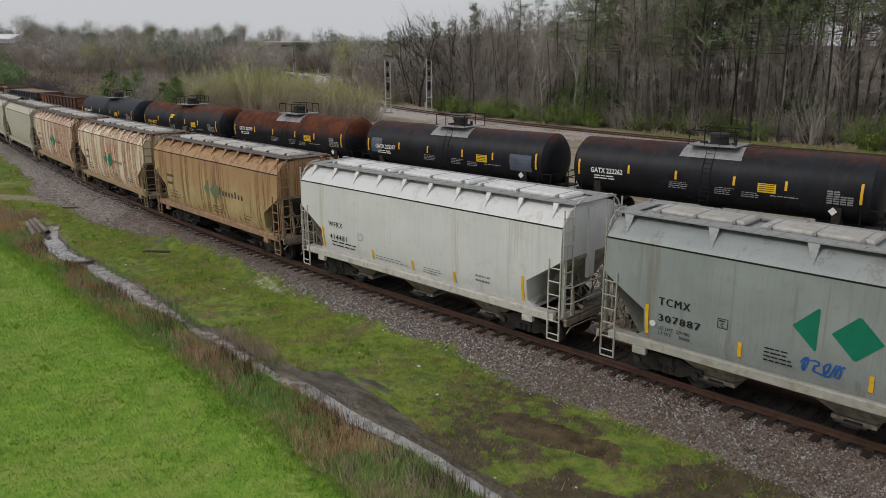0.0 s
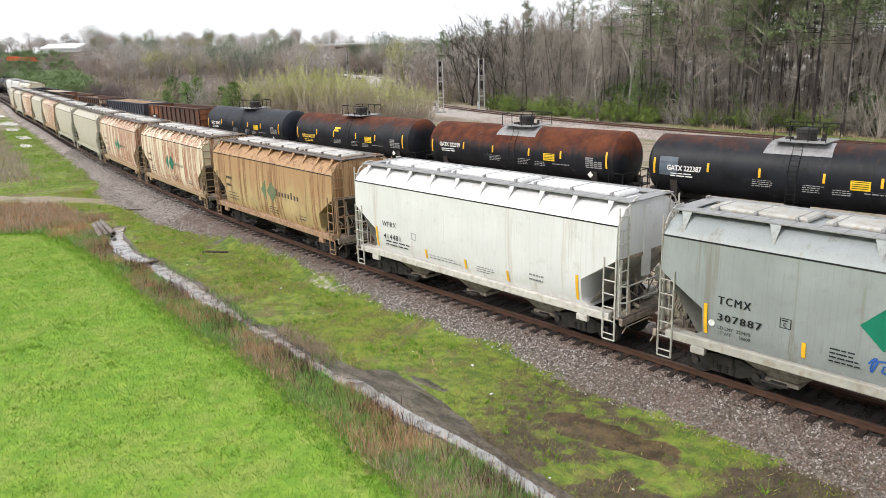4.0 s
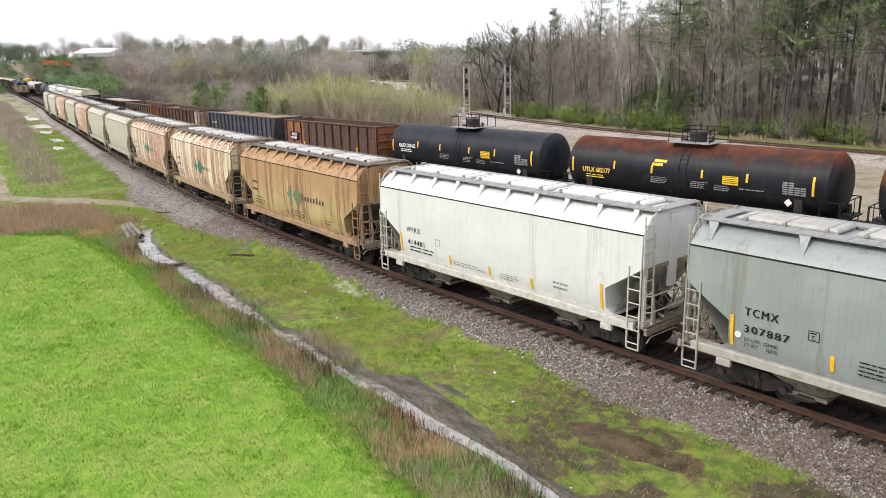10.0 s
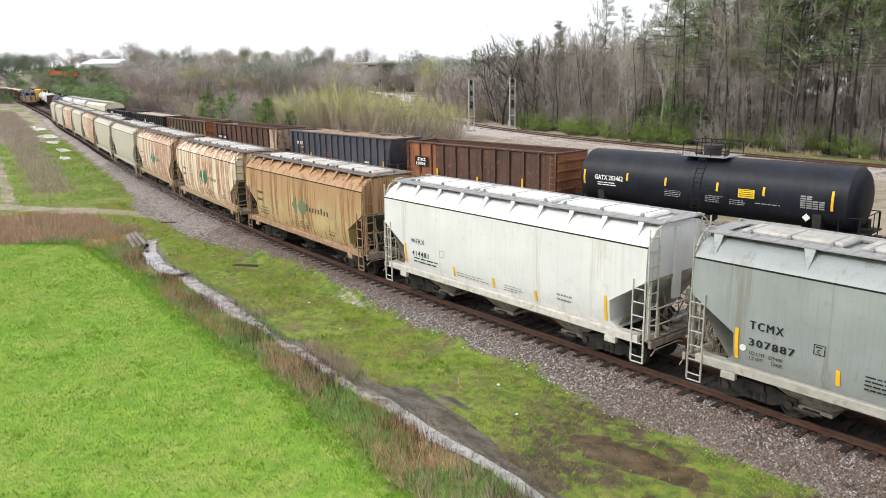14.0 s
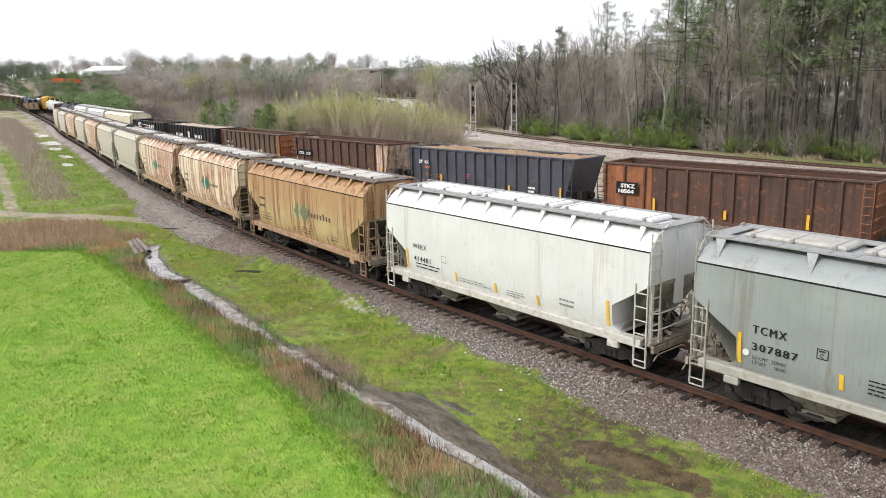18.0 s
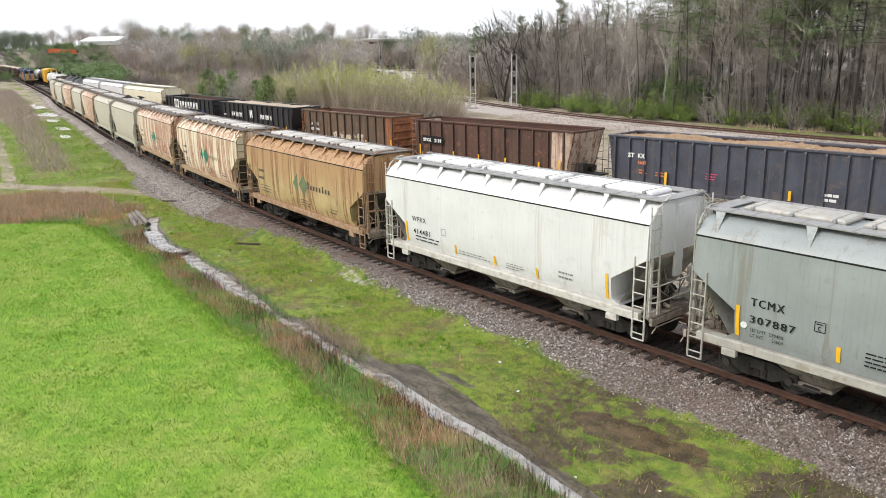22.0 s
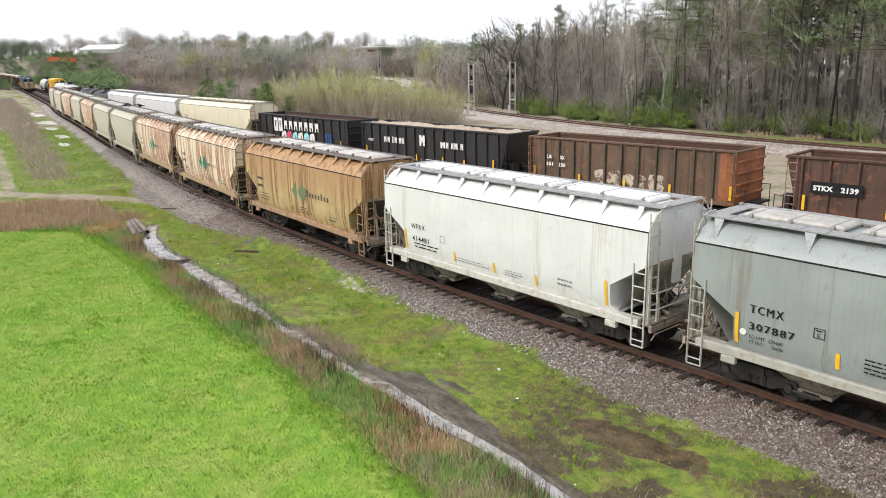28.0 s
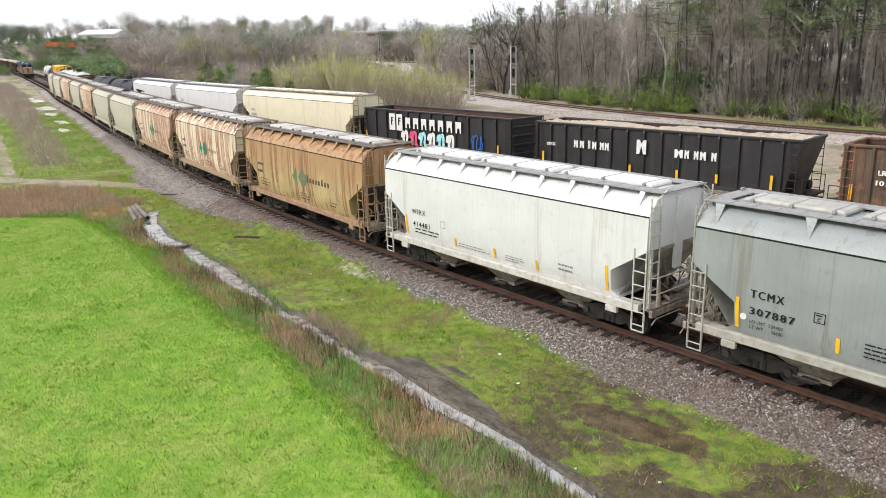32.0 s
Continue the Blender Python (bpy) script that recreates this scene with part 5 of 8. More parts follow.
def gondola(offset, pitch, paint, label, ribs=14, slopes=(0, 0), load=None, inside=None, end_paint=None, rim=None, top=3.93, category="gondola wagon", trim=0.6, rib_paint=None):
    root = empty("gondola_wagon", pose(0, 0, 0), label, category, MOVING)
    ROLLING.append((root, offset))
    half = pitch / 2
    he = half - trim
    end_paint, rim, inside = end_paint or paint, rim or paint, inside or DEEP_RUST
    for sd in (-1, 1):
        y0, y1 = sorted((sd * 1.40, sd * 1.47))
        part("side_wall", Shape().plate(wagon_wall(he, *slopes), y0, y1), paint, root)
        y0, y1 = sorted((sd * 1.37, sd * 1.395))
        part("inner_lining", Shape().plate([(x * 0.985, z + 0.02 if z < 2 else z - 0.02) for x, z in wagon_wall(he, *slopes)], y0, y1), inside, root, "rusty inner face")
        y0, y1 = sorted((sd * 1.34, sd * 1.58))
        part("top_chord", Shape().box(-he - 0.02, he + 0.02, y0, y1, top - 0.12, top, 0.02), rim, root)
        y0, y1 = sorted((sd * 1.42, sd * 1.56))
        part("bottom_sill", Shape().box(-he + slopes[0] + 0.02, he - slopes[1] - 0.02, y0, y1, 1.0, 1.2, 0.02), paint, root)
    rib = Shape().slab([(-1.47, 1.2), (-1.57, 1.2), (-1.60, 3.7), (-1.57, 3.81), (-1.47, 3.81)], -0.055, 0.055)
    rm = rib.mesh("rib", rib_paint or paint)
    lo, hi = -he + max(0.05, slopes[0]) + 0.1, he - max(0.05, slopes[1]) - 0.1
    for i in range(ribs + 1):
        x = lo + (hi - lo) * i / ribs
        child("rib", rm, root, pose(x, 0, 0))
        child("rib", rm, root, pose(x, 0, 0, 0, 0, 180))
    for s, sl in ((-1, slopes[0]), (1, slopes[1])):
        w = Shape().add([(s * (he - sl), -1.45, 1.12), (s * (he - sl), 1.45, 1.12), (s * he, 1.45, 3.85), (s * he, -1.45, 3.85)], [(0, 1, 2, 3)])
        w.add([(s * (he - sl - 0.08), -1.45, 1.12), (s * (he - sl - 0.08), 1.45, 1.12), (s * (he - 0.08), 1.45, 3.85), (s * (he - 0.08), -1.45, 3.85)], [(3, 2, 1, 0)])
        part("end_wall", w, end_paint, root)
        part("end_chord", Shape().box(*sorted((s * (he - 0.14), s * (he + 0.05))), -1.5, 1.5, top - 0.13, top - 0.01, 0.02), rim, root)
        if not sl:
            for z in (1.5, 2.1, 2.7, 3.3):
                part("end_beam", Shape().box(*sorted((s * (he + 0.0), s * (he + 0.12))), -1.5, 1.5, z, z + 0.13, 0.02), end_paint, root)
        for sd in (-1, 1):
            part("ladder", ladder((s * (he - 0.05 - sl * 0.1), sd * 1.63, 1.0), (s * (he - 0.5 - sl * 0.1), sd * 1.63, 1.0), 3.85, 7, 0.018), end_paint, root)
            part("grab_rail", Shape().path([(s * (half - 0.45), sd * 1.45, 0.6), (s * (half - 0.45), sd * 1.45, 1.9), (s * (he - sl), sd * 1.45, 1.9)], 0.022, 5), DARK, root)
        part("end_platform", Shape().box(*sorted((s * (he - sl), s * (half - 0.4))), -1.45, 1.45, 0.98, 1.08), DARK, root)
        if sl:
            part("hand_brake_box", Shape().box(*sorted((s * (half - 1.0), s * (half - 0.65))), -0.9, -0.4, 1.08, 1.9, 0.04), DARK, root)
            part("brake_cylinder", Shape().rod((s * (half - 1.1), 0.3, 1.5), (s * (half - 0.7), 0.3, 1.5), 0.25, 10), DARK, root)
    part("floor", Shape().box(-he + slopes[0], he - slopes[1], -1.4, 1.4, 1.0, 1.14), inside, root)
    part("centre_sill", Shape().box(-half + 0.6, half - 0.6, -0.25, 0.25, 0.75, 1.0), DARK, root)
    if load:
        rng, s = random.Random(int(abs(offset))), Shape()
        nx, ny = 60, 12
        for i in range(nx + 1):
            for j in range(ny + 1):
                x, y = -he + 0.12 + (2 * he - 0.24) * i / nx, -1.36 + 2.72 * j / ny
                s.v.append((x, y, 3.70 + 0.16 * (1 - (y / 1.4) ** 2) + rng.uniform(-0.13, 0.13) + 0.06 * math.sin(x * 1.1)))
        s.f = [(i * (ny + 1) + j, (i + 1) * (ny + 1) + j, (i + 1) * (ny + 1) + j + 1, i * (ny + 1) + j + 1) for i in range(nx) for j in range(ny)]
        part("scrap_load", s, load, root, "heaped pale scrap load")
    running_gear(root, half - 2.4, half, WHEELS)
    return root


SCRAP = (lambda n: n.done(n.mix(n.cells(13), n.mix(n.noise(5, 6), (0.09, 0.05, 0.03), (0.5, 0.38, 0.25)), (0.38, 0.24, 0.14)), 0.9, n.noise(9, 5), 0.8, 0.1))(Nodes("heaped_pale_scrap", 0.9))
SCRAP_PALE = (lambda n: n.done(n.mix(n.cells(13), n.mix(n.noise(5, 6), (0.14, 0.1, 0.07), (0.72, 0.66, 0.57)), (0.5, 0.38, 0.28)), 0.9, n.noise(9, 5), 0.8, 0.1))(Nodes("heaped_light_scrap", 0.9))
DEEP_RUST = car_paint("deep_brown_rust", (0.08, 0.038, 0.027), (0.14, 0.065, 0.038), (0.11, 0.05, 0.03), 0.5, 0.5, 0.85, 0.25)
RUST_A, RUST_B, RUST_C, RUST_D = tank_paint("tank_rust_heavy", 1.3), tank_paint("tank_rust_some", 0.75), tank_paint("tank_rust_trace", 0.35), tank_paint("tank_clean_blue_black", 0.0, (0.0105, 0.0135, 0.02))

tank_car(2.03, 17.3, RUST_C, "black tank wagon with a trace of rust", "GATX", "222262", shift=0.8, drop=0.2, low=0.35)
tank_car(-15.2, 17.3, RUST_C, "black tank wagon with blue-grey repainted patches", "GATX", "222387", patch=True, shift=0.8, drop=0.2, low=0.3)
tank_car(-32.5, 17.3, RUST_A, "black tank wagon with a rust-red top", "GATX", "222399", shift=0.75, drop=0.15, low=0.1)
gold_tank = tank_car(-49.8, 17.3, RUST_B, "black tank wagon with rust over one half", "UTLX", "682177", GOLD, shift=0.5, drop=0.15, low=0.5)
tank_band(gold_tank, "yellow_label", -1.75, -1.0, 3.2, 3.34, YELLOW_SIGN, "yellow label bar")
tank_band(gold_tank, "yellow_label", -1.85, -1.2, 3.0, 3.15, YELLOW_SIGN, "yellow label bar")
tank_car(-67.2, 17.4, RUST_D, "clean blue-black tank wagon", "GATX", "203462", shift=0.5, drop=0.1, low=0.2)

wagon_a = gondola(-83.95, 16.4, GON_BROWN, "dark brown rusted gondola wagon with an orange end", 11, end_paint=ORANGE_RUST, trim=0.85)
part("rusty_end_panel", Shape().box(-7.28, -4.15, -1.485, -1.475, 1.22, 3.8), ORANGE_RUST, wagon_a, "orange rusted end panels")
part("number_board", Shape().plate([(-6.4, 2.15), (-4.95, 2.15), (-4.95, 2.85), (-6.4, 2.85)], -1.615, -1.605), INK, wagon_a, "black painted board")
letter(wagon_a, "STKZ", -6.1, -1.625, 2.53, 0.3, CHALK, 0.95, 0.014)
letter(wagon_a, "10504", -6.25, -1.625, 2.21, 0.3, CHALK, 1.05, 0.014)
wagon_b = gondola(-101.4, 17.6, GON_BLUE, "blue-black gondola wagon with a heaped pale load", 15, (0.35, 0.9), SCRAP, trim=0.75)
ORANGE_INK = plain("orange_lettering", (0.7, 0.2, 0.06), 0.6, 0.0, 0.1, 5)
letter(wagon_b, "ST", -6.65, -1.62, 2.75, 0.34, CHALK, 0.42, 0.014)
letter(wagon_b, "1643", -5.97, -1.62, 2.4, 0.26, ORANGE_INK, 0.5, 0.008)
letter(wagon_b, "KX", -6.0, -1.62, 2.75, 0.34, CHALK, 0.45, 0.014)
bars(wagon_b, -5.97, -1.5, 2.0, 2, 0.55, 0.07, 0.16, ORANGE_INK, seed=91, words_per_row=3)
bars(wagon_b, -4.9, -1.5, 1.95, 2, 0.6, 0.07, 0.16, ORANGE_INK, seed=92, words_per_row=3)
bars(wagon_b, -1.9, -1.5, 2.2, 3, 0.7, 0.06, 0.14, PINK_SPRAY, seed=93, words_per_row=4)
bars(wagon_b, 4.1, -1.5, 1.75, 2, 0.9, 0.14, 0.24, CHALK, seed=94, words_per_row=3)
PEELED = car_paint("peeled_pale_rust", (0.54, 0.42, 0.33), (0.15, 0.07, 0.04), (0.20, 0.09, 0.05), 0.9, 0.9, 0.85, 0.25)
wagon_c = gondola(-119.65, 17.3, GON_BROWN, "brown rusted gondola wagon with a battered pale end", 11, (0.7, 0.7), end_paint=PEELED, rim=DEEP_RUST, trim=0.9)
part("peeled_end_panel", Shape().plate([(5.95, 1.22), (7.02, 1.22), (7.16, 1.5), (7.7, 3.8), (5.95, 3.8)], -1.485, -1.475), PEELED, wagon_c, "pale peeled end panel")
part("number_board", Shape().plate([(-6.46, 2.22), (-4.15, 2.22), (-4.15, 2.78), (-6.46, 2.78)], -1.615, -1.605), INK, wagon_c, "black painted board")
letter(wagon_c, "STKX", -6.34, -1.625, 2.36, 0.33, CHALK, 0.9, 0.014)
letter(wagon_c, "2139", -5.1, -1.625, 2.36, 0.33, CHALK, 0.78, 0.014)
RUSTY_OLIVE = car_paint("rusting_olive_brown_paint", (0.125, 0.08, 0.052), (0.24, 0.11, 0.056), (0.055, 0.036, 0.026), 0.7, 0.6, 0.75, 0.25)
wagon_d = gondola(-136.73, 15.86, RUSTY_OLIVE, "rusting olive-brown gondola wagon with green-grey ribs and old sprayed letters", 12, end_paint=ORANGE_RUST, trim=0.95, rib_paint=GON_OLIVE)
part("rusty_end_panel", Shape().box(6.0, 6.97, -1.485, -1.475, 1.22, 3.8), ORANGE_RUST, wagon_d, "orange rusted end panels")
for body, x, z in (("LR", -5.4, 2.62), ("XX", -4.42, 2.62), ("101", -5.45, 2.16), ("150", -4.47, 2.16)):
    letter(wagon_d, body, x, -1.62, z, 0.3, CHALK, 0.37 if len(body) == 2 else 0.5, 0.012)
WORN_SPRAY = (lambda n: n.done(n.mix(n.span(n.noise(2.3, 7, None, 0.75), 0.46, 0.58), n.mix(n.noise(9, 5), (0.42, 0.35, 0.26), (0.62, 0.56, 0.46)), (0.12, 0.07, 0.045)), 0.75))(Nodes("worn_pale_spray_paint", 0.75))
rng = random.Random(31)
for k, (x, w, h) in enumerate(((-1.95, 0.9, 0.95), (-0.98, 0.95, 1.05), (0.02, 0.85, 0.7), (1.0, 0.62, 0.9), (1.75, 1.1, 1.1))):
    ring = [(x + w * (0.5 + (0.5 + rng.uniform(-0.12, 0.06)) * math.copysign(abs(math.cos(a)) ** 0.5, math.cos(a))), 1.75 + 0.5 * h * (math.copysign(abs(math.sin(a)) ** 0.5, math.sin(a)) + rng.uniform(-0.2, 0.12))) for a in np.linspace(0, 2 * math.pi, 16, endpoint=False)]
    part("graffiti", Shape().plate(ring, -1.484, -1.478), WORN_SPRAY, wagon_d, "worn pale sprayed letter")
wagon_e = gondola(-153.8, 17.8, GON_BLACK, "black scuffed gondola wagon with white letter blocks and a pale load", 14, (0.0, 0.8), SCRAP_PALE)
for k, (x, w, h) in enumerate([(-5.2, 0.3, 0.45), (-4.75, 0.3, 0.45), (-4.15, 0.16, 0.5), (-3.85, 0.3, 0.45), (-3.3, 0.28, 0.45), (-2.95, 0.28, 0.45), (-0.8, 0.62, 0.8), (1.6, 0.5, 0.45), (2.2, 0.26, 0.45), (2.75, 0.26, 0.45), (3.1, 0.34, 0.45), (3.75, 0.28, 0.45)]):
    part("letter_block", Shape().plate([(x, 2.5), (x + w * 0.3, 2.5), (x + w * 0.5, 2.5 + h * 0.6), (x + w * 0.7, 2.5), (x + w, 2.5), (x + w, 2.5 + h), (x + w * 0.7, 2.5 + h), (x + w * 0.5, 2.5 + h * 0.75), (x + w * 0.3, 2.5 + h), (x, 2.5 + h)], -1.615, -1.608), CHALK, wagon_e, "white painted letter block")
letter(wagon_e, "STKX", -7.3, -1.62, 2.5, 0.26, CHALK, 0.7, 0.008)
wagon_f = gondola(-172.3, 17.7, GON_BLACK, "black gondola wagon with white letter blocks and bright graffiti", 12, inside=DEEP_RUST)
for k, x in enumerate((-4.9, -4.0)):
    part("letter_plate", Shape().plate([(x, 2.35), (x + 0.72, 2.35), (x + 0.72, 3.62), (x, 3.62)], -1.615, -1.605), CHALK, wagon_f, "white plate with a dark letter")
    part("letter_block", Shape().plate([(x + 0.22, 2.75), (x + 0.36, 2.75), (x + 0.36, 3.05), (x + 0.5, 3.05), (x + 0.5, 3.15), (x + 0.36, 3.15), (x + 0.36, 3.25), (x + 0.54, 3.25), (x + 0.54, 3.35), (x + 0.22, 3.35)], -1.625, -1.618), INK, wagon_f)
for k in range(7):
    x = -2.9 + 0.95 * k
    part("letter_block", Shape().plate([(x, 2.6), (x + 0.14, 2.6), (x + 0.2, 2.95), (x + 0.4, 2.95), (x + 0.45, 2.6), (x + 0.58, 2.6), (x + 0.58, 3.4), (x, 3.4)], -1.615, -1.608), CHALK, wagon_f, "white painted letter block")
for k in range(6):
    mat_ = (CHALK, PINK_SPRAY, CYAN_SPRAY, CHALK, CYAN_SPRAY, CHALK)[k]
    scrawl(wagon_f, -3.4 + 1.05 * k, 1.35, 0.9, 1.0, mat_, "bright sprayed letters", 70 + k, y=-1.61, r=0.13, loops=2)
scrawl(wagon_f, 4.4, 1.6, 1.2, 1.0, BLUE_SPRAY, "blue sprayed scrawl", 81, y=-1.61, r=0.05, loops=3)
for root_, xs in ((wagon_a, (-3.9, 0.3, 4.5)), (wagon_b, (-4.2, 2.6, 7.0)), (wagon_c, (-6.74, -3.05, -0.5, 2.05, 5.0, 6.7)), (wagon_d, (-6.47, -2.92, 0.28, 3.23, 6.73)), (wagon_e, (-7.6, -1.2, 1.8, 4.1, 7.0)), (wagon_f, (-8.0, 7.0))):
    for x in xs:
        part("reflector", Shape().plate([(x - 0.07, 1.35), (x + 0.07, 1.35), (x + 0.07, 1.83 + 0.25 * (x in (xs[0], xs[-1]))), (x - 0.07, 1.83 + 0.25 * (x in (xs[0], xs[-1])))], -1.612, -1.604), YELLOW, root_, "yellow reflective strip")

for off, pitch, paint, label in ((-192.5, 22.3, PALE, "pale cream covered hopper wagon in the rolling train"), (-213.7, 20.4, WHITE, "white covered hopper wagon in the rolling train"), (-234.0, 19.9, WHITE, "white covered hopper wagon behind another in the rolling train")):
    c = hopper_car(pose(0, 0, 0), paint, label, MOVING, pitch, 0.15, 12, 5, sill=TAN_SILL if paint is PALE else WHITE_SILL, seed=int(-off), bays=4, roll=WHEELS, hatch_paint=paint, brackets=False)
    ROLLING.append((c, off))
    bars(c, -pitch / 2 + 2.6, side_y(2.5) - 0.004, 2.6, 2, 1.2, 0.25, 0.45, GREY_SILL, seed=91)
tank_car(-252.6, 17.3, RUST_D, "black tank wagon behind the pale hoppers")
tank_car(-269.9, 17.3, RUST_D, "second black tank wagon behind the pale hoppers")
gondola(-287.0, 17.0, GON_BROWN, "rusty brown gondola wagon far down the train", 12, inside=DEEP_RUST)
PALE_TANK = tank_paint("dull_white_tank_paint", 0.1, (0.5, 0.5, 0.48))
tank_car(-304.2, 17.3, PALE_TANK, "dull white tank wagon far down the train")
tank_car(-321.5, 17.3, PALE_TANK, "second dull white tank wagon far down the train")


def box_car(offset, pitch, paint, label):
    root = empty("box_wagon", pose(0, 0, 0), label, "box wagon", MOVING)
    ROLLING.append((root, offset))
    half = pitch / 2
    he = half - 0.7
    part("body", Shape().box(-he, he, -1.5, 1.5, 1.1, 4.75, 0.04), paint, root)
    part("roof", Shape().slab([(-1.56, 4.75), (1.56, 4.75), (1.0, 4.98), (0, 5.05), (-1.0, 4.98)], -he - 0.05, he + 0.05), paint, root)
    ends = Shape()
    for k in range(6):
        ends.box(he, he + 0.07, -1.35, 1.35, 1.4 + 0.55 * k, 1.65 + 0.55 * k, 0.02)
    part("end_ribs", ends.ends(), paint, root)
    part("end_recess", Shape().box(he + 0.0, he + 0.02, -1.1, 1.1, 3.2, 4.3).ends(), INK, root)
    part("side_door", Shape().box(-1.5, 1.5, -1.56, -1.5, 1.2, 4.5).mirrored(), paint, root)
    rm = Shape().box(-0.06, 0.06, -1.56, -1.5, 1.1, 4.7).mesh("side_post", paint)
    for x in np.arange(-he + 0.1, he, 1.15):
        if abs(x) > 1.6:
            child("side_post", rm, root, pose(float(x), 0, 0))
    part("centre_sill", Shape().box(-half + 0.6, half - 0.6, -0.25, 0.25, 0.75, 1.1), DARK, root)
    running_gear(root, half - 2.4, half, WHEELS)


YELLOW_CAR = car_paint("yellow_wagon_paint", (0.72, 0.42, 0.03), (0.35, 0.2, 0.06), (0.4, 0.24, 0.05), 0.3, 0.2, 0.5, 0.1)
box_car(-338.8, 17.3, YELLOW_CAR, "tall yellow box wagon far down the train")
tank_car(-356.1, 17.3, RUST_D, "black tank wagon behind the yellow wagon")
tank_car(-373.4, 17.3, PALE_TANK, "dull grey-white tank wagon at the tail of the train")


# ---- trees and scrub ----
BARK = plain("grey_brown_bark", (0.095, 0.082, 0.072), 0.95, 0, 0.4, 2.5, (0.20, 0.18, 0.16), 0.6)
PINE_BARK = plain("dark_pine_bark", (0.024, 0.019, 0.017), 0.95, 0, 0.35, 2.5, (0.06, 0.048, 0.04), 0.5)


def foliage(name, a, b, rough=0.8):
    n = Nodes(name, rough)
    col = n.mix(n.island(), a, b)
    col = n.mix(n.span(n.noise(0.35, 3), 0.35, 0.65, 0, 0.45), col, tuple(v * 0.6 for v in a))
    n.b.inputs["Specular IOR Level"].default_value = 0.2
    return n.done(col)


TWIGS = foliage("bare_twigs", (0.24, 0.205, 0.18), (0.48, 0.425, 0.375))
TWIGS_PALE = foliage("pale_bare_twigs", (0.36, 0.32, 0.28), (0.60, 0.55, 0.49))
# Reddish twigs, lightened to put distance haze into their colour.
TWIGS_RED = foliage("reddish_bare_twigs", (0.34, 0.265, 0.225), (0.47, 0.38, 0.325))
TWIGS_GREEN = foliage("budding_twigs", (0.24, 0.22, 0.13), (0.40, 0.37, 0.22))
NEEDLES = foliage("pine_needles", (0.08, 0.125, 0.05), (0.24, 0.30, 0.125))
YOUNG_NEEDLES = foliage("young_pine_needles", (0.10, 0.165, 0.05), (0.25, 0.35, 0.12))
EVERGREEN = foliage("evergreen_leaves", (0.085, 0.14, 0.045), (0.22, 0.30, 0.11))
FRESH = foliage("fresh_spring_leaves", (0.12, 0.19, 0.03), (0.31, 0.41, 0.09))
BUDS = foliage("yellow_green_buds", (0.40, 0.45, 0.12), (0.62, 0.65, 0.25))


class Fast:
    """Twigs and leaves as plain arrays: rods of three sides and single triangles."""

    def __init__(self):
        self.v, self.f, self.n = [], [], 0

    def rod(self, a, b, r, r2):
        w = b - a
        u = np.cross(w, (0.31, 0.77, 0.55))
        u = u / (np.linalg.norm(u) + 1e-9)
        s = np.cross(w, u)
        s = s / (np.linalg.norm(s) + 1e-9)
        k = self.n
        for p, q in ((a, r), (b, r2)):
            self.v += [p + u * q, p - u * q * 0.5 + s * q * 0.87, p - u * q * 0.5 - s * q * 0.87]
        self.f += [(k, k + 1, k + 4, k + 3), (k + 1, k + 2, k + 5, k + 4), (k + 2, k, k + 3, k + 5)]
        self.n += 6

    def leaf(self, p, d, w):
        k = self.n
        u = np.cross(d, (0.3, 0.5, 0.81))
        u = u / (np.linalg.norm(u) + 1e-9) * w
        self.v += [p - u, p + u, p + d]
        self.f += [(k, k + 1, k + 2)]
        self.n += 3

    def mesh(self, name, material):
        me = bpy.data.meshes.new(name)
        me.from_pydata([tuple(p) for p in self.v], [], self.f)
        me.materials.append(material)
        return me


def unit(v):
    return v / (np.linalg.norm(v) + 1e-9)


def bent(fast, a, d, ln, r0, r1, steps, rng, sag=0.0, wob=0.19):
    """A crooked branch; returns its joints."""
    pts, p = [a], a
    for i in range(steps):
        d = unit(d + rng.normal(0, wob, 3) + np.array((0, 0, sag)))
        q = p + d * ln / steps
        fast.rod(p, q, r0 + (r1 - r0) * i / steps, r0 + (r1 - r0) * (i + 1) / steps)
        pts.append(q)
        p = q
    return pts, d


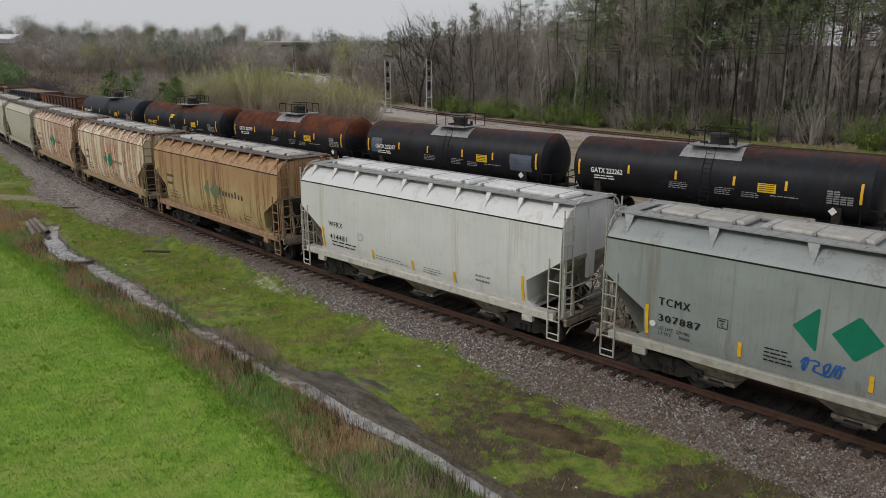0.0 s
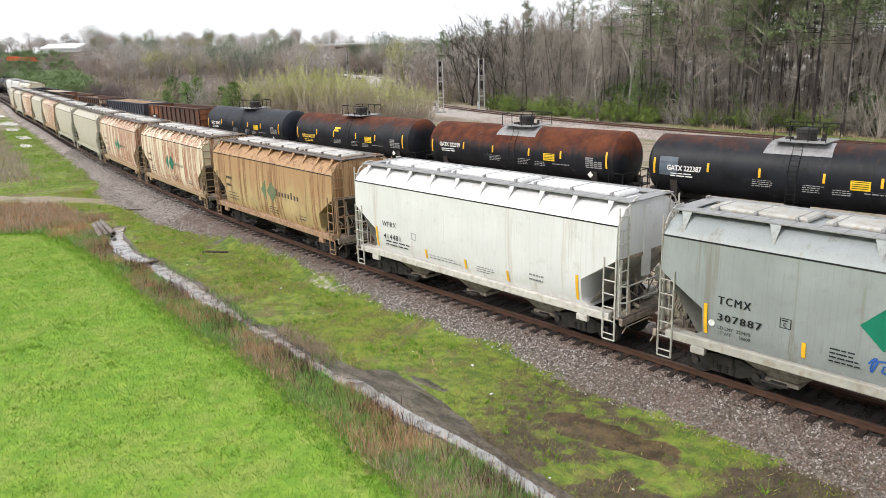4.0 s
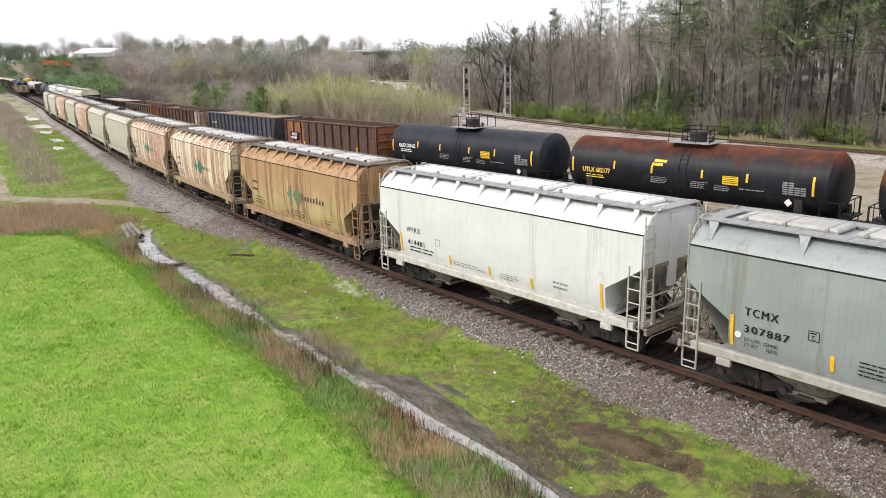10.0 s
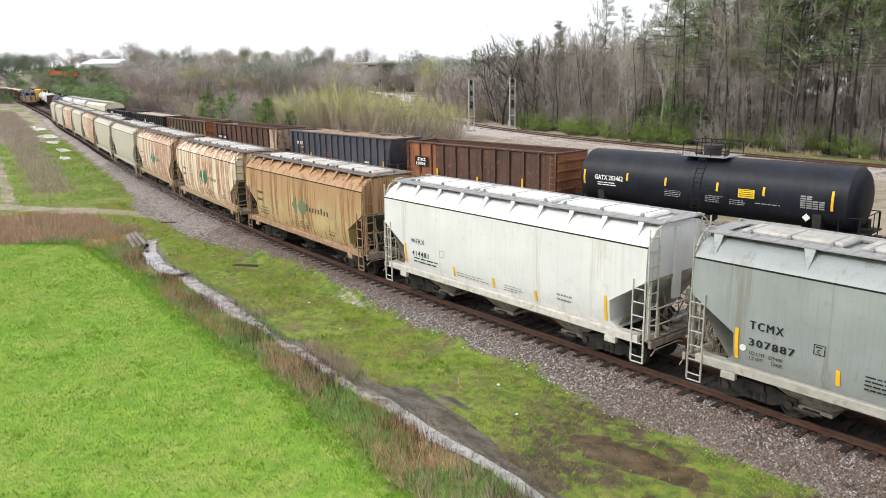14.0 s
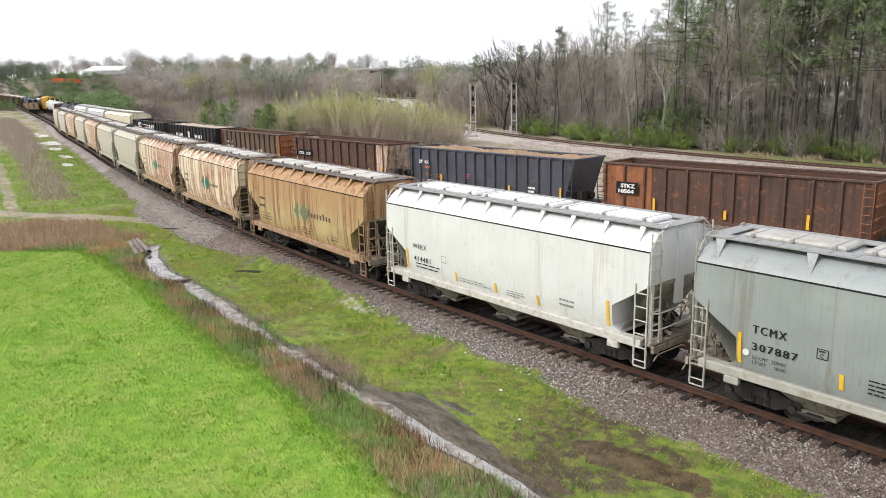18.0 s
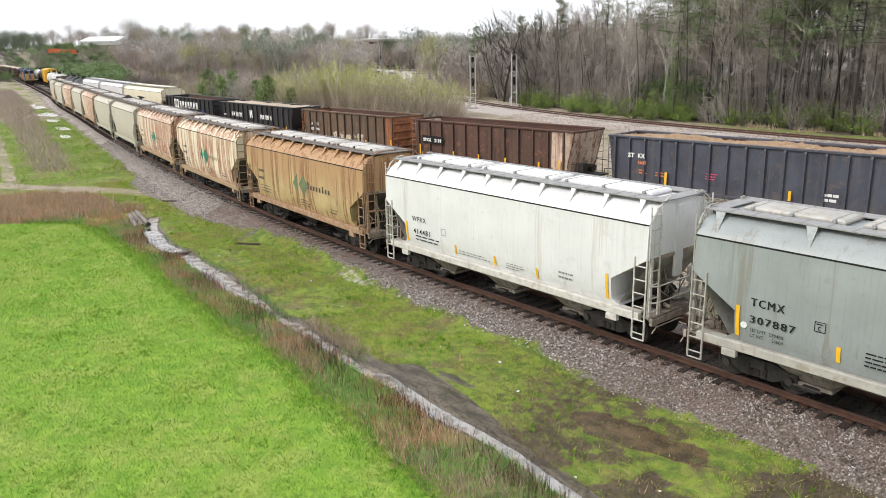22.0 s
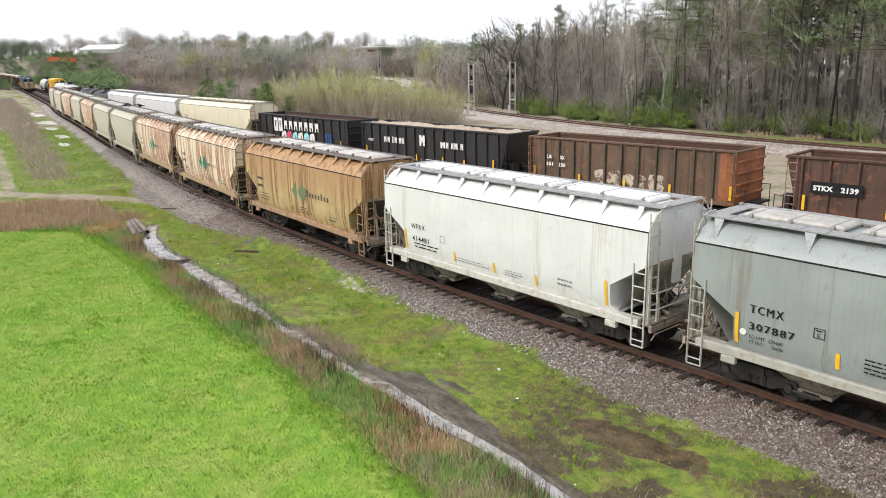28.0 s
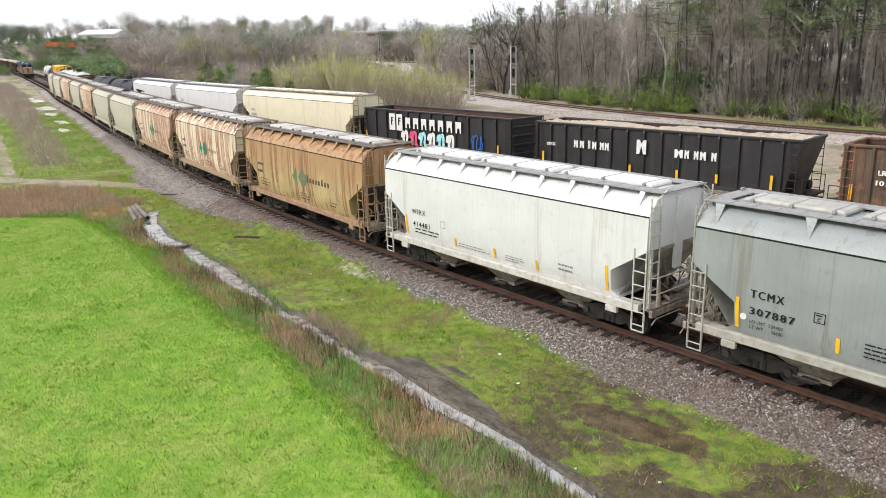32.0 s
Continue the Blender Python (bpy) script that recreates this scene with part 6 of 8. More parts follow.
def bare_tree(seed, h, spread=0.32, low=0.3, limbs=15, subs=6, twigs=5, thin=1.0, buds=0, haze=64, stout=1.0):
    """Trunk and crown of a leafless tree, each as one mesh's worth of rods."""
    rng, trunk, crown = np.random.default_rng(seed), Fast(), Fast()
    leaf = Fast()
    pts, _ = bent(trunk, np.zeros(3) - (0, 0, 0.3), np.array((0, 0, 1.0)), h * 0.9, h * 0.006 + 0.045, 0.03, 8, rng, 0.06, 0.06)
    for i in range(limbs):
        t = low + (0.97 - low) * (i + rng.random()) / limbs
        j = min(int(t * 8), 7)
        base = pts[j] + (pts[j + 1] - pts[j]) * (t * 8 - j)
        a = rng.uniform(0, 2 * math.pi)
        up = rng.uniform(0.35, 1.0) + 0.5 * t
        ln = h * spread * (1.15 - 0.75 * t) * rng.uniform(0.7, 1.2)
        d = unit(np.array((math.cos(a), math.sin(a), up)))
        lp, ld = bent(crown, base, d, ln, 0.042 * stout * (1.2 - t) * h / 14, 0.014 * stout, 4, rng, 0.08)
        for s in range(subs):
            k = rng.integers(1, 5)
            b2 = lp[k]
            d2 = unit(ld + rng.normal(0, 0.55, 3) + (0, 0, 0.15))
            sp, sd = bent(crown, b2, d2, ln * rng.uniform(0.3, 0.6), 0.02 * stout, 0.012, 2, rng, 0.05)
            for w in range(twigs):
                b3 = sp[rng.integers(0, 3)]
                d3 = unit(sd + rng.normal(0, 0.6, 3) + (0, 0, 0.2))
                end = b3 + d3 * ln * rng.uniform(0.15, 0.4)
                crown.rod(b3, end, 0.015 * thin, 0.007 * thin)
                for _ in range(buds):
                    leaf.leaf(b3 + (end - b3) * rng.random() + rng.normal(0, 0.05, 3), rng.normal(0, 0.09, 3), 0.045)
        for w in range(haze):
            c = lp[rng.integers(1, 5)] + rng.normal(0, 0.45, 3) * ln * 0.35
            crown.leaf(c, unit(ld + rng.normal(0, 0.7, 3)) * rng.uniform(0.4, 1.0), 0.009 * thin)
    return trunk, crown, leaf


def pine_tree(seed, h, low=0.5, clumps=70, needles=34, size=0.5, wide=0.17):
    rng, trunk, crown = np.random.default_rng(seed), Fast(), Fast()
    pts, _ = bent(trunk, np.zeros(3) - (0, 0, 0.3), np.array((0, 0, 1.0)), h, h * 0.0038 + 0.055, 0.03, 9, rng, 0.1, 0.025)
    limb = Fast()
    for i in range(clumps):
        t = low + (1.0 - low) * (i / clumps) ** 0.85
        j = min(int(t * 9), 8)
        base = pts[j] + (pts[j + 1] - pts[j]) * (t * 9 - j)
        a = rng.uniform(0, 2 * math.pi)
        ln = h * wide * (1.25 - (t - low) / (1 - low)) * rng.uniform(0.35, 1.1)
        end = base + unit(np.array((math.cos(a), math.sin(a), rng.uniform(-0.1, 0.5)))) * ln
        limb.rod(base, end, 0.035, 0.012)
        for c in range(2):
            mid = end if c == 0 else base + (end - base) * rng.uniform(0.5, 0.85)
            for _ in range(needles // 2):
                p = mid + rng.normal(0, size * 0.55, 3) * (1, 1, 0.6)
                crown.leaf(p, rng.normal(0, 0.24, 3) + (0, 0, 0.06), 0.034)
    return trunk, crown, limb


def shrub(seed, h, w, leaves, size, stems=16, fork=5):
    rng, wood, leaf = np.random.default_rng(seed), Fast(), Fast()
    for i in range(stems):
        a = rng.uniform(0, 2 * math.pi)
        d = unit(np.array((math.cos(a) * w / h, math.sin(a) * w / h, rng.uniform(0.6, 1.4))))
        root_ = np.array((math.cos(a), math.sin(a), 0)) * rng.uniform(0, w * 0.4) - (0, 0, 0.1)
        pts, dd = bent(wood, root_, d, h * rng.uniform(0.6, 1.05), 0.03, 0.012, 4, rng, 0.03)
        for s in range(fork):
            b = pts[rng.integers(1, 5)]
            e = b + unit(dd + rng.normal(0, 0.6, 3)) * h * rng.uniform(0.15, 0.4)
            wood.rod(b, e, 0.014, 0.006)
            for _ in range(leaves):
                leaf.leaf(b + (e - b) * rng.random() + rng.normal(0, 0.12, 3) * h / 4, rng.normal(0, size, 3), size * 0.55)
    return wood, leaf


def join(name, sources, material, label, category, kind="stuff", parent=None):
    """One mesh out of many posed copies: sources are (mesh, x, y, z, turn, scale, tall)."""
    cos, loops, counts, base = [], [], [], 0
    cache = {}
    for me, x, y, z, turn, k, tall in sources:
        if me.name not in cache:
            v = np.empty(len(me.vertices) * 3, np.float32)
            me.vertices.foreach_get("co", v)
            l = np.empty(len(me.loops), np.int32)
            me.loops.foreach_get("vertex_index", l)
            c = np.empty(len(me.polygons), np.int32)
            me.polygons.foreach_get("loop_total", c)
            cache[me.name] = (v.reshape(-1, 3), l, c)
        v, l, c = cache[me.name]
        ca, sa = math.cos(turn) * k, math.sin(turn) * k
        cos.append(np.stack([v[:, 0] * ca - v[:, 1] * sa + x, v[:, 0] * sa + v[:, 1] * ca + y, v[:, 2] * k * tall + z], -1))
        loops.append(l + base)
        counts.append(c)
        base += len(v)
    co, lo, ct = np.concatenate(cos), np.concatenate(loops), np.concatenate(counts)
    me = bpy.data.meshes.new(name)
    me.vertices.add(len(co))
    me.vertices.foreach_set("co", co.astype(np.float32).reshape(-1))
    me.loops.add(len(lo))
    me.loops.foreach_set("vertex_index", lo)
    me.polygons.add(len(ct))
    me.polygons.foreach_set("loop_start", np.concatenate([[0], np.cumsum(ct)[:-1]]).astype(np.int32))
    me.update(calc_edges=True)
    me.materials.append(material)
    ob = new(name, me)
    if parent is not None:
        ob.parent = parent
        ob["kind"] = kind
        return ob
    return tagged(ob, label, category, kind=kind)


def ground_at(x, y):
    return float(ground_z(np.array([float(x)]), np.array([float(y)]))[0])


BARK_DARK = plain("dark_wet_bark", (0.05, 0.043, 0.038), 0.95, 0, 0.35, 2.5, (0.11, 0.097, 0.085), 0.5)
BARK_PALE = plain("pale_grey_bark", (0.32, 0.30, 0.275), 0.95, 0, 0.3, 2.5, (0.16, 0.14, 0.12), 0.5)
TWIGS_DARK = foliage("dark_bare_twigs", (0.14, 0.122, 0.105), (0.31, 0.275, 0.24))
OAK_TWIGS = foliage("dark_oak_limbs", (0.055, 0.047, 0.04), (0.15, 0.13, 0.112))
BARE, PINES = [], []
for k in range(7):
    a, b, _ = bare_tree(100 + k, 17 + 1.2 * (k % 4), 0.26 + 0.03 * (k % 3), 0.25 + 0.05 * (k % 3))
    BARE.append((a.mesh("trunk", (BARK_DARK, BARK_PALE, BARK_DARK)[k % 3]), b.mesh("crown", (TWIGS, TWIGS_PALE, TWIGS_DARK)[k % 3])))
for k in range(4):
    a, b, c = pine_tree(200 + k, 23 + k, 0.38 + 0.08 * (k % 3), 84, 64, 0.55)
    PINES.append((a.mesh("trunk", PINE_BARK), b.mesh("crown", NEEDLES), c.mesh("limbs", PINE_BARK)))

WOODS = "trees of the woods beyond the main line"


def plant(kind, x, y, k, turn, label, category="tree", name="bare_tree", tall=1.0, group=WOODS):
    root = empty(name, Matrix.LocRotScale((x, y, ground_at(x, y) - 0.05), Euler((0, 0, turn)), (k, k, k * tall)), label, category, group)
    child("trunk", kind[0], root)
    child("crown", kind[1], root)
    if len(kind) > 2:
        child("branching", kind[2], root)
    return root


rng = random.Random(11)
placed = []


def apart(x, y, d):
    if any((x - a) ** 2 + (y - b) ** 2 < d * d for a, b in placed):
        return False
    placed.append((x, y))
    return True


# the belt of woods: pines to the east, bare hardwoods all along, lower towards the west
tries = 0
while len(placed) < 300 and tries < 6000:
    tries += 1
    x = rng.uniform(-105, 50)
    depth = rng.random() ** 1.5 * (36 if x < -18 else 17)
    if x > -12 and rng.random() < 0.62:
        continue
    y = line_3(x) + 8.0 + depth
    if not apart(x, y, 1.7):
        continue
    size = float(np.interp(x, [-105, -75, -50, -35, -18, 60], [0.62, 0.8, 0.95, 1.1, 1.25, 1.3])) * rng.uniform(0.78, 1.12)
    pine = rng.random() < float(np.interp(x, [-60, -38, -25, 10, 60], [0.05, 0.3, 0.5, 0.5, 0.5]))
    if pine:
        plant(PINES[rng.randrange(4)], x, y, size * 0.92, rng.uniform(0, 6.28), "tall loblolly pine with a high green crown and bare lower trunk", "pine tree", "pine_tree")
    else:
        plant(BARE[rng.randrange(7)], x, y, size, rng.uniform(0, 6.28), "tall leafless grey-brown hardwood tree in late winter" if size > 0.8 else "leafless grey-brown hardwood tree of middling height")

# spreading dark oaks behind the signals
OAKS = []
for k in range(2):
    a, b, _ = bare_tree(150 + k, 15, 0.6, 0.14, 15, 6, 4, 1.2, haze=8, stout=2.6)
    fat = Matrix.Diagonal((1.8, 1.8, 1.0, 1))
    me = a.mesh("trunk", BARK_DARK)
    me.transform(fat)
    OAKS.append((me, b.mesh("crown", OAK_TWIGS)))
for i, (x, y, k) in enumerate(((-80.0, 77.5, 1.0), (-74.5, 79.5, 0.92), (-69.5, 80.5, 0.85), (-87.0, 82.5, 0.85))):
    plant(OAKS[i % 2], x, y, k, 2.1 * i, "spreading leafless oak with dark crooked limbs")

# young growth and thicket under and before the trees
BRUSH = [shrub(300 + k, 4.0, 2.0, 0, 0, 26, 7)[0].mesh("brush", TWIGS) for k in range(4)]
POLES = []
for k in range(4):
    a, b, _ = bare_tree(330 + k, 12, 0.17, 0.3, 12, 5, 4)
    POLES.append((a.mesh("pole_trunk", BARK), b.mesh("pole_crown", TWIGS_PALE)))
src, src2 = [], []
for i in range(330):
    x = rng.uniform(-110, 62)
    y = line_3(x) + 10 + rng.random() ** 1.3 * (40 if x < -15 else 16)
    if x > -12 and rng.random() < 0.4:
        continue
    m = (x, y, ground_at(x, y), rng.uniform(0, 6.28), float(np.interp(x, [-105, -50, 0], [0.7, 0.9, 1.15])) * rng.uniform(0.7, 1.25), 1.0)
    p = POLES[rng.randrange(4)]
    src.append((p[0], *m)), src2.append((p[1], *m))
join("sapling_stems", src, BARK_DARK, "slender bare saplings crowded under the taller trees", "saplings")
join("sapling_twigs", src2, TWIGS_PALE, "fine bare twigs of the saplings in the woods", "twigs")
src, src2 = [], []
for i in range(560):
    x = rng.uniform(-115, 62)
    y = line_3(x) + 9 + rng.random() ** 1.6 * 40
    (src if i % 3 else src2).append((BRUSH[rng.randrange(4)], x, y, ground_at(x, y), rng.uniform(0, 6.28), rng.uniform(0.6, 1.35), rng.uniform(0.8, 1.4)))
join("undergrowth", src, TWIGS, "tangled leafless brush at the foot of the woods", "undergrowth")
join("pale_undergrowth", src2, TWIGS_PALE, "pale tangled brush at the foot of the woods", "undergrowth")

LEAFY = []
for k in range(4):
    w, l = shrub(400 + k, 2.6, 1.8, 16, 0.08, 18, 6)
    LEAFY.append((w.mesh("woody_base", BARK), l.mesh("foliage", FRESH)))
DARKLEAF = []
for k in range(3):
    w, l = shrub(430 + k, 3.4, 2.0, 16, 0.15, 22, 8)
    DARKLEAF.append((w.mesh("woody_base", BARK), l.mesh("foliage", EVERGREEN)))


def bush(kind, x, y, k, label, name="leafy_shrub", category="shrub", group="shrubs along the woods", tall=1.0):
    root = empty(name, Matrix.LocRotScale((x, y, ground_at(x, y) - 0.03), Euler((0, 0, rng.uniform(0, 6.28))), (k, k, k * tall)), label, category, group)
    child("woody_base", kind[0], root)
    child("foliage", kind[1], root)


for i in range(70):
    x = rng.uniform(-75, 45) if i < 44 else rng.uniform(-70, -34)
    y = line_3(x) + (rng.uniform(8.0, 12) if i < 44 else rng.uniform(4.8, 9))
    bush(LEAFY[rng.randrange(4)], x, y, rng.uniform(0.6, 1.25) * (1.25 if x > -25 and rng.random() < 0.3 else 1.0), "leafy shrub in fresh spring green at the wood's edge")
for i in range(26):
    x = rng.uniform(-60, 60)
    y = line_3(x) + rng.uniform(11, 20)
    bush(DARKLEAF[rng.randrange(3)], x, y, rng.uniform(0.8, 1.6), "dark evergreen shrub in the shade of the woods", "evergreen_shrub")

CLIMBER = []
for k in range(2):
    g, f, w = np.random.default_rng(450 + k), Fast(), Fast()
    lobes = [np.array((g.normal(0, 0.7), g.normal(0, 0.7), 8.5 * (j + g.random()) / 16)) for j in range(16)]
    for i in range(1100):
        f.leaf(lobes[i % 16] + g.normal(0, 0.42, 3), g.normal(0, 0.13, 3) - (0, 0, 0.05), 0.06)
    w.rod(np.array((0.0, 0, -0.2)), np.array((0.1, 0, 8.5)), 0.13, 0.05)
    CLIMBER.append((w.mesh("woody_base", BARK_DARK), f.mesh("foliage", EVERGREEN)))
for x, y, k in ((-37.5, 66.5, 0.95), (-35.8, 67.5, 0.6), (-24.0, 66.0, 0.5)):
    bush(CLIMBER[int(k * 20) % 2], x, y, k, "slender evergreen hung with green vines at the wood's edge", "evergreen_shrub")

# willow thicket between the lines
def willow(seed, h, w, stems=34):
    """Many slim stems fanning up from one stool, brown below, with buds on the upper twigs."""
    g, wood, leaf = np.random.default_rng(seed), Fast(), Fast()
    for i in range(stems):
        a, r = g.uniform(0, 2 * math.pi), g.random() ** 0.6
        foot = np.array((math.cos(a), math.sin(a), 0)) * r * w * 0.35 - (0, 0, 0.1)
        d = unit(np.array((math.cos(a) * r, math.sin(a) * r, 1.0)))
        pts, dd = bent(wood, foot, d, h * g.uniform(0.7, 1.05) * (1.05 - 0.25 * r), 0.045, 0.014, 5, g, 0.05, 0.12)
        for s in range(9):
            b = pts[g.integers(1, 6)]
            e = b + unit(dd + g.normal(0, 0.35, 3) + (0, 0, 0.35)) * h * g.uniform(0.12, 0.3)
            wood.rod(b, e, 0.018, 0.007)
            if e[2] > h * 0.5:
                for _ in range(int(13 * (e[2] / h) ** 2)):
                    leaf.leaf(b + (e - b) * g.uniform(0.3, 1.05) + g.normal(0, 0.1, 3), g.normal(0, 0.085, 3), 0.05)
    return wood, leaf


WILLOW_WOOD = foliage("brown_willow_twigs", (0.40, 0.335, 0.265), (0.62, 0.54, 0.44))
WILLOW = []
for k in range(4):
    w, l = willow(460 + k, 7.2, 4.6)
    WILLOW.append((w.mesh("woody_base", WILLOW_WOOD), l.mesh("foliage", BUDS)))
for i in range(34):
    t = rng.random()
    x, y = (-87 + 14 * t + rng.uniform(-2, 2), 38.5 + 7 * t + rng.uniform(-3, 6)) if i < 22 else (-72 + 8 * t + rng.uniform(-1.5, 1.5), 46.5 + 5 * t + rng.uniform(-2, 3))
    big = float(np.interp(x, [-90, -86, -80, -74, -70, -64], [0.7, 0.9, 1.12, 1.0, 0.92, 0.62]))
    bush(WILLOW[rng.randrange(4)], x, y, big * rng.uniform(0.82, 1.05), "budding willow scrub, brown stems with yellow-green tops", "willow_shrub", "shrub", "willow thicket between the lines")

# scrub slope to the west


def round_crown(seed, h, w, count, long, wide):
    """A soft domed crown of fine twigs or leaf sprays for growth a long way off."""
    g, f = np.random.default_rng(seed), Fast()
    lobes = [np.array((g.normal(0, w * 0.28), g.normal(0, w * 0.28), h * g.uniform(0.5, 0.82))) for _ in range(7)]
    for i in range(count):
        c = lobes[i % 7] + unit(g.normal(0, 1, 3)) * g.random() ** 0.5 * w * 0.36 * (1, 1, 1.1)
        f.leaf(c, unit(g.normal(0, 0.6, 3) + (0, 0, 0.5)) * long * g.uniform(0.6, 1.3), wide)
    for i in range(7):
        f.rod(np.array((0, 0, h * 0.2)), lobes[i], h * 0.008, h * 0.003)
    f.rod(np.array((0, 0, -0.5)), np.array((0, 0, h * 0.6)), h * 0.015, h * 0.008)
    return f


TWIGS_MAUVE = foliage("grey_mauve_twigs", (0.32, 0.275, 0.255), (0.46, 0.405, 0.375))
SCRUB = [shrub(480 + k, 4.5, 2.4, 0, 0, 30, 8)[0].mesh("scrub", TWIGS_RED) for k in range(2)]
SCRUB += [round_crown(490 + k, 4.6, 4.6, 420, 0.7, 0.03).mesh("scrub", TWIGS_RED) for k in range(4)]
def bed(x):
    """y of the pale line that climbs away behind the willows."""
    return float(np.interp(x, [-253, -232, -207, -165, -130], [158, 154, 150, 122, 96]))


def hides_bed(x, y):
    return -262 < x < -112 and bed(x) - 15 < y < bed(x) + 4


src, srcb, srcc = [], [], []
for i in range(760):
    x = rng.uniform(-330, -88)
    y = line_2(x) + 11 + rng.random() ** 1.2 * (60 + 0.35 * (-x - 80))
    if x > -100 and y < 60 or x < -165 and (y < line_2(x) + 27 or (y + 19.1) / (18.4 - x) < 0.305):
        continue
    (src if grain(x, y, 14.0, 3.0) + rng.uniform(-0.4, 0.4) > 0 else srcb if rng.random() < 0.6 else srcc).append((SCRUB[rng.randrange(6)], x, y, ground_at(x, y), rng.uniform(0, 6.28), rng.uniform(0.5, 1.35) * float(np.interp(x, [-330, -180, -120], [0.6, 0.7, 1.0])) * (0.45 if hides_bed(x, y) else 1.0), rng.uniform(0.8, 1.2)))
join("scrub_thicket", src, TWIGS_RED, "reddish-brown leafless scrub on the slope", "scrub")
join("scrub_brush", srcb, TWIGS_MAUVE, "grey-mauve leafless scrub on the slope", "scrub")
join("scrub_budding", srcc, TWIGS_GREEN, "scrub in first olive-green bud on the slope", "scrub")
for i in range(22):
    x = rng.uniform(-255, -190)
    y = line_2(x) + rng.uniform(8, 18)
    bush(DARKLEAF[rng.randrange(3)], x, y, rng.uniform(1.0, 1.7), "dark evergreen thicket smothered in vines", "evergreen_shrub", "shrub", "evergreen hedge by the yard", 0.8)
YOUNG = []
for k in range(3):
    a, b, c = pine_tree(540 + k, 6.0, 0.12, 70, 36, 0.4, 0.36)
    YOUNG.append((a.mesh("trunk", PINE_BARK), b.mesh("crown", YOUNG_NEEDLES), c.mesh("limbs", PINE_BARK)))
for i, (x, y, k) in enumerate(((-85, 33, 0.95), (-87.5, 35, 1.05), (-83, 36, 0.75), (-107, 36, 1.0), (-112, 40, 1.1), (-104, 41, 0.85), (-125, 40, 1.0), (-131, 44, 1.1), (-97, 38, 0.6), (-118, 37, 0.7))):
    plant(YOUNG[i % 3], x, y, k, i * 1.3, "bushy young green pine among brown scrub", "pine tree", "young_pine", 1.0, "young pines in the scrub")
TWIGS_PURPLE = foliage("purplish_twigs", (0.13, 0.10, 0.10), (0.23, 0.185, 0.18))
PURPLE = [shrub(520 + k, 3.6, 2.8, 0, 0, 44, 10)[0].mesh("purple_brush", TWIGS_PURPLE) for k in range(2)]
src = [(PURPLE[i % 2], -139 + rng.uniform(-8, 8), 32.5 + rng.uniform(-2, 3), 0.0, rng.uniform(0, 6.28), rng.uniform(1.0, 1.4), 1.1) for i in range(22)]
src = [(m, x, y, ground_at(x, y), t, k, l) for m, x, y, _, t, k, l in src]
join("purple_brush", src, TWIGS_PURPLE, "dense purplish leafless bush by the track", "bush")

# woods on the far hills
# Aerial haze is mixed into these colours: paler than the near trees.
FAR_TWIGS = foliage("haze_paled_far_twigs", (0.36, 0.325, 0.295), (0.48, 0.44, 0.40))
FAR_NEEDLES = foliage("haze_paled_far_needles", (0.13, 0.165, 0.12), (0.26, 0.30, 0.21))

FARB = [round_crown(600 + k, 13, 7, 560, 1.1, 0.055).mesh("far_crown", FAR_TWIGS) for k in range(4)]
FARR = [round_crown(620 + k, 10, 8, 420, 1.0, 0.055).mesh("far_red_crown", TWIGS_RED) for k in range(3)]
# Thicket green, also brightened in place of haze.
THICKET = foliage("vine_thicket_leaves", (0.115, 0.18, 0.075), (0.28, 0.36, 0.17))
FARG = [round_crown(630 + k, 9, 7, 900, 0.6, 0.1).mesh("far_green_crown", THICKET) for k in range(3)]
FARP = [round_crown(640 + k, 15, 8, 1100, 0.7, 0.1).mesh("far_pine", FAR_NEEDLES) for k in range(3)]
FAR_BUDS = foliage("hazy_budding_twigs", (0.26, 0.26, 0.12), (0.38, 0.37, 0.19))
sb, sr, sg, sp, sy = [], [], [], [], []
for i in range(1250):
    if i < 900:
        x = rng.uniform(-400, -80)
        lo = (line_3(x) + 9 if x > -100 else 86 - 0.13 * (-x - 100)) if x > -210 else line_2(max(x, -330)) + 34
        y = lo + rng.random() ** 1.25 * 150
    else:
        x = rng.uniform(-760, -380)
        y = rng.uniform(40, 330)
        if y < 95 + (-x - 430) * 0.28 and x > -470:
            continue
    slope = (y + 19.1) / (18.4 - x)
    if -440 < x < -150 and 0.232 < slope < 0.312 or hides_bed(x, y):
        continue
    m = (x, y, ground_at(x, y) - 0.2, rng.uniform(0, 6.28), rng.uniform(0.75, 1.15) * (0.95 if -300 < x < -90 else 1.0), rng.uniform(0.85, 1.15))
    r = rng.random() * 0.8 + 0.2 * (0.5 + 0.5 * float(grain(x, y, 26.0, 8.0)))
    if r < 0.14:
        sp.append((FARP[rng.randrange(3)], *m))
    elif r < 0.34:
        sr.append((FARR[rng.randrange(3)], *m))
    elif r < 0.42:
        sy.append((FARB[rng.randrange(4)], *m))
    else:
        sb.append((FARB[rng.randrange(4)], *m))
for i in range(70):
    x = rng.uniform(-700, -330)
    y = 5 + (-x - 330) * 0.16 + rng.uniform(-40, 10)
    sp.append((FARP[rng.randrange(3)], x, y, ground_at(x, y), rng.uniform(0, 6.28), rng.uniform(0.6, 1.0), 1.0))
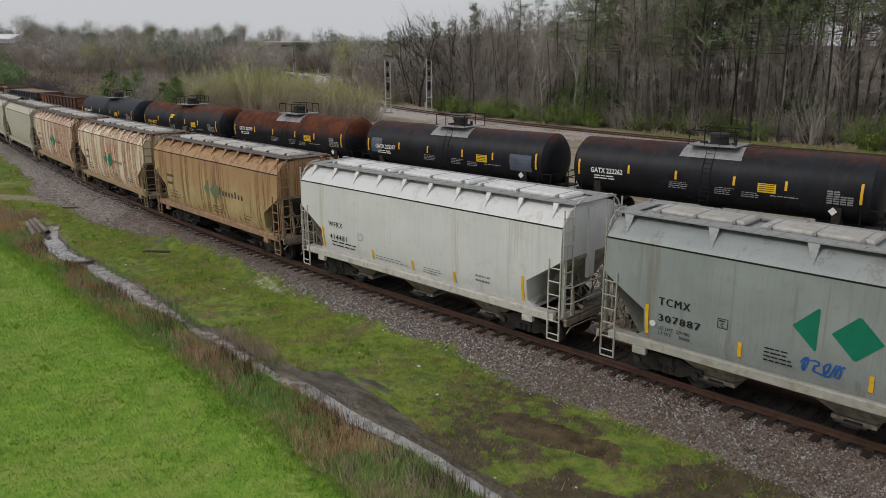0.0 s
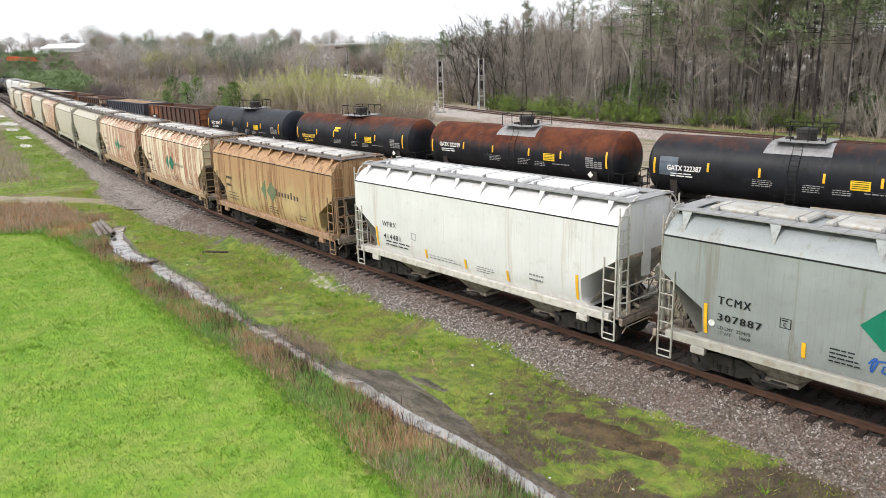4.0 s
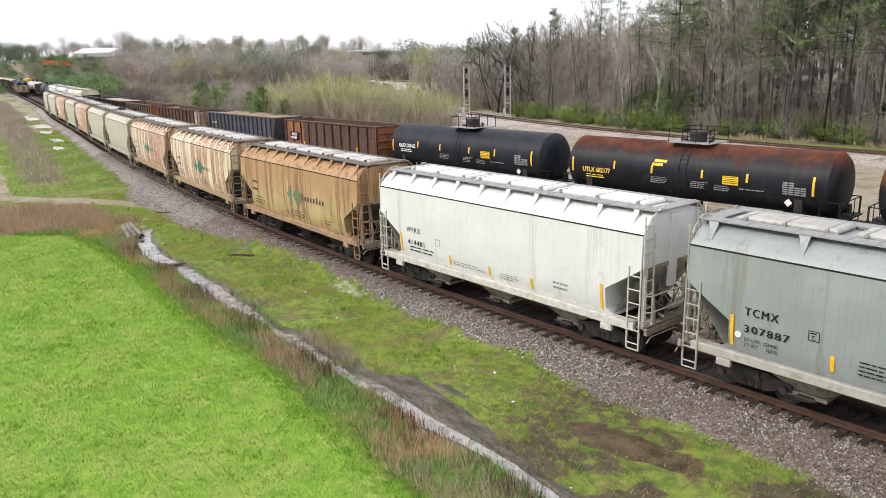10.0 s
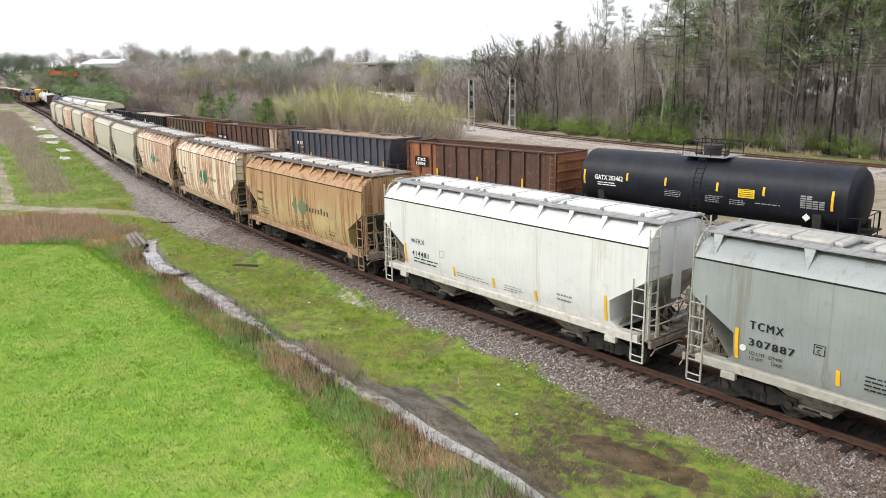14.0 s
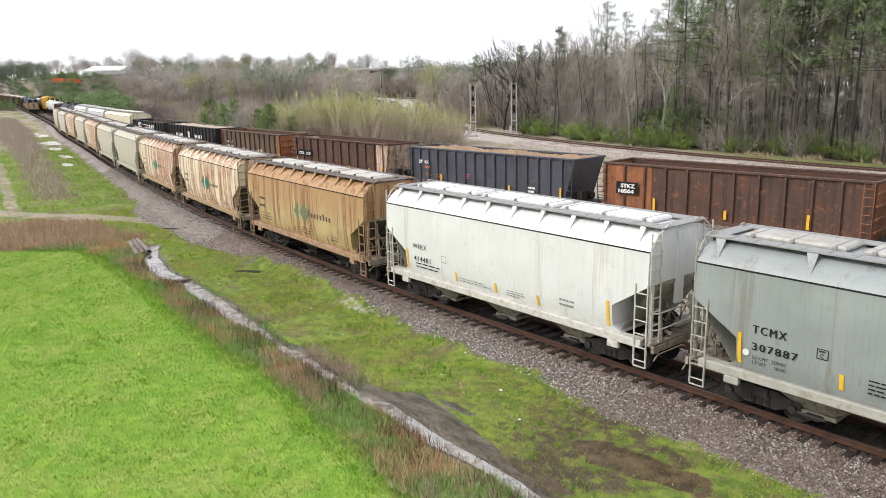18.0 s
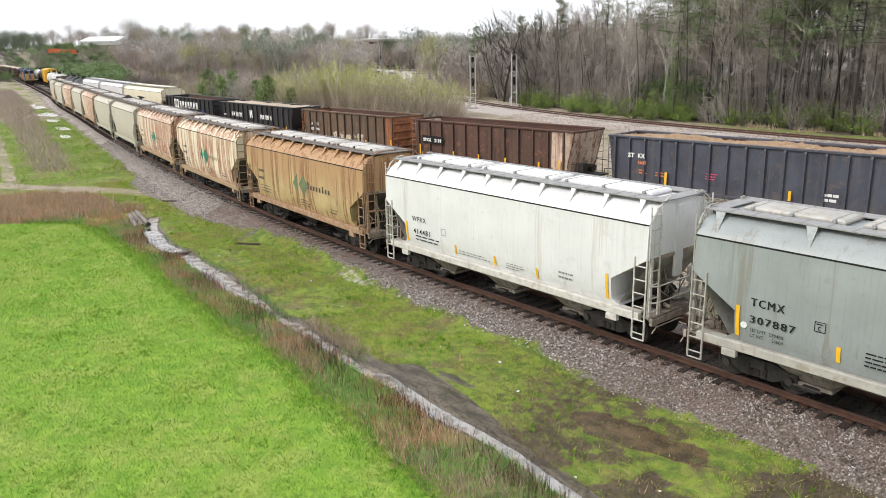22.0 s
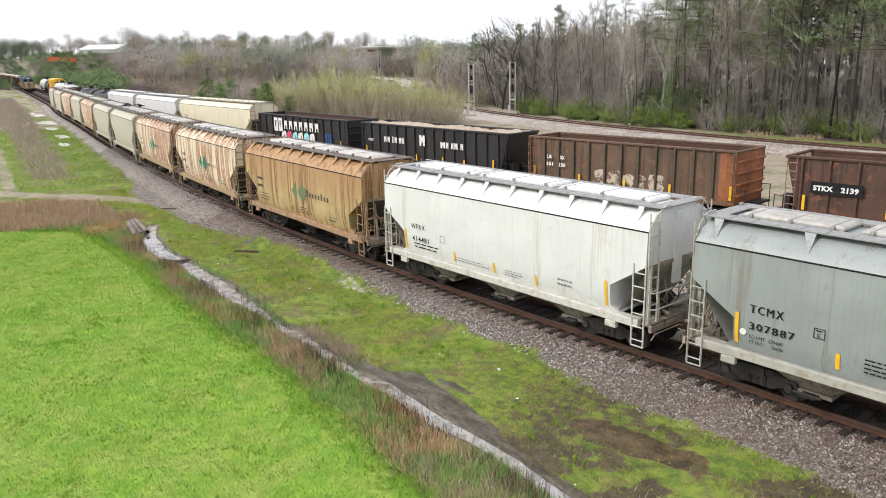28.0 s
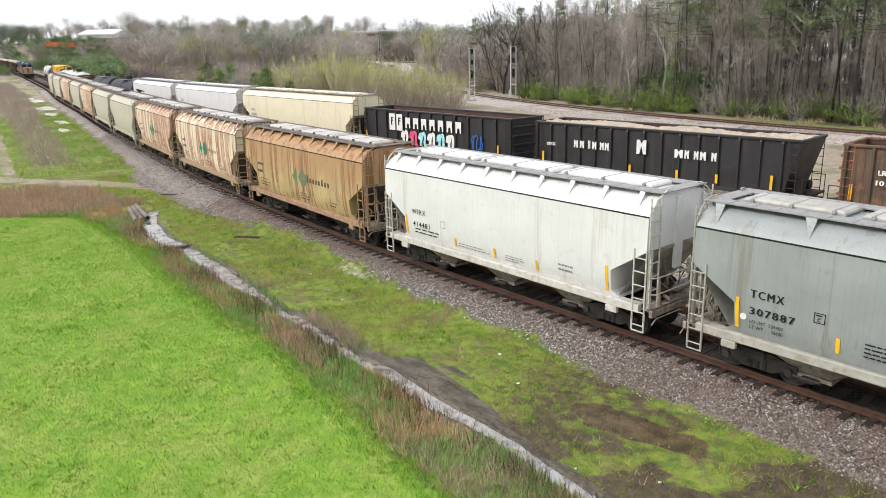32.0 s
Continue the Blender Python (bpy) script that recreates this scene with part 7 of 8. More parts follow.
for i in range(280):
    x = rng.uniform(-430, -270)
    y = line_2(max(x, -300)) + 14 + rng.uniform(0, 45)
    if not 0.222 < (y + 19.1) / (18.4 - x) < 0.305:
        continue
    low = 0.74 if (y + 19.1) / (18.4 - x) > 0.255 else 1.0
    sg.append((FARG[rng.randrange(3)], x, y, ground_at(x, y) - 0.8, rng.uniform(0, 6.28), low * rng.uniform(0.45, 0.7), 0.85))
for i in range(46):
    x = rng.uniform(-480, -400)
    y = rng.uniform(22, 84)
    sp.append((FARP[rng.randrange(3)], x, y, ground_at(x, y) - 0.3, rng.uniform(0, 6.28), rng.uniform(0.55, 0.85), 1.0))
for i in range(170):
    x = rng.uniform(-300, -185)
    y = line_2(x) + rng.uniform(8, 24)
    if (y + 19.1) / (18.4 - x) > 0.305:
        continue
    sg.append((FARG[rng.randrange(3)], x, y, ground_at(x, y) - 0.8, rng.uniform(0, 6.28), rng.uniform(0.65, 0.95), 0.85))
for i in range(150):
    x = rng.uniform(-480, -300)
    y = rng.uniform(2, 70) + (-x - 300) * 0.12
    sg.append((FARG[rng.randrange(3)], x, y, ground_at(x, y) - 0.6, rng.uniform(0, 6.28), rng.uniform(0.4, 0.75), 0.9))
    if rng.random() < 0.08:
        sb.append((FARB[rng.randrange(4)], x, y + 6, ground_at(x, y + 6) - 0.3, rng.uniform(0, 6.28), rng.uniform(0.5, 0.8), 1.0))
for i in range(520):
    x = rng.uniform(-300, -108)
    y = bed(x) + 9 + rng.random() ** 1.3 * 130
    m = (x, y, ground_at(x, y) - 0.2, rng.uniform(0, 6.28), rng.uniform(0.7, 1.0), rng.uniform(0.85, 1.1))
    if float(grain(x, y, 30.0, 11.0)) > 0.1 and rng.random() < 0.7:
        sp.append((FARP[rng.randrange(3)], *m))
    elif rng.random() < 0.35:
        sr.append((FARR[rng.randrange(3)], *m))
    else:
        sb.append((FARB[rng.randrange(4)], *m))
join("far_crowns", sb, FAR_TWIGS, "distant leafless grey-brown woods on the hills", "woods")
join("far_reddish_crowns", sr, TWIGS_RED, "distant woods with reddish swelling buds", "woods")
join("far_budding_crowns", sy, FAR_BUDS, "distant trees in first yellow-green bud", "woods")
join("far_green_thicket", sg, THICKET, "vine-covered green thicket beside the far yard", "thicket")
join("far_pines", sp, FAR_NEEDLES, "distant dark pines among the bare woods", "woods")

PALE_BED = plain("pale_track_bed", (0.48, 0.45, 0.42), 0.9, 0, 0.2, 1.2, (0.3, 0.25, 0.2), 0.5)
def rounded(pts, times=3):
    """Cuts the corners of a line until it runs smoothly."""
    for _ in range(times):
        out = [pts[0]]
        for (a, b), (c, d) in zip(pts, pts[1:]):
            out += [(0.75 * a + 0.25 * c, 0.75 * b + 0.25 * d), (0.25 * a + 0.75 * c, 0.25 * b + 0.75 * d)]
        pts = out + [pts[-1]]
    return pts


for pts in ([(-253, 158), (-232, 154), (-207, 150), (-186, 136), (-165, 122), (-147, 109), (-130, 96)], [(-172, 131), (-180, 142), (-186, 150.5), (-192, 162), (-196, 176)]):
    s, pts = Shape(), rounded(pts)
    zs = [ground_at(x, y) for x, y in pts]
    for i, (x, y) in enumerate(pts):
        z = sum(zs[max(0, i - 3):i + 4]) / len(zs[max(0, i - 3):i + 4])
        s.v += [(x - 1.6, y - 3.2, z - 0.8), (x - 0.8, y - 1.6, z + 0.45), (x + 0.8, y + 1.6, z + 0.45), (x + 1.6, y + 3.2, z - 0.8)]
    s.f = [(4 * i + j, 4 * i + 4 + j, 4 * i + 5 + j, 4 * i + 1 + j) for i in range(len(pts) - 1) for j in range(3)]
    tagged(new("track_bed", s.mesh("track_bed", PALE_BED)), "pale stone bed of a line climbing away", "track bed", kind="structure")


# ---- grass, weeds and loose stones ----
def blades(name, count, area, want, height, width, material, label, seed, lean=0.5, tufts=1, base=0.0):
    """Many single blades; want(x, y) gives the share kept at each place."""
    g = np.random.default_rng(seed)
    x = g.uniform(area[0], area[1], count)
    y = g.uniform(area[2], area[3], count)
    keep = g.random(count) < want(x, y)
    x, y = x[keep], y[keep]
    if tufts > 1:
        x, y = np.repeat(x, tufts), np.repeat(y, tufts)
        x, y = x + g.normal(0, 0.035, len(x)), y + g.normal(0, 0.035, len(x))
    z = ground_z(x, y) - 0.01 + base
    n = len(x)
    a, h = g.uniform(0, 2 * math.pi, n), height * g.uniform(0.45, 1.25, n)
    w = width * g.uniform(0.6, 1.2, n)
    lx, ly = g.normal(0, lean, n) * h, g.normal(0, lean, n) * h
    co = np.empty((n, 3, 3), np.float32)
    co[:, 0] = np.stack([x - np.cos(a) * w, y - np.sin(a) * w, z], -1)
    co[:, 1] = np.stack([x + np.cos(a) * w, y + np.sin(a) * w, z], -1)
    co[:, 2] = np.stack([x + lx, y + ly, z + h], -1)
    me = bpy.data.meshes.new(name)
    me.vertices.add(n * 3)
    me.vertices.foreach_set("co", co.reshape(-1))
    me.loops.add(n * 3)
    me.loops.foreach_set("vertex_index", np.arange(n * 3, dtype=np.int32))
    me.polygons.add(n)
    me.polygons.foreach_set("loop_start", np.arange(0, n * 3, 3, dtype=np.int32))
    me.update(calc_edges=True)
    me.materials.append(material)
    return tagged(new(name, me), label, "grass", kind="stuff")


def grass_paint(name, a, b, c, patch):
    n = Nodes(name, 0.7)
    col = n.mix(n.island(), a, b)
    col = n.mix(n.span(n.noise(0.55, 5), 0.5, 0.68, 0, patch), col, c)
    col = n.mix(n.span(n.noise(4.5, 4), 0.5, 0.66, 0, 0.55), col, tuple(v * 0.7 for v in a))
    n.b.inputs["Specular IOR Level"].default_value = 0.25
    return n.done(col)


def lawn_paint():
    """Mown turf: lush and yellowish drifts a few metres wide, small clumps, and some dry thatch."""
    n = Nodes("bright_lawn_blades", 0.65)
    lush = n.mix(n.island(), (0.125, 0.275, 0.022), (0.275, 0.44, 0.045))
    dry = n.mix(n.island(), (0.225, 0.325, 0.045), (0.43, 0.48, 0.11))
    col = n.mix(n.span(n.noise(0.33, 6), 0.40, 0.62), lush, dry)
    col = n.mix(n.span(n.noise(1.1, 6), 0.60, 0.72, 0, 0.75), col, (0.46, 0.40, 0.17))
    col = n.mix(n.span(n.noise(3.6, 4), 0.46, 0.62, 0, 0.55), col, (0.10, 0.23, 0.018))
    n.b.inputs["Specular IOR Level"].default_value = 0.25
    return n.done(col)


LAWN_BLADE = lawn_paint()
ROUGH_BLADE = grass_paint("rough_grass_blades", (0.15, 0.26, 0.024), (0.43, 0.49, 0.065), (0.36, 0.28, 0.10), 0.8)
TUSSOCK = grass_paint("tussock_blades", (0.08, 0.20, 0.012), (0.24, 0.44, 0.03), (0.30, 0.36, 0.05), 0.5)
STRAW_BLADE = grass_paint("dead_grass_stalks", (0.36, 0.19, 0.10), (0.72, 0.50, 0.32), (0.50, 0.24, 0.13), 0.7)
GREY_BLADE = grass_paint("grey_dead_weeds", (0.26, 0.19, 0.14), (0.54, 0.43, 0.33), (0.20, 0.20, 0.09), 0.5)
WEED_GREEN = grass_paint("grey_green_weeds", (0.12, 0.25, 0.05), (0.34, 0.50, 0.15), (0.32, 0.30, 0.13), 0.4)
DARK_STALK = grass_paint("dark_standing_stalks", (0.06, 0.038, 0.027), (0.17, 0.105, 0.07), (0.20, 0.095, 0.055), 0.6)


def pick(i, gain=1.0):
    return lambda x, y: np.clip(masks(x, y)[i] * gain, 0, 1)


def patchy(i, s, seed, lo=-0.1, hi=0.4):
    return lambda x, y: masks(x, y)[i] * smooth(lo, hi, grain(x, y, s, seed))


def rough_where(x, y):
    lawn, gravel, mud, dead, earth, wood, pale, red, soot = masks(x, y)
    return np.clip(1 - lawn - gravel * 1.1 - mud * 1.2 - earth * 0.7 - red * 0.9 - dead * 0.5, 0, 1) * smooth(-0.6, 0.1, grain(x, y, 1.4, 9.0)) * smooth(2, 0.5, y - V1(x)) * np.interp(x, [0, 6], [1, 0.5]) * (1 - 0.7 * wood)


blades("lawn_grass", 420000, (-33, 10, -26, -8), pick(0), 0.085, 0.009, LAWN_BLADE, "short bright green mown lawn grass", 1, 0.6)
LAWN_TUFT = grass_paint("lawn_tuft_blades", (0.12, 0.26, 0.02), (0.29, 0.46, 0.045), (0.36, 0.43, 0.09), 0.5)
blades("lawn_tufts", 15000, (-33, 10, -26, -8), lambda x, y: masks(x, y)[0] * smooth(-0.1, 0.5, grain(x, y, 0.7, 21.0)), 0.12, 0.012, LAWN_TUFT, "thicker tufts standing out of the lawn", 16, 0.6, 7)
blades("verge_grass", 260000, (-44, 17, -8.2, 0.5), rough_where, 0.09, 0.009, ROUGH_BLADE, "low mossy green grass beside the siding", 2, 0.7)
blades("verge_tussocks", 5200, (-44, 17, -8.2, -0.5), lambda x, y: rough_where(x, y) * smooth(0.05, 0.5, grain(x, y, 0.9, 3.0)), 0.2, 0.012, TUSSOCK, "taller tufts of green grass beside the siding", 12, 0.45, 9)
blades("verge_straw", 7000, (-44, 17, -8.2, -0.5), lambda x, y: rough_where(x, y) * smooth(-0.1, 0.6, grain(x, y, 1.7, 12.0)), 0.14, 0.009, STRAW_BLADE, "thin dead stalks among the verge grass", 13, 0.9, 4)
DRAB_BLADE = grass_paint("drab_flattened_blades", (0.07, 0.055, 0.024), (0.21, 0.17, 0.075), (0.11, 0.13, 0.03), 0.6)
blades("drab_litter", 70000, (-1, 15, -8, -1.8), lambda x, y: np.clip(masks(x, y)[5] * 1.2 + 0.25 * masks(x, y)[4], 0, 1), 0.07, 0.009, DRAB_BLADE, "flattened brown and olive grass on wet ground", 15, 1.1)
blades("far_bank_weeds", 9000, (-13, 9, -7.4, -5.2), lambda x, y: smooth(0.05, 0.2, y - channel(x) - half_width(x)) * smooth(1.1, 0.4, y - channel(x) - half_width(x)) * smooth(0.0, 0.5, grain(x, y, 1.2, 15.0) + 0.5 * np.exp(-((x + 3.5) / 2.2) ** 2)) * smooth(0.0, -1.5, x), 0.34, 0.008, GREY_BLADE, "grey-brown dead weeds on the far bank", 14, 0.5, 3)
blades("far_verge_grass", 120000, (-150, -46, -14, 14), rough_where, 0.16, 0.028, LAWN_BLADE, "green grass along the siding farther off", 3, 0.5)
blades("dead_grass", 36000, (-33, 11, -11, -5.5), patchy(3, 1.0, 2.0, -0.1, 0.3), 0.38, 0.009, STRAW_BLADE, "tall tawny dead grass along the ditch", 4, 0.3, 2)
blades("ditch_weeds", 22000, (-32, 14, -10.5, -5.5), lambda x, y: np.clip(masks(x, y)[3] + 0.25 * masks(x, y)[2] * smooth(0, -2, x), 0, 1) * smooth(-0.1, 0.5, grain(x, y, 1.6, 5.0)), 0.36, 0.010, GREY_BLADE, "grey dead weeds along the ditch", 5, 0.35, 2)
blades("ditch_green", 85000, (-32, 14, -10.5, -5.5), lambda x, y: np.clip(masks(x, y)[3] + 0.5 * masks(x, y)[2] * smooth(0, -2, x), 0, 1) * smooth(-0.5, 0.3, grain(x, y, 1.3, 8.0)), 0.22, 0.011, WEED_GREEN, "green weeds among the dead grass", 6, 0.4, 2)
blades("ditch_stalks", 26000, (-27, 10, -10.2, -5.4), lambda x, y: masks(x, y)[3] * smooth(1.5, 0.5, channel(x) - half_width(x) - y) * smooth(-0.3, 0.4, grain(x, y, 0.8, 31.0)), 0.52, 0.012, DARK_STALK, "thin dark stalks standing along the water", 17, 0.2)
blades("water_stalks", 9000, (-24, 10, -8.6, -5.2), lambda x, y: smooth(0.12, 0.0, np.abs(y - channel(x)) - half_width(x)) * smooth(-0.1, 0.5, grain(x, y, 0.6, 33.0)), 0.36, 0.012, DARK_STALK, "dark dead stems standing in the shallow water", 18, 0.25, base=0.1)
blades("lawn_margin", 70000, (-31, 10, -11.2, -7.2), lambda x, y: smooth(0.75, 0.35, np.abs(y - lawn_edge(x) - 0.1)), 0.13, 0.010, TUSSOCK, "longer unmown grass along the margin of the lawn", 19, 0.6)
blades("corner_weeds", 16000, (-44, -30, -24, -3), pick(3), 0.5, 0.014, GREY_BLADE, "grey dead weeds beside the gravel track", 10, 0.35, 2)
blades("corner_dead_grass", 9000, (-44, -30, -24, -3), pick(3), 0.5, 0.014, STRAW_BLADE, "tall brown dead grass beside the gravel track", 7, 0.3, 2)
FAR_WEED = grass_paint("far_grey_weeds", (0.27, 0.215, 0.185), (0.47, 0.39, 0.335), (0.27, 0.24, 0.15), 0.6)
blades("far_dead_weeds", 60000, (-235, -48, -14, 26), pick(3), 0.85, 0.022, FAR_WEED, "tall grey-brown dead weeds beside the yard", 8, 0.55, 2)
PALE_STRAW = grass_paint("pale_straw_grass", (0.33, 0.25, 0.15), (0.55, 0.45, 0.30), (0.25, 0.22, 0.12), 0.5)
blades("wood_edge_grass", 34000, (-36, 60, 59, 70), lambda x, y: masks(x, y)[3] * smooth(-0.2, 0.4, grain(x, y, 1.1, 16.0)), 0.6, 0.03, PALE_STRAW, "straw-coloured tall grass before the woods", 9, 0.2, 2)


def pebbles(name, count, area, want, size, material, label, seed):
    g = np.random.default_rng(seed)
    x, y = g.uniform(area[0], area[1], count), g.uniform(area[2], area[3], count)
    keep = g.random(count) < want(x, y)
    x, y = x[keep], y[keep]
    n = len(x)
    z = ground_z(x, y)
    s = size * g.uniform(0.5, 1.5, n)
    corner = np.array([(1, 0, 0), (-0.5, 0.87, 0), (-0.5, -0.87, 0), (0.1, 0.1, 0.8), (0, 0, -0.5)])
    a = g.uniform(0, 6.28, n)
    ca, sa = np.cos(a), np.sin(a)
    co = np.empty((n, 5, 3), np.float32)
    for k, (u, v, w) in enumerate(corner):
        ju, jv, jw = u + g.normal(0, 0.25, n), v + g.normal(0, 0.25, n), w + g.normal(0, 0.15, n)
        co[:, k] = np.stack([x + (ju * ca - jv * sa) * s, y + (ju * sa + jv * ca) * s, z + jw * s], -1)
    tri = np.array([(0, 1, 3), (1, 2, 3), (2, 0, 3), (1, 0, 4), (2, 1, 4), (0, 2, 4)])
    lo = (np.arange(n)[:, None, None] * 5 + tri[None]).reshape(-1).astype(np.int32)
    me = bpy.data.meshes.new(name)
    me.vertices.add(n * 5)
    me.vertices.foreach_set("co", co.reshape(-1))
    me.loops.add(len(lo))
    me.loops.foreach_set("vertex_index", lo)
    me.polygons.add(n * 6)
    me.polygons.foreach_set("loop_start", np.arange(0, n * 18, 3, dtype=np.int32))
    me.update(calc_edges=True)
    me.materials.append(material)
    return tagged(new(name, me), label, "gravel", kind="stuff")


def stone_paint():
    n = Nodes("ballast_stone", 0.9)
    col = n.mix(n.island(), (0.04, 0.033, 0.03), (0.46, 0.40, 0.365))
    col = n.mix(n.span(n.noise(0.6, 5), 0.45, 0.68, 0, 0.35), col, (0.24, 0.185, 0.15))
    col = n.mix(n.span(n.island(), 0.76, 0.86, 0, 0.85), col, (0.60, 0.56, 0.53))
    rust = n.calc("MULTIPLY", n.calc("MAXIMUM", n.span(n.axis(1), -2.3, -1.1), n.span(n.axis(0), 2.0, 9.0, 0, 0.8)), n.span(n.noise(1.7, 4), 0.25, 0.6))
    col = n.mix(n.calc("MULTIPLY", rust, 0.65), col, (0.15, 0.082, 0.055))
    return n.done(col, 0.9)


STONE = stone_paint()
PALE_STONE = (lambda n: n.done(n.mix(n.island(), (0.30, 0.25, 0.22), (0.58, 0.505, 0.455)), 0.9))(Nodes("pale_ballast_stone", 0.9))
pebbles("ballast_stones", 150000, (-26, 22, -5.2, 0.6), lambda x, y: masks(x, y)[1] * (1 - smooth(0.4, 0.8, masks(x, y)[8])), 0.035, STONE, "crushed grey and pinkish ballast stones", 21)
FAR_STONE = (lambda n: n.done(n.mix(n.island(), (0.09, 0.075, 0.065), (0.52, 0.46, 0.42)), 0.9))(Nodes("dusty_ballast_stone", 0.9))
pebbles("far_ballast_stones", 70000, (-70, -26, -7, 8), pick(1), 0.05, FAR_STONE, "crushed ballast stones farther along", 22)
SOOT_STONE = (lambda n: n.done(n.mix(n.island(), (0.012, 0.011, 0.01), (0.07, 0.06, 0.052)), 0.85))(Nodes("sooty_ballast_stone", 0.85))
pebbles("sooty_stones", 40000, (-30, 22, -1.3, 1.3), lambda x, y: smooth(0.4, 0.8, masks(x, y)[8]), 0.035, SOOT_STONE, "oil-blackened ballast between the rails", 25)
pebbles("yard_stones", 40000, (-12, 16, 2, 24), lambda x, y: np.clip(masks(x, y)[1] + 0.5 * masks(x, y)[4], 0, 1), 0.05, STONE, "crushed stone between the tracks", 23)
pebbles("main_line_stones", 50000, (-60, 45, 48, 62), pick(6), 0.09, PALE_STONE, "pale ballast of the main line", 24)


# ---- signals, distant buildings, the waiting locomotive and small clutter ----
STEEL_PALE = plain("pale_galvanised_steel", (0.55, 0.56, 0.55), 0.5, 0.1, 0.15, 4, (0.2, 0.17, 0.14), 0.3)
RED_LIGHT = plain("dark_red_lens", (0.06, 0.01, 0.01), 0.3)


def signal_mast(x, y, h, k=1.0, turn=47):
    root = empty("signal_mast", pose(x, y, ground_at(x, y), 0, 0, turn), "pale steel railway signal mast with dark hooded heads", "railway signal", "signals by the main line")
    part("mast", Shape().rod((-0.42 * k, 0, 0), (-0.42 * k, 0, h), 0.085 * k, 8), STEEL_PALE, root)
    part("ladder_rail", Shape().rod((0.42 * k, 0, 0.2), (0.42 * k, 0, h - 0.2), 0.07 * k, 8), STEEL_PALE, root)
    rung = Shape().rod((-0.42 * k, 0, 0), (0.42 * k, 0, 0), 0.03 * k, 6).mesh("rung", STEEL_PALE)
    for z in np.linspace(1.8, h - 0.15, 11):
        child("rung", rung, root, pose(0, 0, float(z)))
    part("base", Shape().box(-0.75 * k, 0.75 * k, -0.4, 0.4, -0.3, 0.25, 0.04), plain("signal_concrete", (0.4, 0.38, 0.35), 0.9), root)
    part("relay_case", Shape().box(-0.75 * k, -0.35 * k, -0.3, 0.1, 0.25, 1.5, 0.03), STEEL_PALE, root)
    part("landing", Shape().box(-0.5 * k, 0.5 * k, -0.5, 0.2, 2.35, 2.42), STEEL_PALE, root)
    for z, s in ((h - 0.6, 0.36), (h - 2.3, 0.36), (h - 4.2, 0.62)):
        head = part("signal_head", Shape().box(-0.2 * k, 0.2 * k, -0.22, -0.1, z - s, z + s, 0.04), INK, root, "black signal head")
        for q in (-0.5, 0.5) if s < 0.5 else (-0.66, 0.0, 0.66):
            lens = Shape().turned([(-0.26, 0.11), (-0.22, 0.11), (-0.22, 0.0001)], 12, "y").moved(0, 0, z + q * s)
            part("lens", lens, RED_LIGHT, head)
            hood = Shape()
            for i in range(7):
                a0, a1 = math.pi * i / 7, math.pi * (i + 1) / 7
                hood.add([(0.14 * math.cos(a0), -0.22, z + q * s + 0.14 * math.sin(a0)), (0.14 * math.cos(a1), -0.22, z + q * s + 0.14 * math.sin(a1)), (0.14 * math.cos(a1), -0.52, z + q * s + 0.14 * math.sin(a1)), (0.14 * math.cos(a0), -0.52, z + q * s + 0.14 * math.sin(a0))], [(0, 1, 2, 3)])
            part("hood", hood, INK, head)
    return root


signal_mast(-73.0, 63.6, 8.4)
signal_mast(-68.6, 68.6, 8.4)
signal_mast(-232.0, 158.3, 9.0)
signal_mast(-225.8, 165.7, 9.0)


def shed(name, x, y, z, w, d, h, turn, wall, roof_paint, label, pitch=0.18, doors=3):
    root = empty(name, pose(x, y, z, 0, 0, turn), label, "building")
    part("wall", Shape().box(-w / 2, w / 2, -d / 2, d / 2, -4, h), wall, root)
    part("roof", Shape().slab([(-d / 2 - 0.5, h), (d / 2 + 0.5, h), (d / 2 + 0.5, h + 0.3), (0, h + 0.3 + pitch * d / 2), (-d / 2 - 0.5, h + 0.3)], -w / 2 - 0.5, w / 2 + 0.5), roof_paint, root)
    for i in range(doors):
        a = -w / 2 + w * (i + 0.5) / doors
        part("loading_door", Shape().box(a - w / doors * 0.28, a + w / doors * 0.28, -d / 2 - 0.06, -d / 2 - 0.01, 0.2, h * 0.6), DARK, root)
    part("fascia", Shape().box(-w / 2 - 0.5, w / 2 + 0.5, -d / 2 - 0.6, -d / 2 - 0.5, h - 0.2, h + 0.4), roof_paint, root)
    return root


WHITE_WALL = plain("white_sheet_wall", (0.72, 0.72, 0.7), 0.6, 0, 0.06, 0.3)
WX, WY = -53.5, 132.5
PALE_WALL = plain("pale_sheet_wall", (0.5, 0.48, 0.45), 0.6, 0, 0.08, 0.3)
WHITE_ROOF = plain("white_sheet_roof", (0.78, 0.78, 0.78), 0.5, 0, 0.04, 0.3)
TAN_WALL = plain("tan_wall", (0.5, 0.38, 0.27), 0.8, 0, 0.1, 0.4)
shed("warehouse", -440.0, 117.0, 10.4, 20, 27, 7.2, 50, WHITE_WALL, WHITE_ROOF, "long low white warehouse with a broad white roof on the rise", 0.2)
shed("glimpsed_building", WX, WY, ground_at(WX, WY), 26, 12, 5.5, 20, WHITE_WALL, WHITE_ROOF, "white building glimpsed through the trees", 0.1, 4)
shed("ridge_building", -262.0, 176.0, 12.2, 18, 10, 1.8, 50, TAN_WALL, PALE_WALL, "low tan building on the ridge among trees", 0.1)
shed("white_shed", -447.0, 63.0, 11.4, 8, 10, 2.4, 50, PALE_WALL, WHITE_ROOF, "small white shed at the far end of the yard", 0.3, 1)
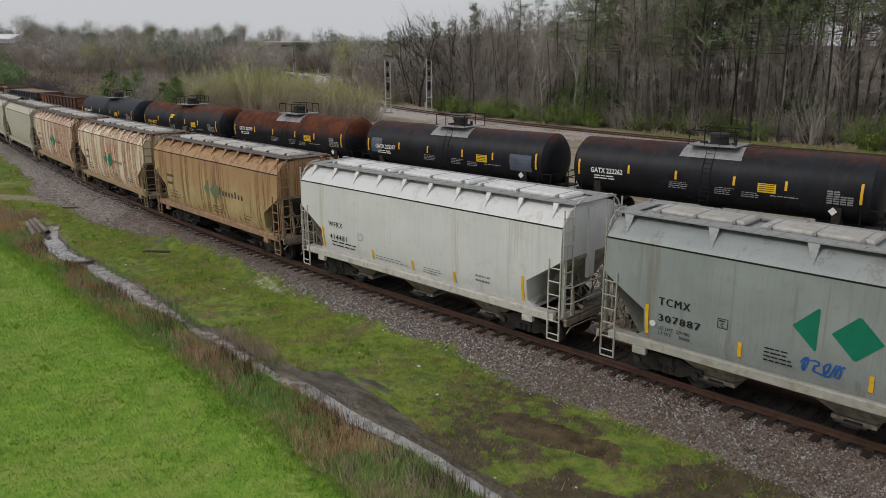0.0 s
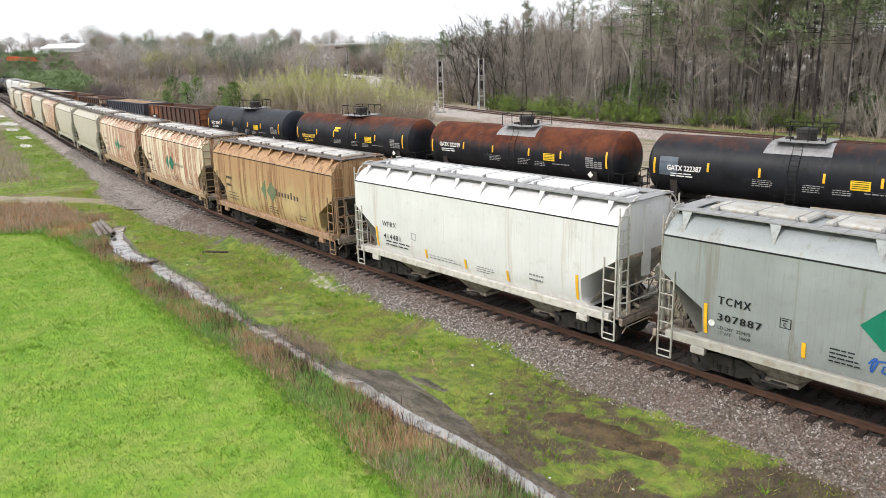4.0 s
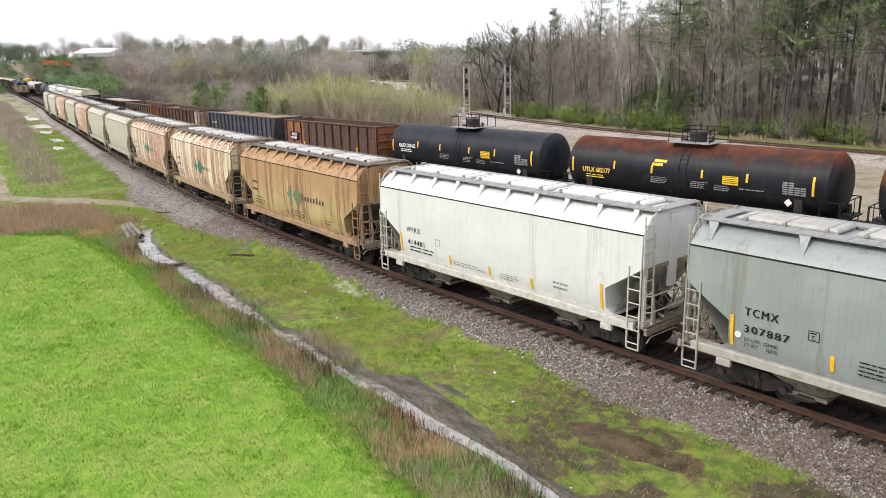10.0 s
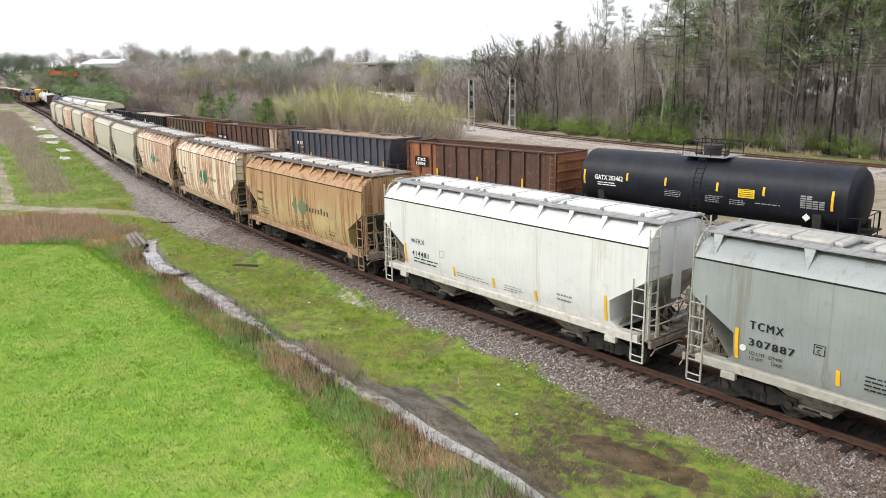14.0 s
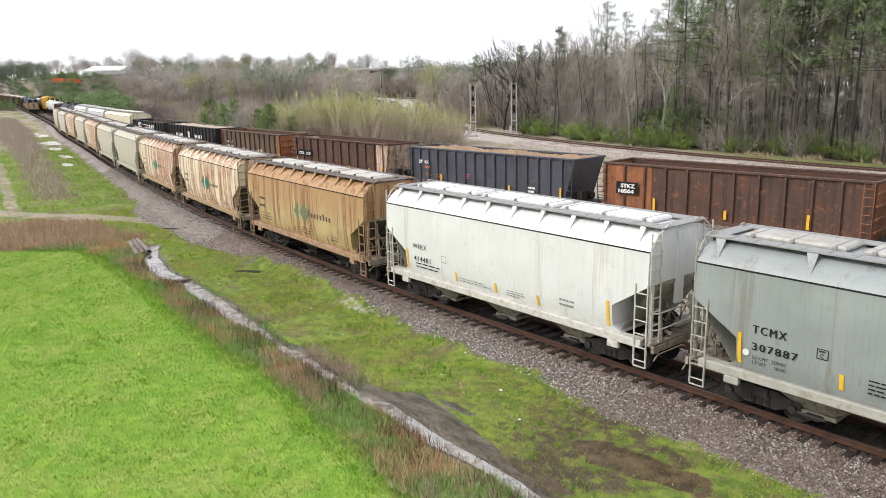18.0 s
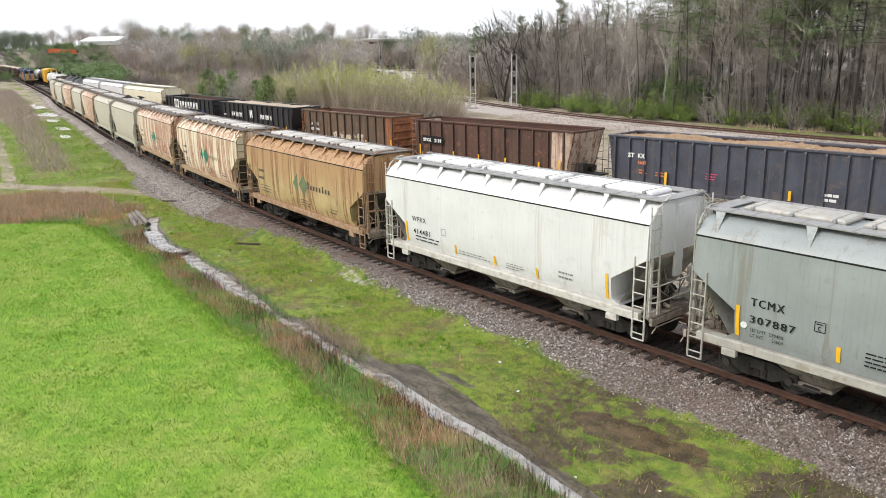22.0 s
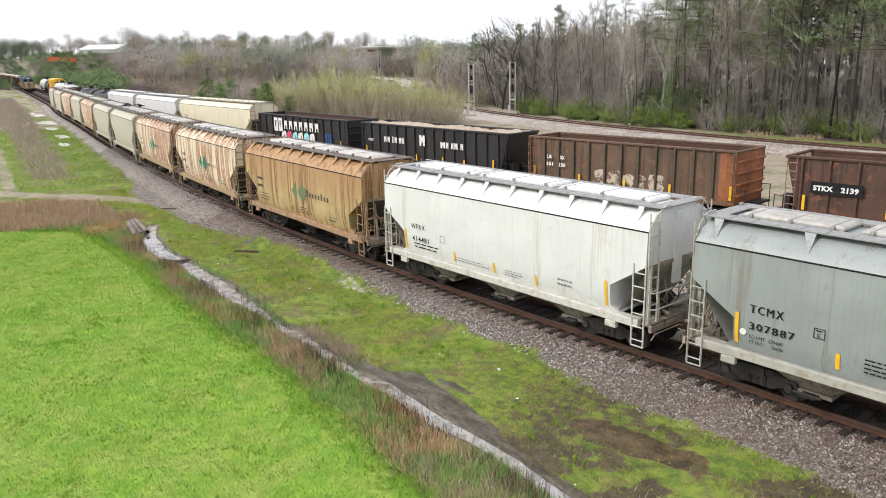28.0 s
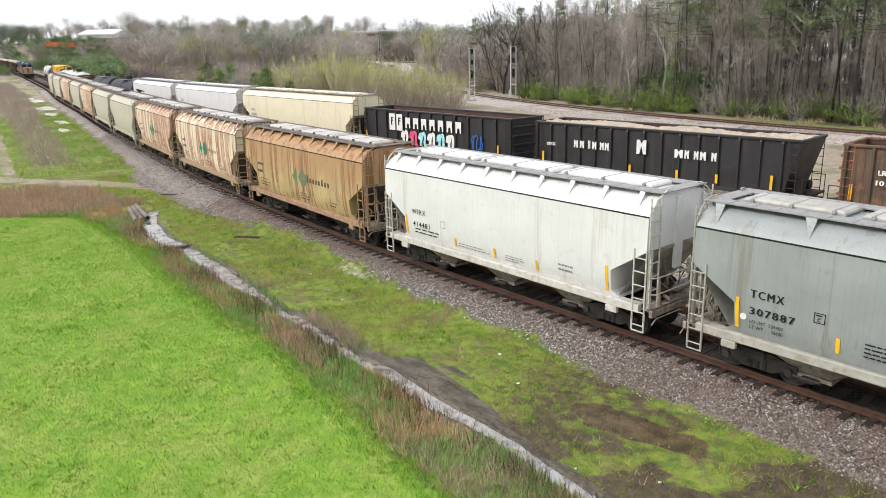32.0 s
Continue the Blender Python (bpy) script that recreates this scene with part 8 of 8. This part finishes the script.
shed("roadside_store", -300.0, 142.0, 11.0, 10, 9, 1.6, 50, PALE_WALL, WHITE_ROOF, "small pale building half hidden in trees", 0.1, 2)
ORANGE_PAINT = plain("orange_machine_paint", (0.7, 0.13, 0.04), 0.5, 0, 0.1, 2)
for x, y, z in ((-406.7, 80.9, 12.3), (-401.5, 86.6, 12.0)):
    m = empty("loader_truck", pose(x, y, ground_at(x, y), 0, 0, 50), "orange work truck parked by the warehouse", "truck", "orange work trucks")
    part("box_body", Shape().box(-3.2, 1.4, -1.2, 1.2, 0.9, 3.1, 0.06), ORANGE_PAINT, m)
    part("cab", Shape().box(1.5, 3.2, -1.15, 1.15, 0.8, 2.7, 0.15), ORANGE_PAINT, m)
    part("windscreen", Shape().box(3.16, 3.22, -1.0, 1.0, 1.8, 2.5), INK, m)
    for a in (-2.2, 2.4):
        for b in (-1.1, 1.1):
            part("wheel", Shape().turned([(-0.15, 0.0001), (-0.15, 0.48), (0.15, 0.48), (0.15, 0.0001)], 14, "y").moved(a, b, 0.48), INK, m)
dish = empty("satellite_dish", pose(-147.6, 100.4, ground_at(-147.6, 100.4), 0, 0, 200), "white satellite dish on a post", "satellite dish")
part("post", Shape().rod((0, 0, 0), (0, 0, 2.2), 0.1, 8), STEEL_PALE, dish)
part("bowl", Shape().turned([(0.0, 0.0001), (0.05, 0.5), (0.2, 1.0), (0.45, 1.4), (0.42, 1.42), (0.15, 1.0), (-0.03, 0.5), (-0.05, 0.0001)], 20).moved(0, 0, 2.6), HATCH_WHITE, dish, smooth=0.6)


# the waiting locomotive and its wagons at the far end of the siding
LOCO_BLUE = car_paint("grey_blue_locomotive_paint", (0.07, 0.10, 0.16), (0.08, 0.07, 0.06), (0.09, 0.09, 0.1), 0.3, 0.2, 0.5)
LOCO_YELLOW = car_paint("yellow_locomotive_nose", (0.42, 0.24, 0.09), (0.2, 0.12, 0.07), (0.25, 0.14, 0.06), 0.5, 0.4, 0.5)


def locomotive(m, label):
    root = empty("locomotive", m, label, "locomotive")
    part("underframe", Shape().box(-10, 10, -1.5, 1.5, 1.05, 1.45, 0.05), DARK, root)
    part("long_hood", Shape().box(-9.2, 4.6, -0.95, 0.95, 1.45, 4.4, 0.1), LOCO_BLUE, root)
    part("radiator_wings", Shape().box(-8.6, -5.0, -1.5, 1.5, 3.5, 4.5, 0.1), LOCO_BLUE, root)
    cab = part("cab", Shape().slab([(-1.55, 1.45), (1.55, 1.45), (1.55, 4.1), (0.9, 4.6), (-0.9, 4.6), (-1.55, 4.1)], 4.6, 6.9), LOCO_BLUE, root)
    for y in (-0.75, 0.75):
        part("windscreen", Shape().box(6.9, 6.93, y - 0.5, y + 0.5, 3.3, 4.0), INK, cab)
    for y in (-1.56, 1.54):
        part("side_window", Shape().box(5.0, 6.2, y, y + 0.02, 3.2, 3.95), INK, cab)
    part("nose", Shape().box(6.9, 9.3, -1.15, 1.15, 1.45, 3.2, 0.12), LOCO_YELLOW, root)
    part("nose_door", Shape().box(9.3, 9.33, -0.35, 0.35, 1.5, 3.0), LOCO_BLUE, root)
    part("pilot", Shape().slab([(-1.45, 0.25), (1.45, 0.25), (1.5, 1.2), (-1.5, 1.2)], 9.9, 10.1), INK, root)
    part("cowl", Shape().box(9.9, 10.05, -1.5, 1.5, 1.2, 1.5), LOCO_YELLOW, root)
    for y in (-0.2, 0.2):
        part("headlight", Shape().turned([(0, 0.12), (0.06, 0.12), (0.06, 0.0001)], 12).moved(6.92, y, 4.3), HATCH_WHITE, root)
    for sd in (-1, 1):
        rail = Shape().path([(-9.8, sd * 1.5, 2.5), (9.4, sd * 1.5, 2.5)], 0.03, 5)
        for x in np.arange(-9.8, 9.6, 1.6):
            rail.rod((x, sd * 1.5, 1.4), (x, sd * 1.5, 2.5), 0.025, 5)
        part("handrail", rail, LOCO_YELLOW, root)
    part("fuel_tank", Shape().box(-2.6, 2.6, -1.4, 1.4, 0.35, 1.1, 0.15), INK, root)
    running_gear(root, 6.6, 10.4)
    return root


locomotive(on_line(line_1, -262.0), "blue-grey diesel locomotive with a yellow nose, waiting")


def spur(x):
    """The line bends away behind the locomotive."""
    return line_1(-272) + (-272 - x) * 0.19 - 0.0014 * (-272 - x) ** 2 if x < -272 else line_1(x)


WAITING = "wagons behind the waiting locomotive"
sx = -283.6
locomotive(pose(sx, spur(sx), rise(sx) + 0.02 * (-272 - sx), 0, 0, math.degrees(math.atan((spur(sx + 1) - spur(sx - 1)) / 2))), "second blue-grey diesel locomotive, coupled behind the first")
sx -= 18.0
for i in range(5):
    m = pose(sx, spur(sx), rise(sx) + 0.02 * (-272 - sx), 0, 0, math.degrees(math.atan((spur(sx + 1) - spur(sx - 1)) / 2)))
    root = empty("ore_wagon", m, "dark open wagon in the waiting train", "rail wagon", WAITING)
    body = Shape()
    body.add([(-6.2, -1.5, 3.7), (6.2, -1.5, 3.7), (6.2, 1.5, 3.7), (-6.2, 1.5, 3.7), (-4.6, -1.5, 1.1), (4.6, -1.5, 1.1), (4.6, 1.5, 1.1), (-4.6, 1.5, 1.1)], [(0, 1, 5, 4), (1, 2, 6, 5), (2, 3, 7, 6), (3, 0, 4, 7), (4, 5, 6, 7)])
    part("body", body, (GON_BROWN, GON_BROWN, GON_BLACK)[i % 3], root)
    part("heaped_load", Shape().add([(-6.1, -1.45, 3.6), (6.1, -1.45, 3.6), (6.1, 1.45, 3.6), (-6.1, 1.45, 3.6), (-4.5, 0, 4.2), (4.5, 0, 4.2)], [(0, 1, 5, 4), (1, 2, 5), (2, 3, 4, 5), (3, 0, 4)]), SCRAP_PALE, root)
    rm = Shape().box(-0.06, 0.06, -1.58, -1.5, 1.2, 3.7).mesh("rib", GON_BROWN)
    for x in np.arange(-5, 5.1, 1.25):
        child("rib", rm, root, pose(float(x) * 0.9, 0, 0))
    running_gear(root, 4.2, 6.9)
    sx -= 13.6

# pipes, boards, litter
PIPE = plain("weathered_grey_pipe", (0.2, 0.165, 0.145), 0.85, 0, 0.3, 3, (0.09, 0.11, 0.09), 0.5)
OLD_WOOD = plain("weathered_dark_board", (0.09, 0.07, 0.055), 0.9, 0, 0.3, 4)
for k, (x, y) in enumerate(((-26.7, -5.65), (-26.9, -5.32), (-27.1, -4.98))):
    z = ground_at(x, y) + 0.16
    pipe = Shape().turned([(-1.75, 0.1), (-1.75, 0.15), (1.75, 0.15), (1.75, 0.1), (-1.75, 0.1)], 14)
    tagged(new("culvert_pipe", pipe.mesh("culvert_pipe", PIPE, 0.6)), "weathered grey culvert pipe lying at the head of the ditch", "pipe", "culvert pipes").matrix_basis = pose(x, y, z, 0, 2, -12 + 2 * k)
board = tagged(new("plank", Shape().box(-0.75, 0.75, -0.12, 0.12, 0, 0.07, 0.01).mesh("plank", OLD_WOOD)), "dark weathered plank laid across the ditch", "plank")
board.matrix_basis = pose(-17.9, -6.4, -0.745, 0, 0, 84)
rng = random.Random(77)
for x, y, w in ((-32.0, -1.5, 0.6), (-17.2, -2.94, 0.7)):
    s = Shape().box(-w, w, -0.14, 0.14, 0, 0.12, 0.02)
    s.v = [(a + rng.uniform(-0.06, 0.06), b + rng.uniform(-0.04, 0.04), c) for a, b, c in s.v]
    tagged(new("old_sleeper", s.mesh("old_sleeper", TIE_WOOD)), "rotting dark sleeper lying in the grass", "railway sleeper", "rotting sleepers").matrix_basis = pose(x, y, ground_at(x, y) - 0.06, 0, 0, rng.uniform(-40, 40))
PAPER = plain("white_litter", (0.7, 0.69, 0.66), 0.7, 0, 0.1, 5)
for x, y in ((2.71, -3.87), (8.56, -7.14), (-12.2, -1.67), (-20.5, -3.3), (-9.0, -3.9), (-16.0, -5.0), (4.6, -5.0), (10.2, -6.2), (0.4, -4.4), (-5.2, -4.7)):
    k = rng.uniform(0.025, 0.05)
    s = Shape().box(-k, k, -k * 0.7, k * 0.7, 0, k * 0.8, k * 0.25)
    s.v = [(a + rng.uniform(-k, k) * 0.4, b + rng.uniform(-k, k) * 0.4, c + rng.uniform(0, k) * 0.3) for a, b, c in s.v]
    tagged(new("litter", s.mesh("litter", PAPER)), "scrap of white litter in the grass", "litter", "scraps of litter").matrix_basis = pose(x, y, ground_at(x, y), 0, 0, rng.uniform(0, 180))


# Pale base colour stands in for bright sky mirrored in the puddles.
n = Nodes("sky_pale_puddle_water", 0.3)
PUDDLE_SKY = n.done(n.mix(n.span(n.noise(0.9, 6), 0.42, 0.6), (0.66, 0.64, 0.61), (0.42, 0.39, 0.35)), 0.4, n.noise(3, 4), 0.2, 0.02)


def puddle(x, y, rx, ry, turn=0.0):
    s = Shape()
    ring = [(x + (rx * math.cos(t) * (1 + 0.25 * math.sin(3 * t + x))) * math.cos(turn) - ry * math.sin(t) * math.sin(turn), y + rx * math.cos(t) * math.sin(turn) + ry * math.sin(t) * math.cos(turn) * (1 + 0.2 * math.sin(2 * t + y))) for t in np.linspace(0, 2 * math.pi, 28, endpoint=False)]
    z = sum(ground_at(a, b) for a, b in ring) / 28 + 0.02
    s.add([(a, b, z) for a, b in ring], [tuple(range(28))])
    tagged(new("puddle", s.mesh("puddle", PUDDLE_SKY)), "shallow puddle with the sky's reflection painted into its colour", "puddle", "puddles", "structure")


for x, y, a, b in ((-158, 15.6, 6, 1.3), (-147.0, 15.2, 5, 1.3), (-125.3, 11.9, 5.5, 1.5), (-111.4, 9.6, 3.2, 0.9), (-96.0, 7.2, 4, 0.8), (-84.0, 4.6, 2.6, 0.5)):
    puddle(x, y, a, b, -0.12)


# ---- what moves ----
RUN = [(0, 0.0), (6, 27.67), (9, 41.34), (13, 59.35), (17, 77.24), (19, 86.4), (23, 104.93), (28, 128.57), (32, 147.43)]


def motions():
    """The train rolls towards the viewer's right at a steady pace."""
    ts, ss = [r[0] for r in RUN], [r[1] for r in RUN]
    for root, offset in ROLLING:
        rows = []
        for t in range(0, 33, 2):
            rows.append((t, on_line(line_2, offset + float(np.interp(t, ts, ss)))))
        walk(root, rows)
    for wheel in WHEELS:
        x = wheel.matrix_basis.translation.x
        rows = []
        for k in range(0, 241):
            t = k * 4 / FPS
            rows.append((t, pose(x, 0, 0.42, 0, math.degrees(float(np.interp(t, ts, ss)) / 0.42), 0)))
        walk(wheel, rows)


motions()
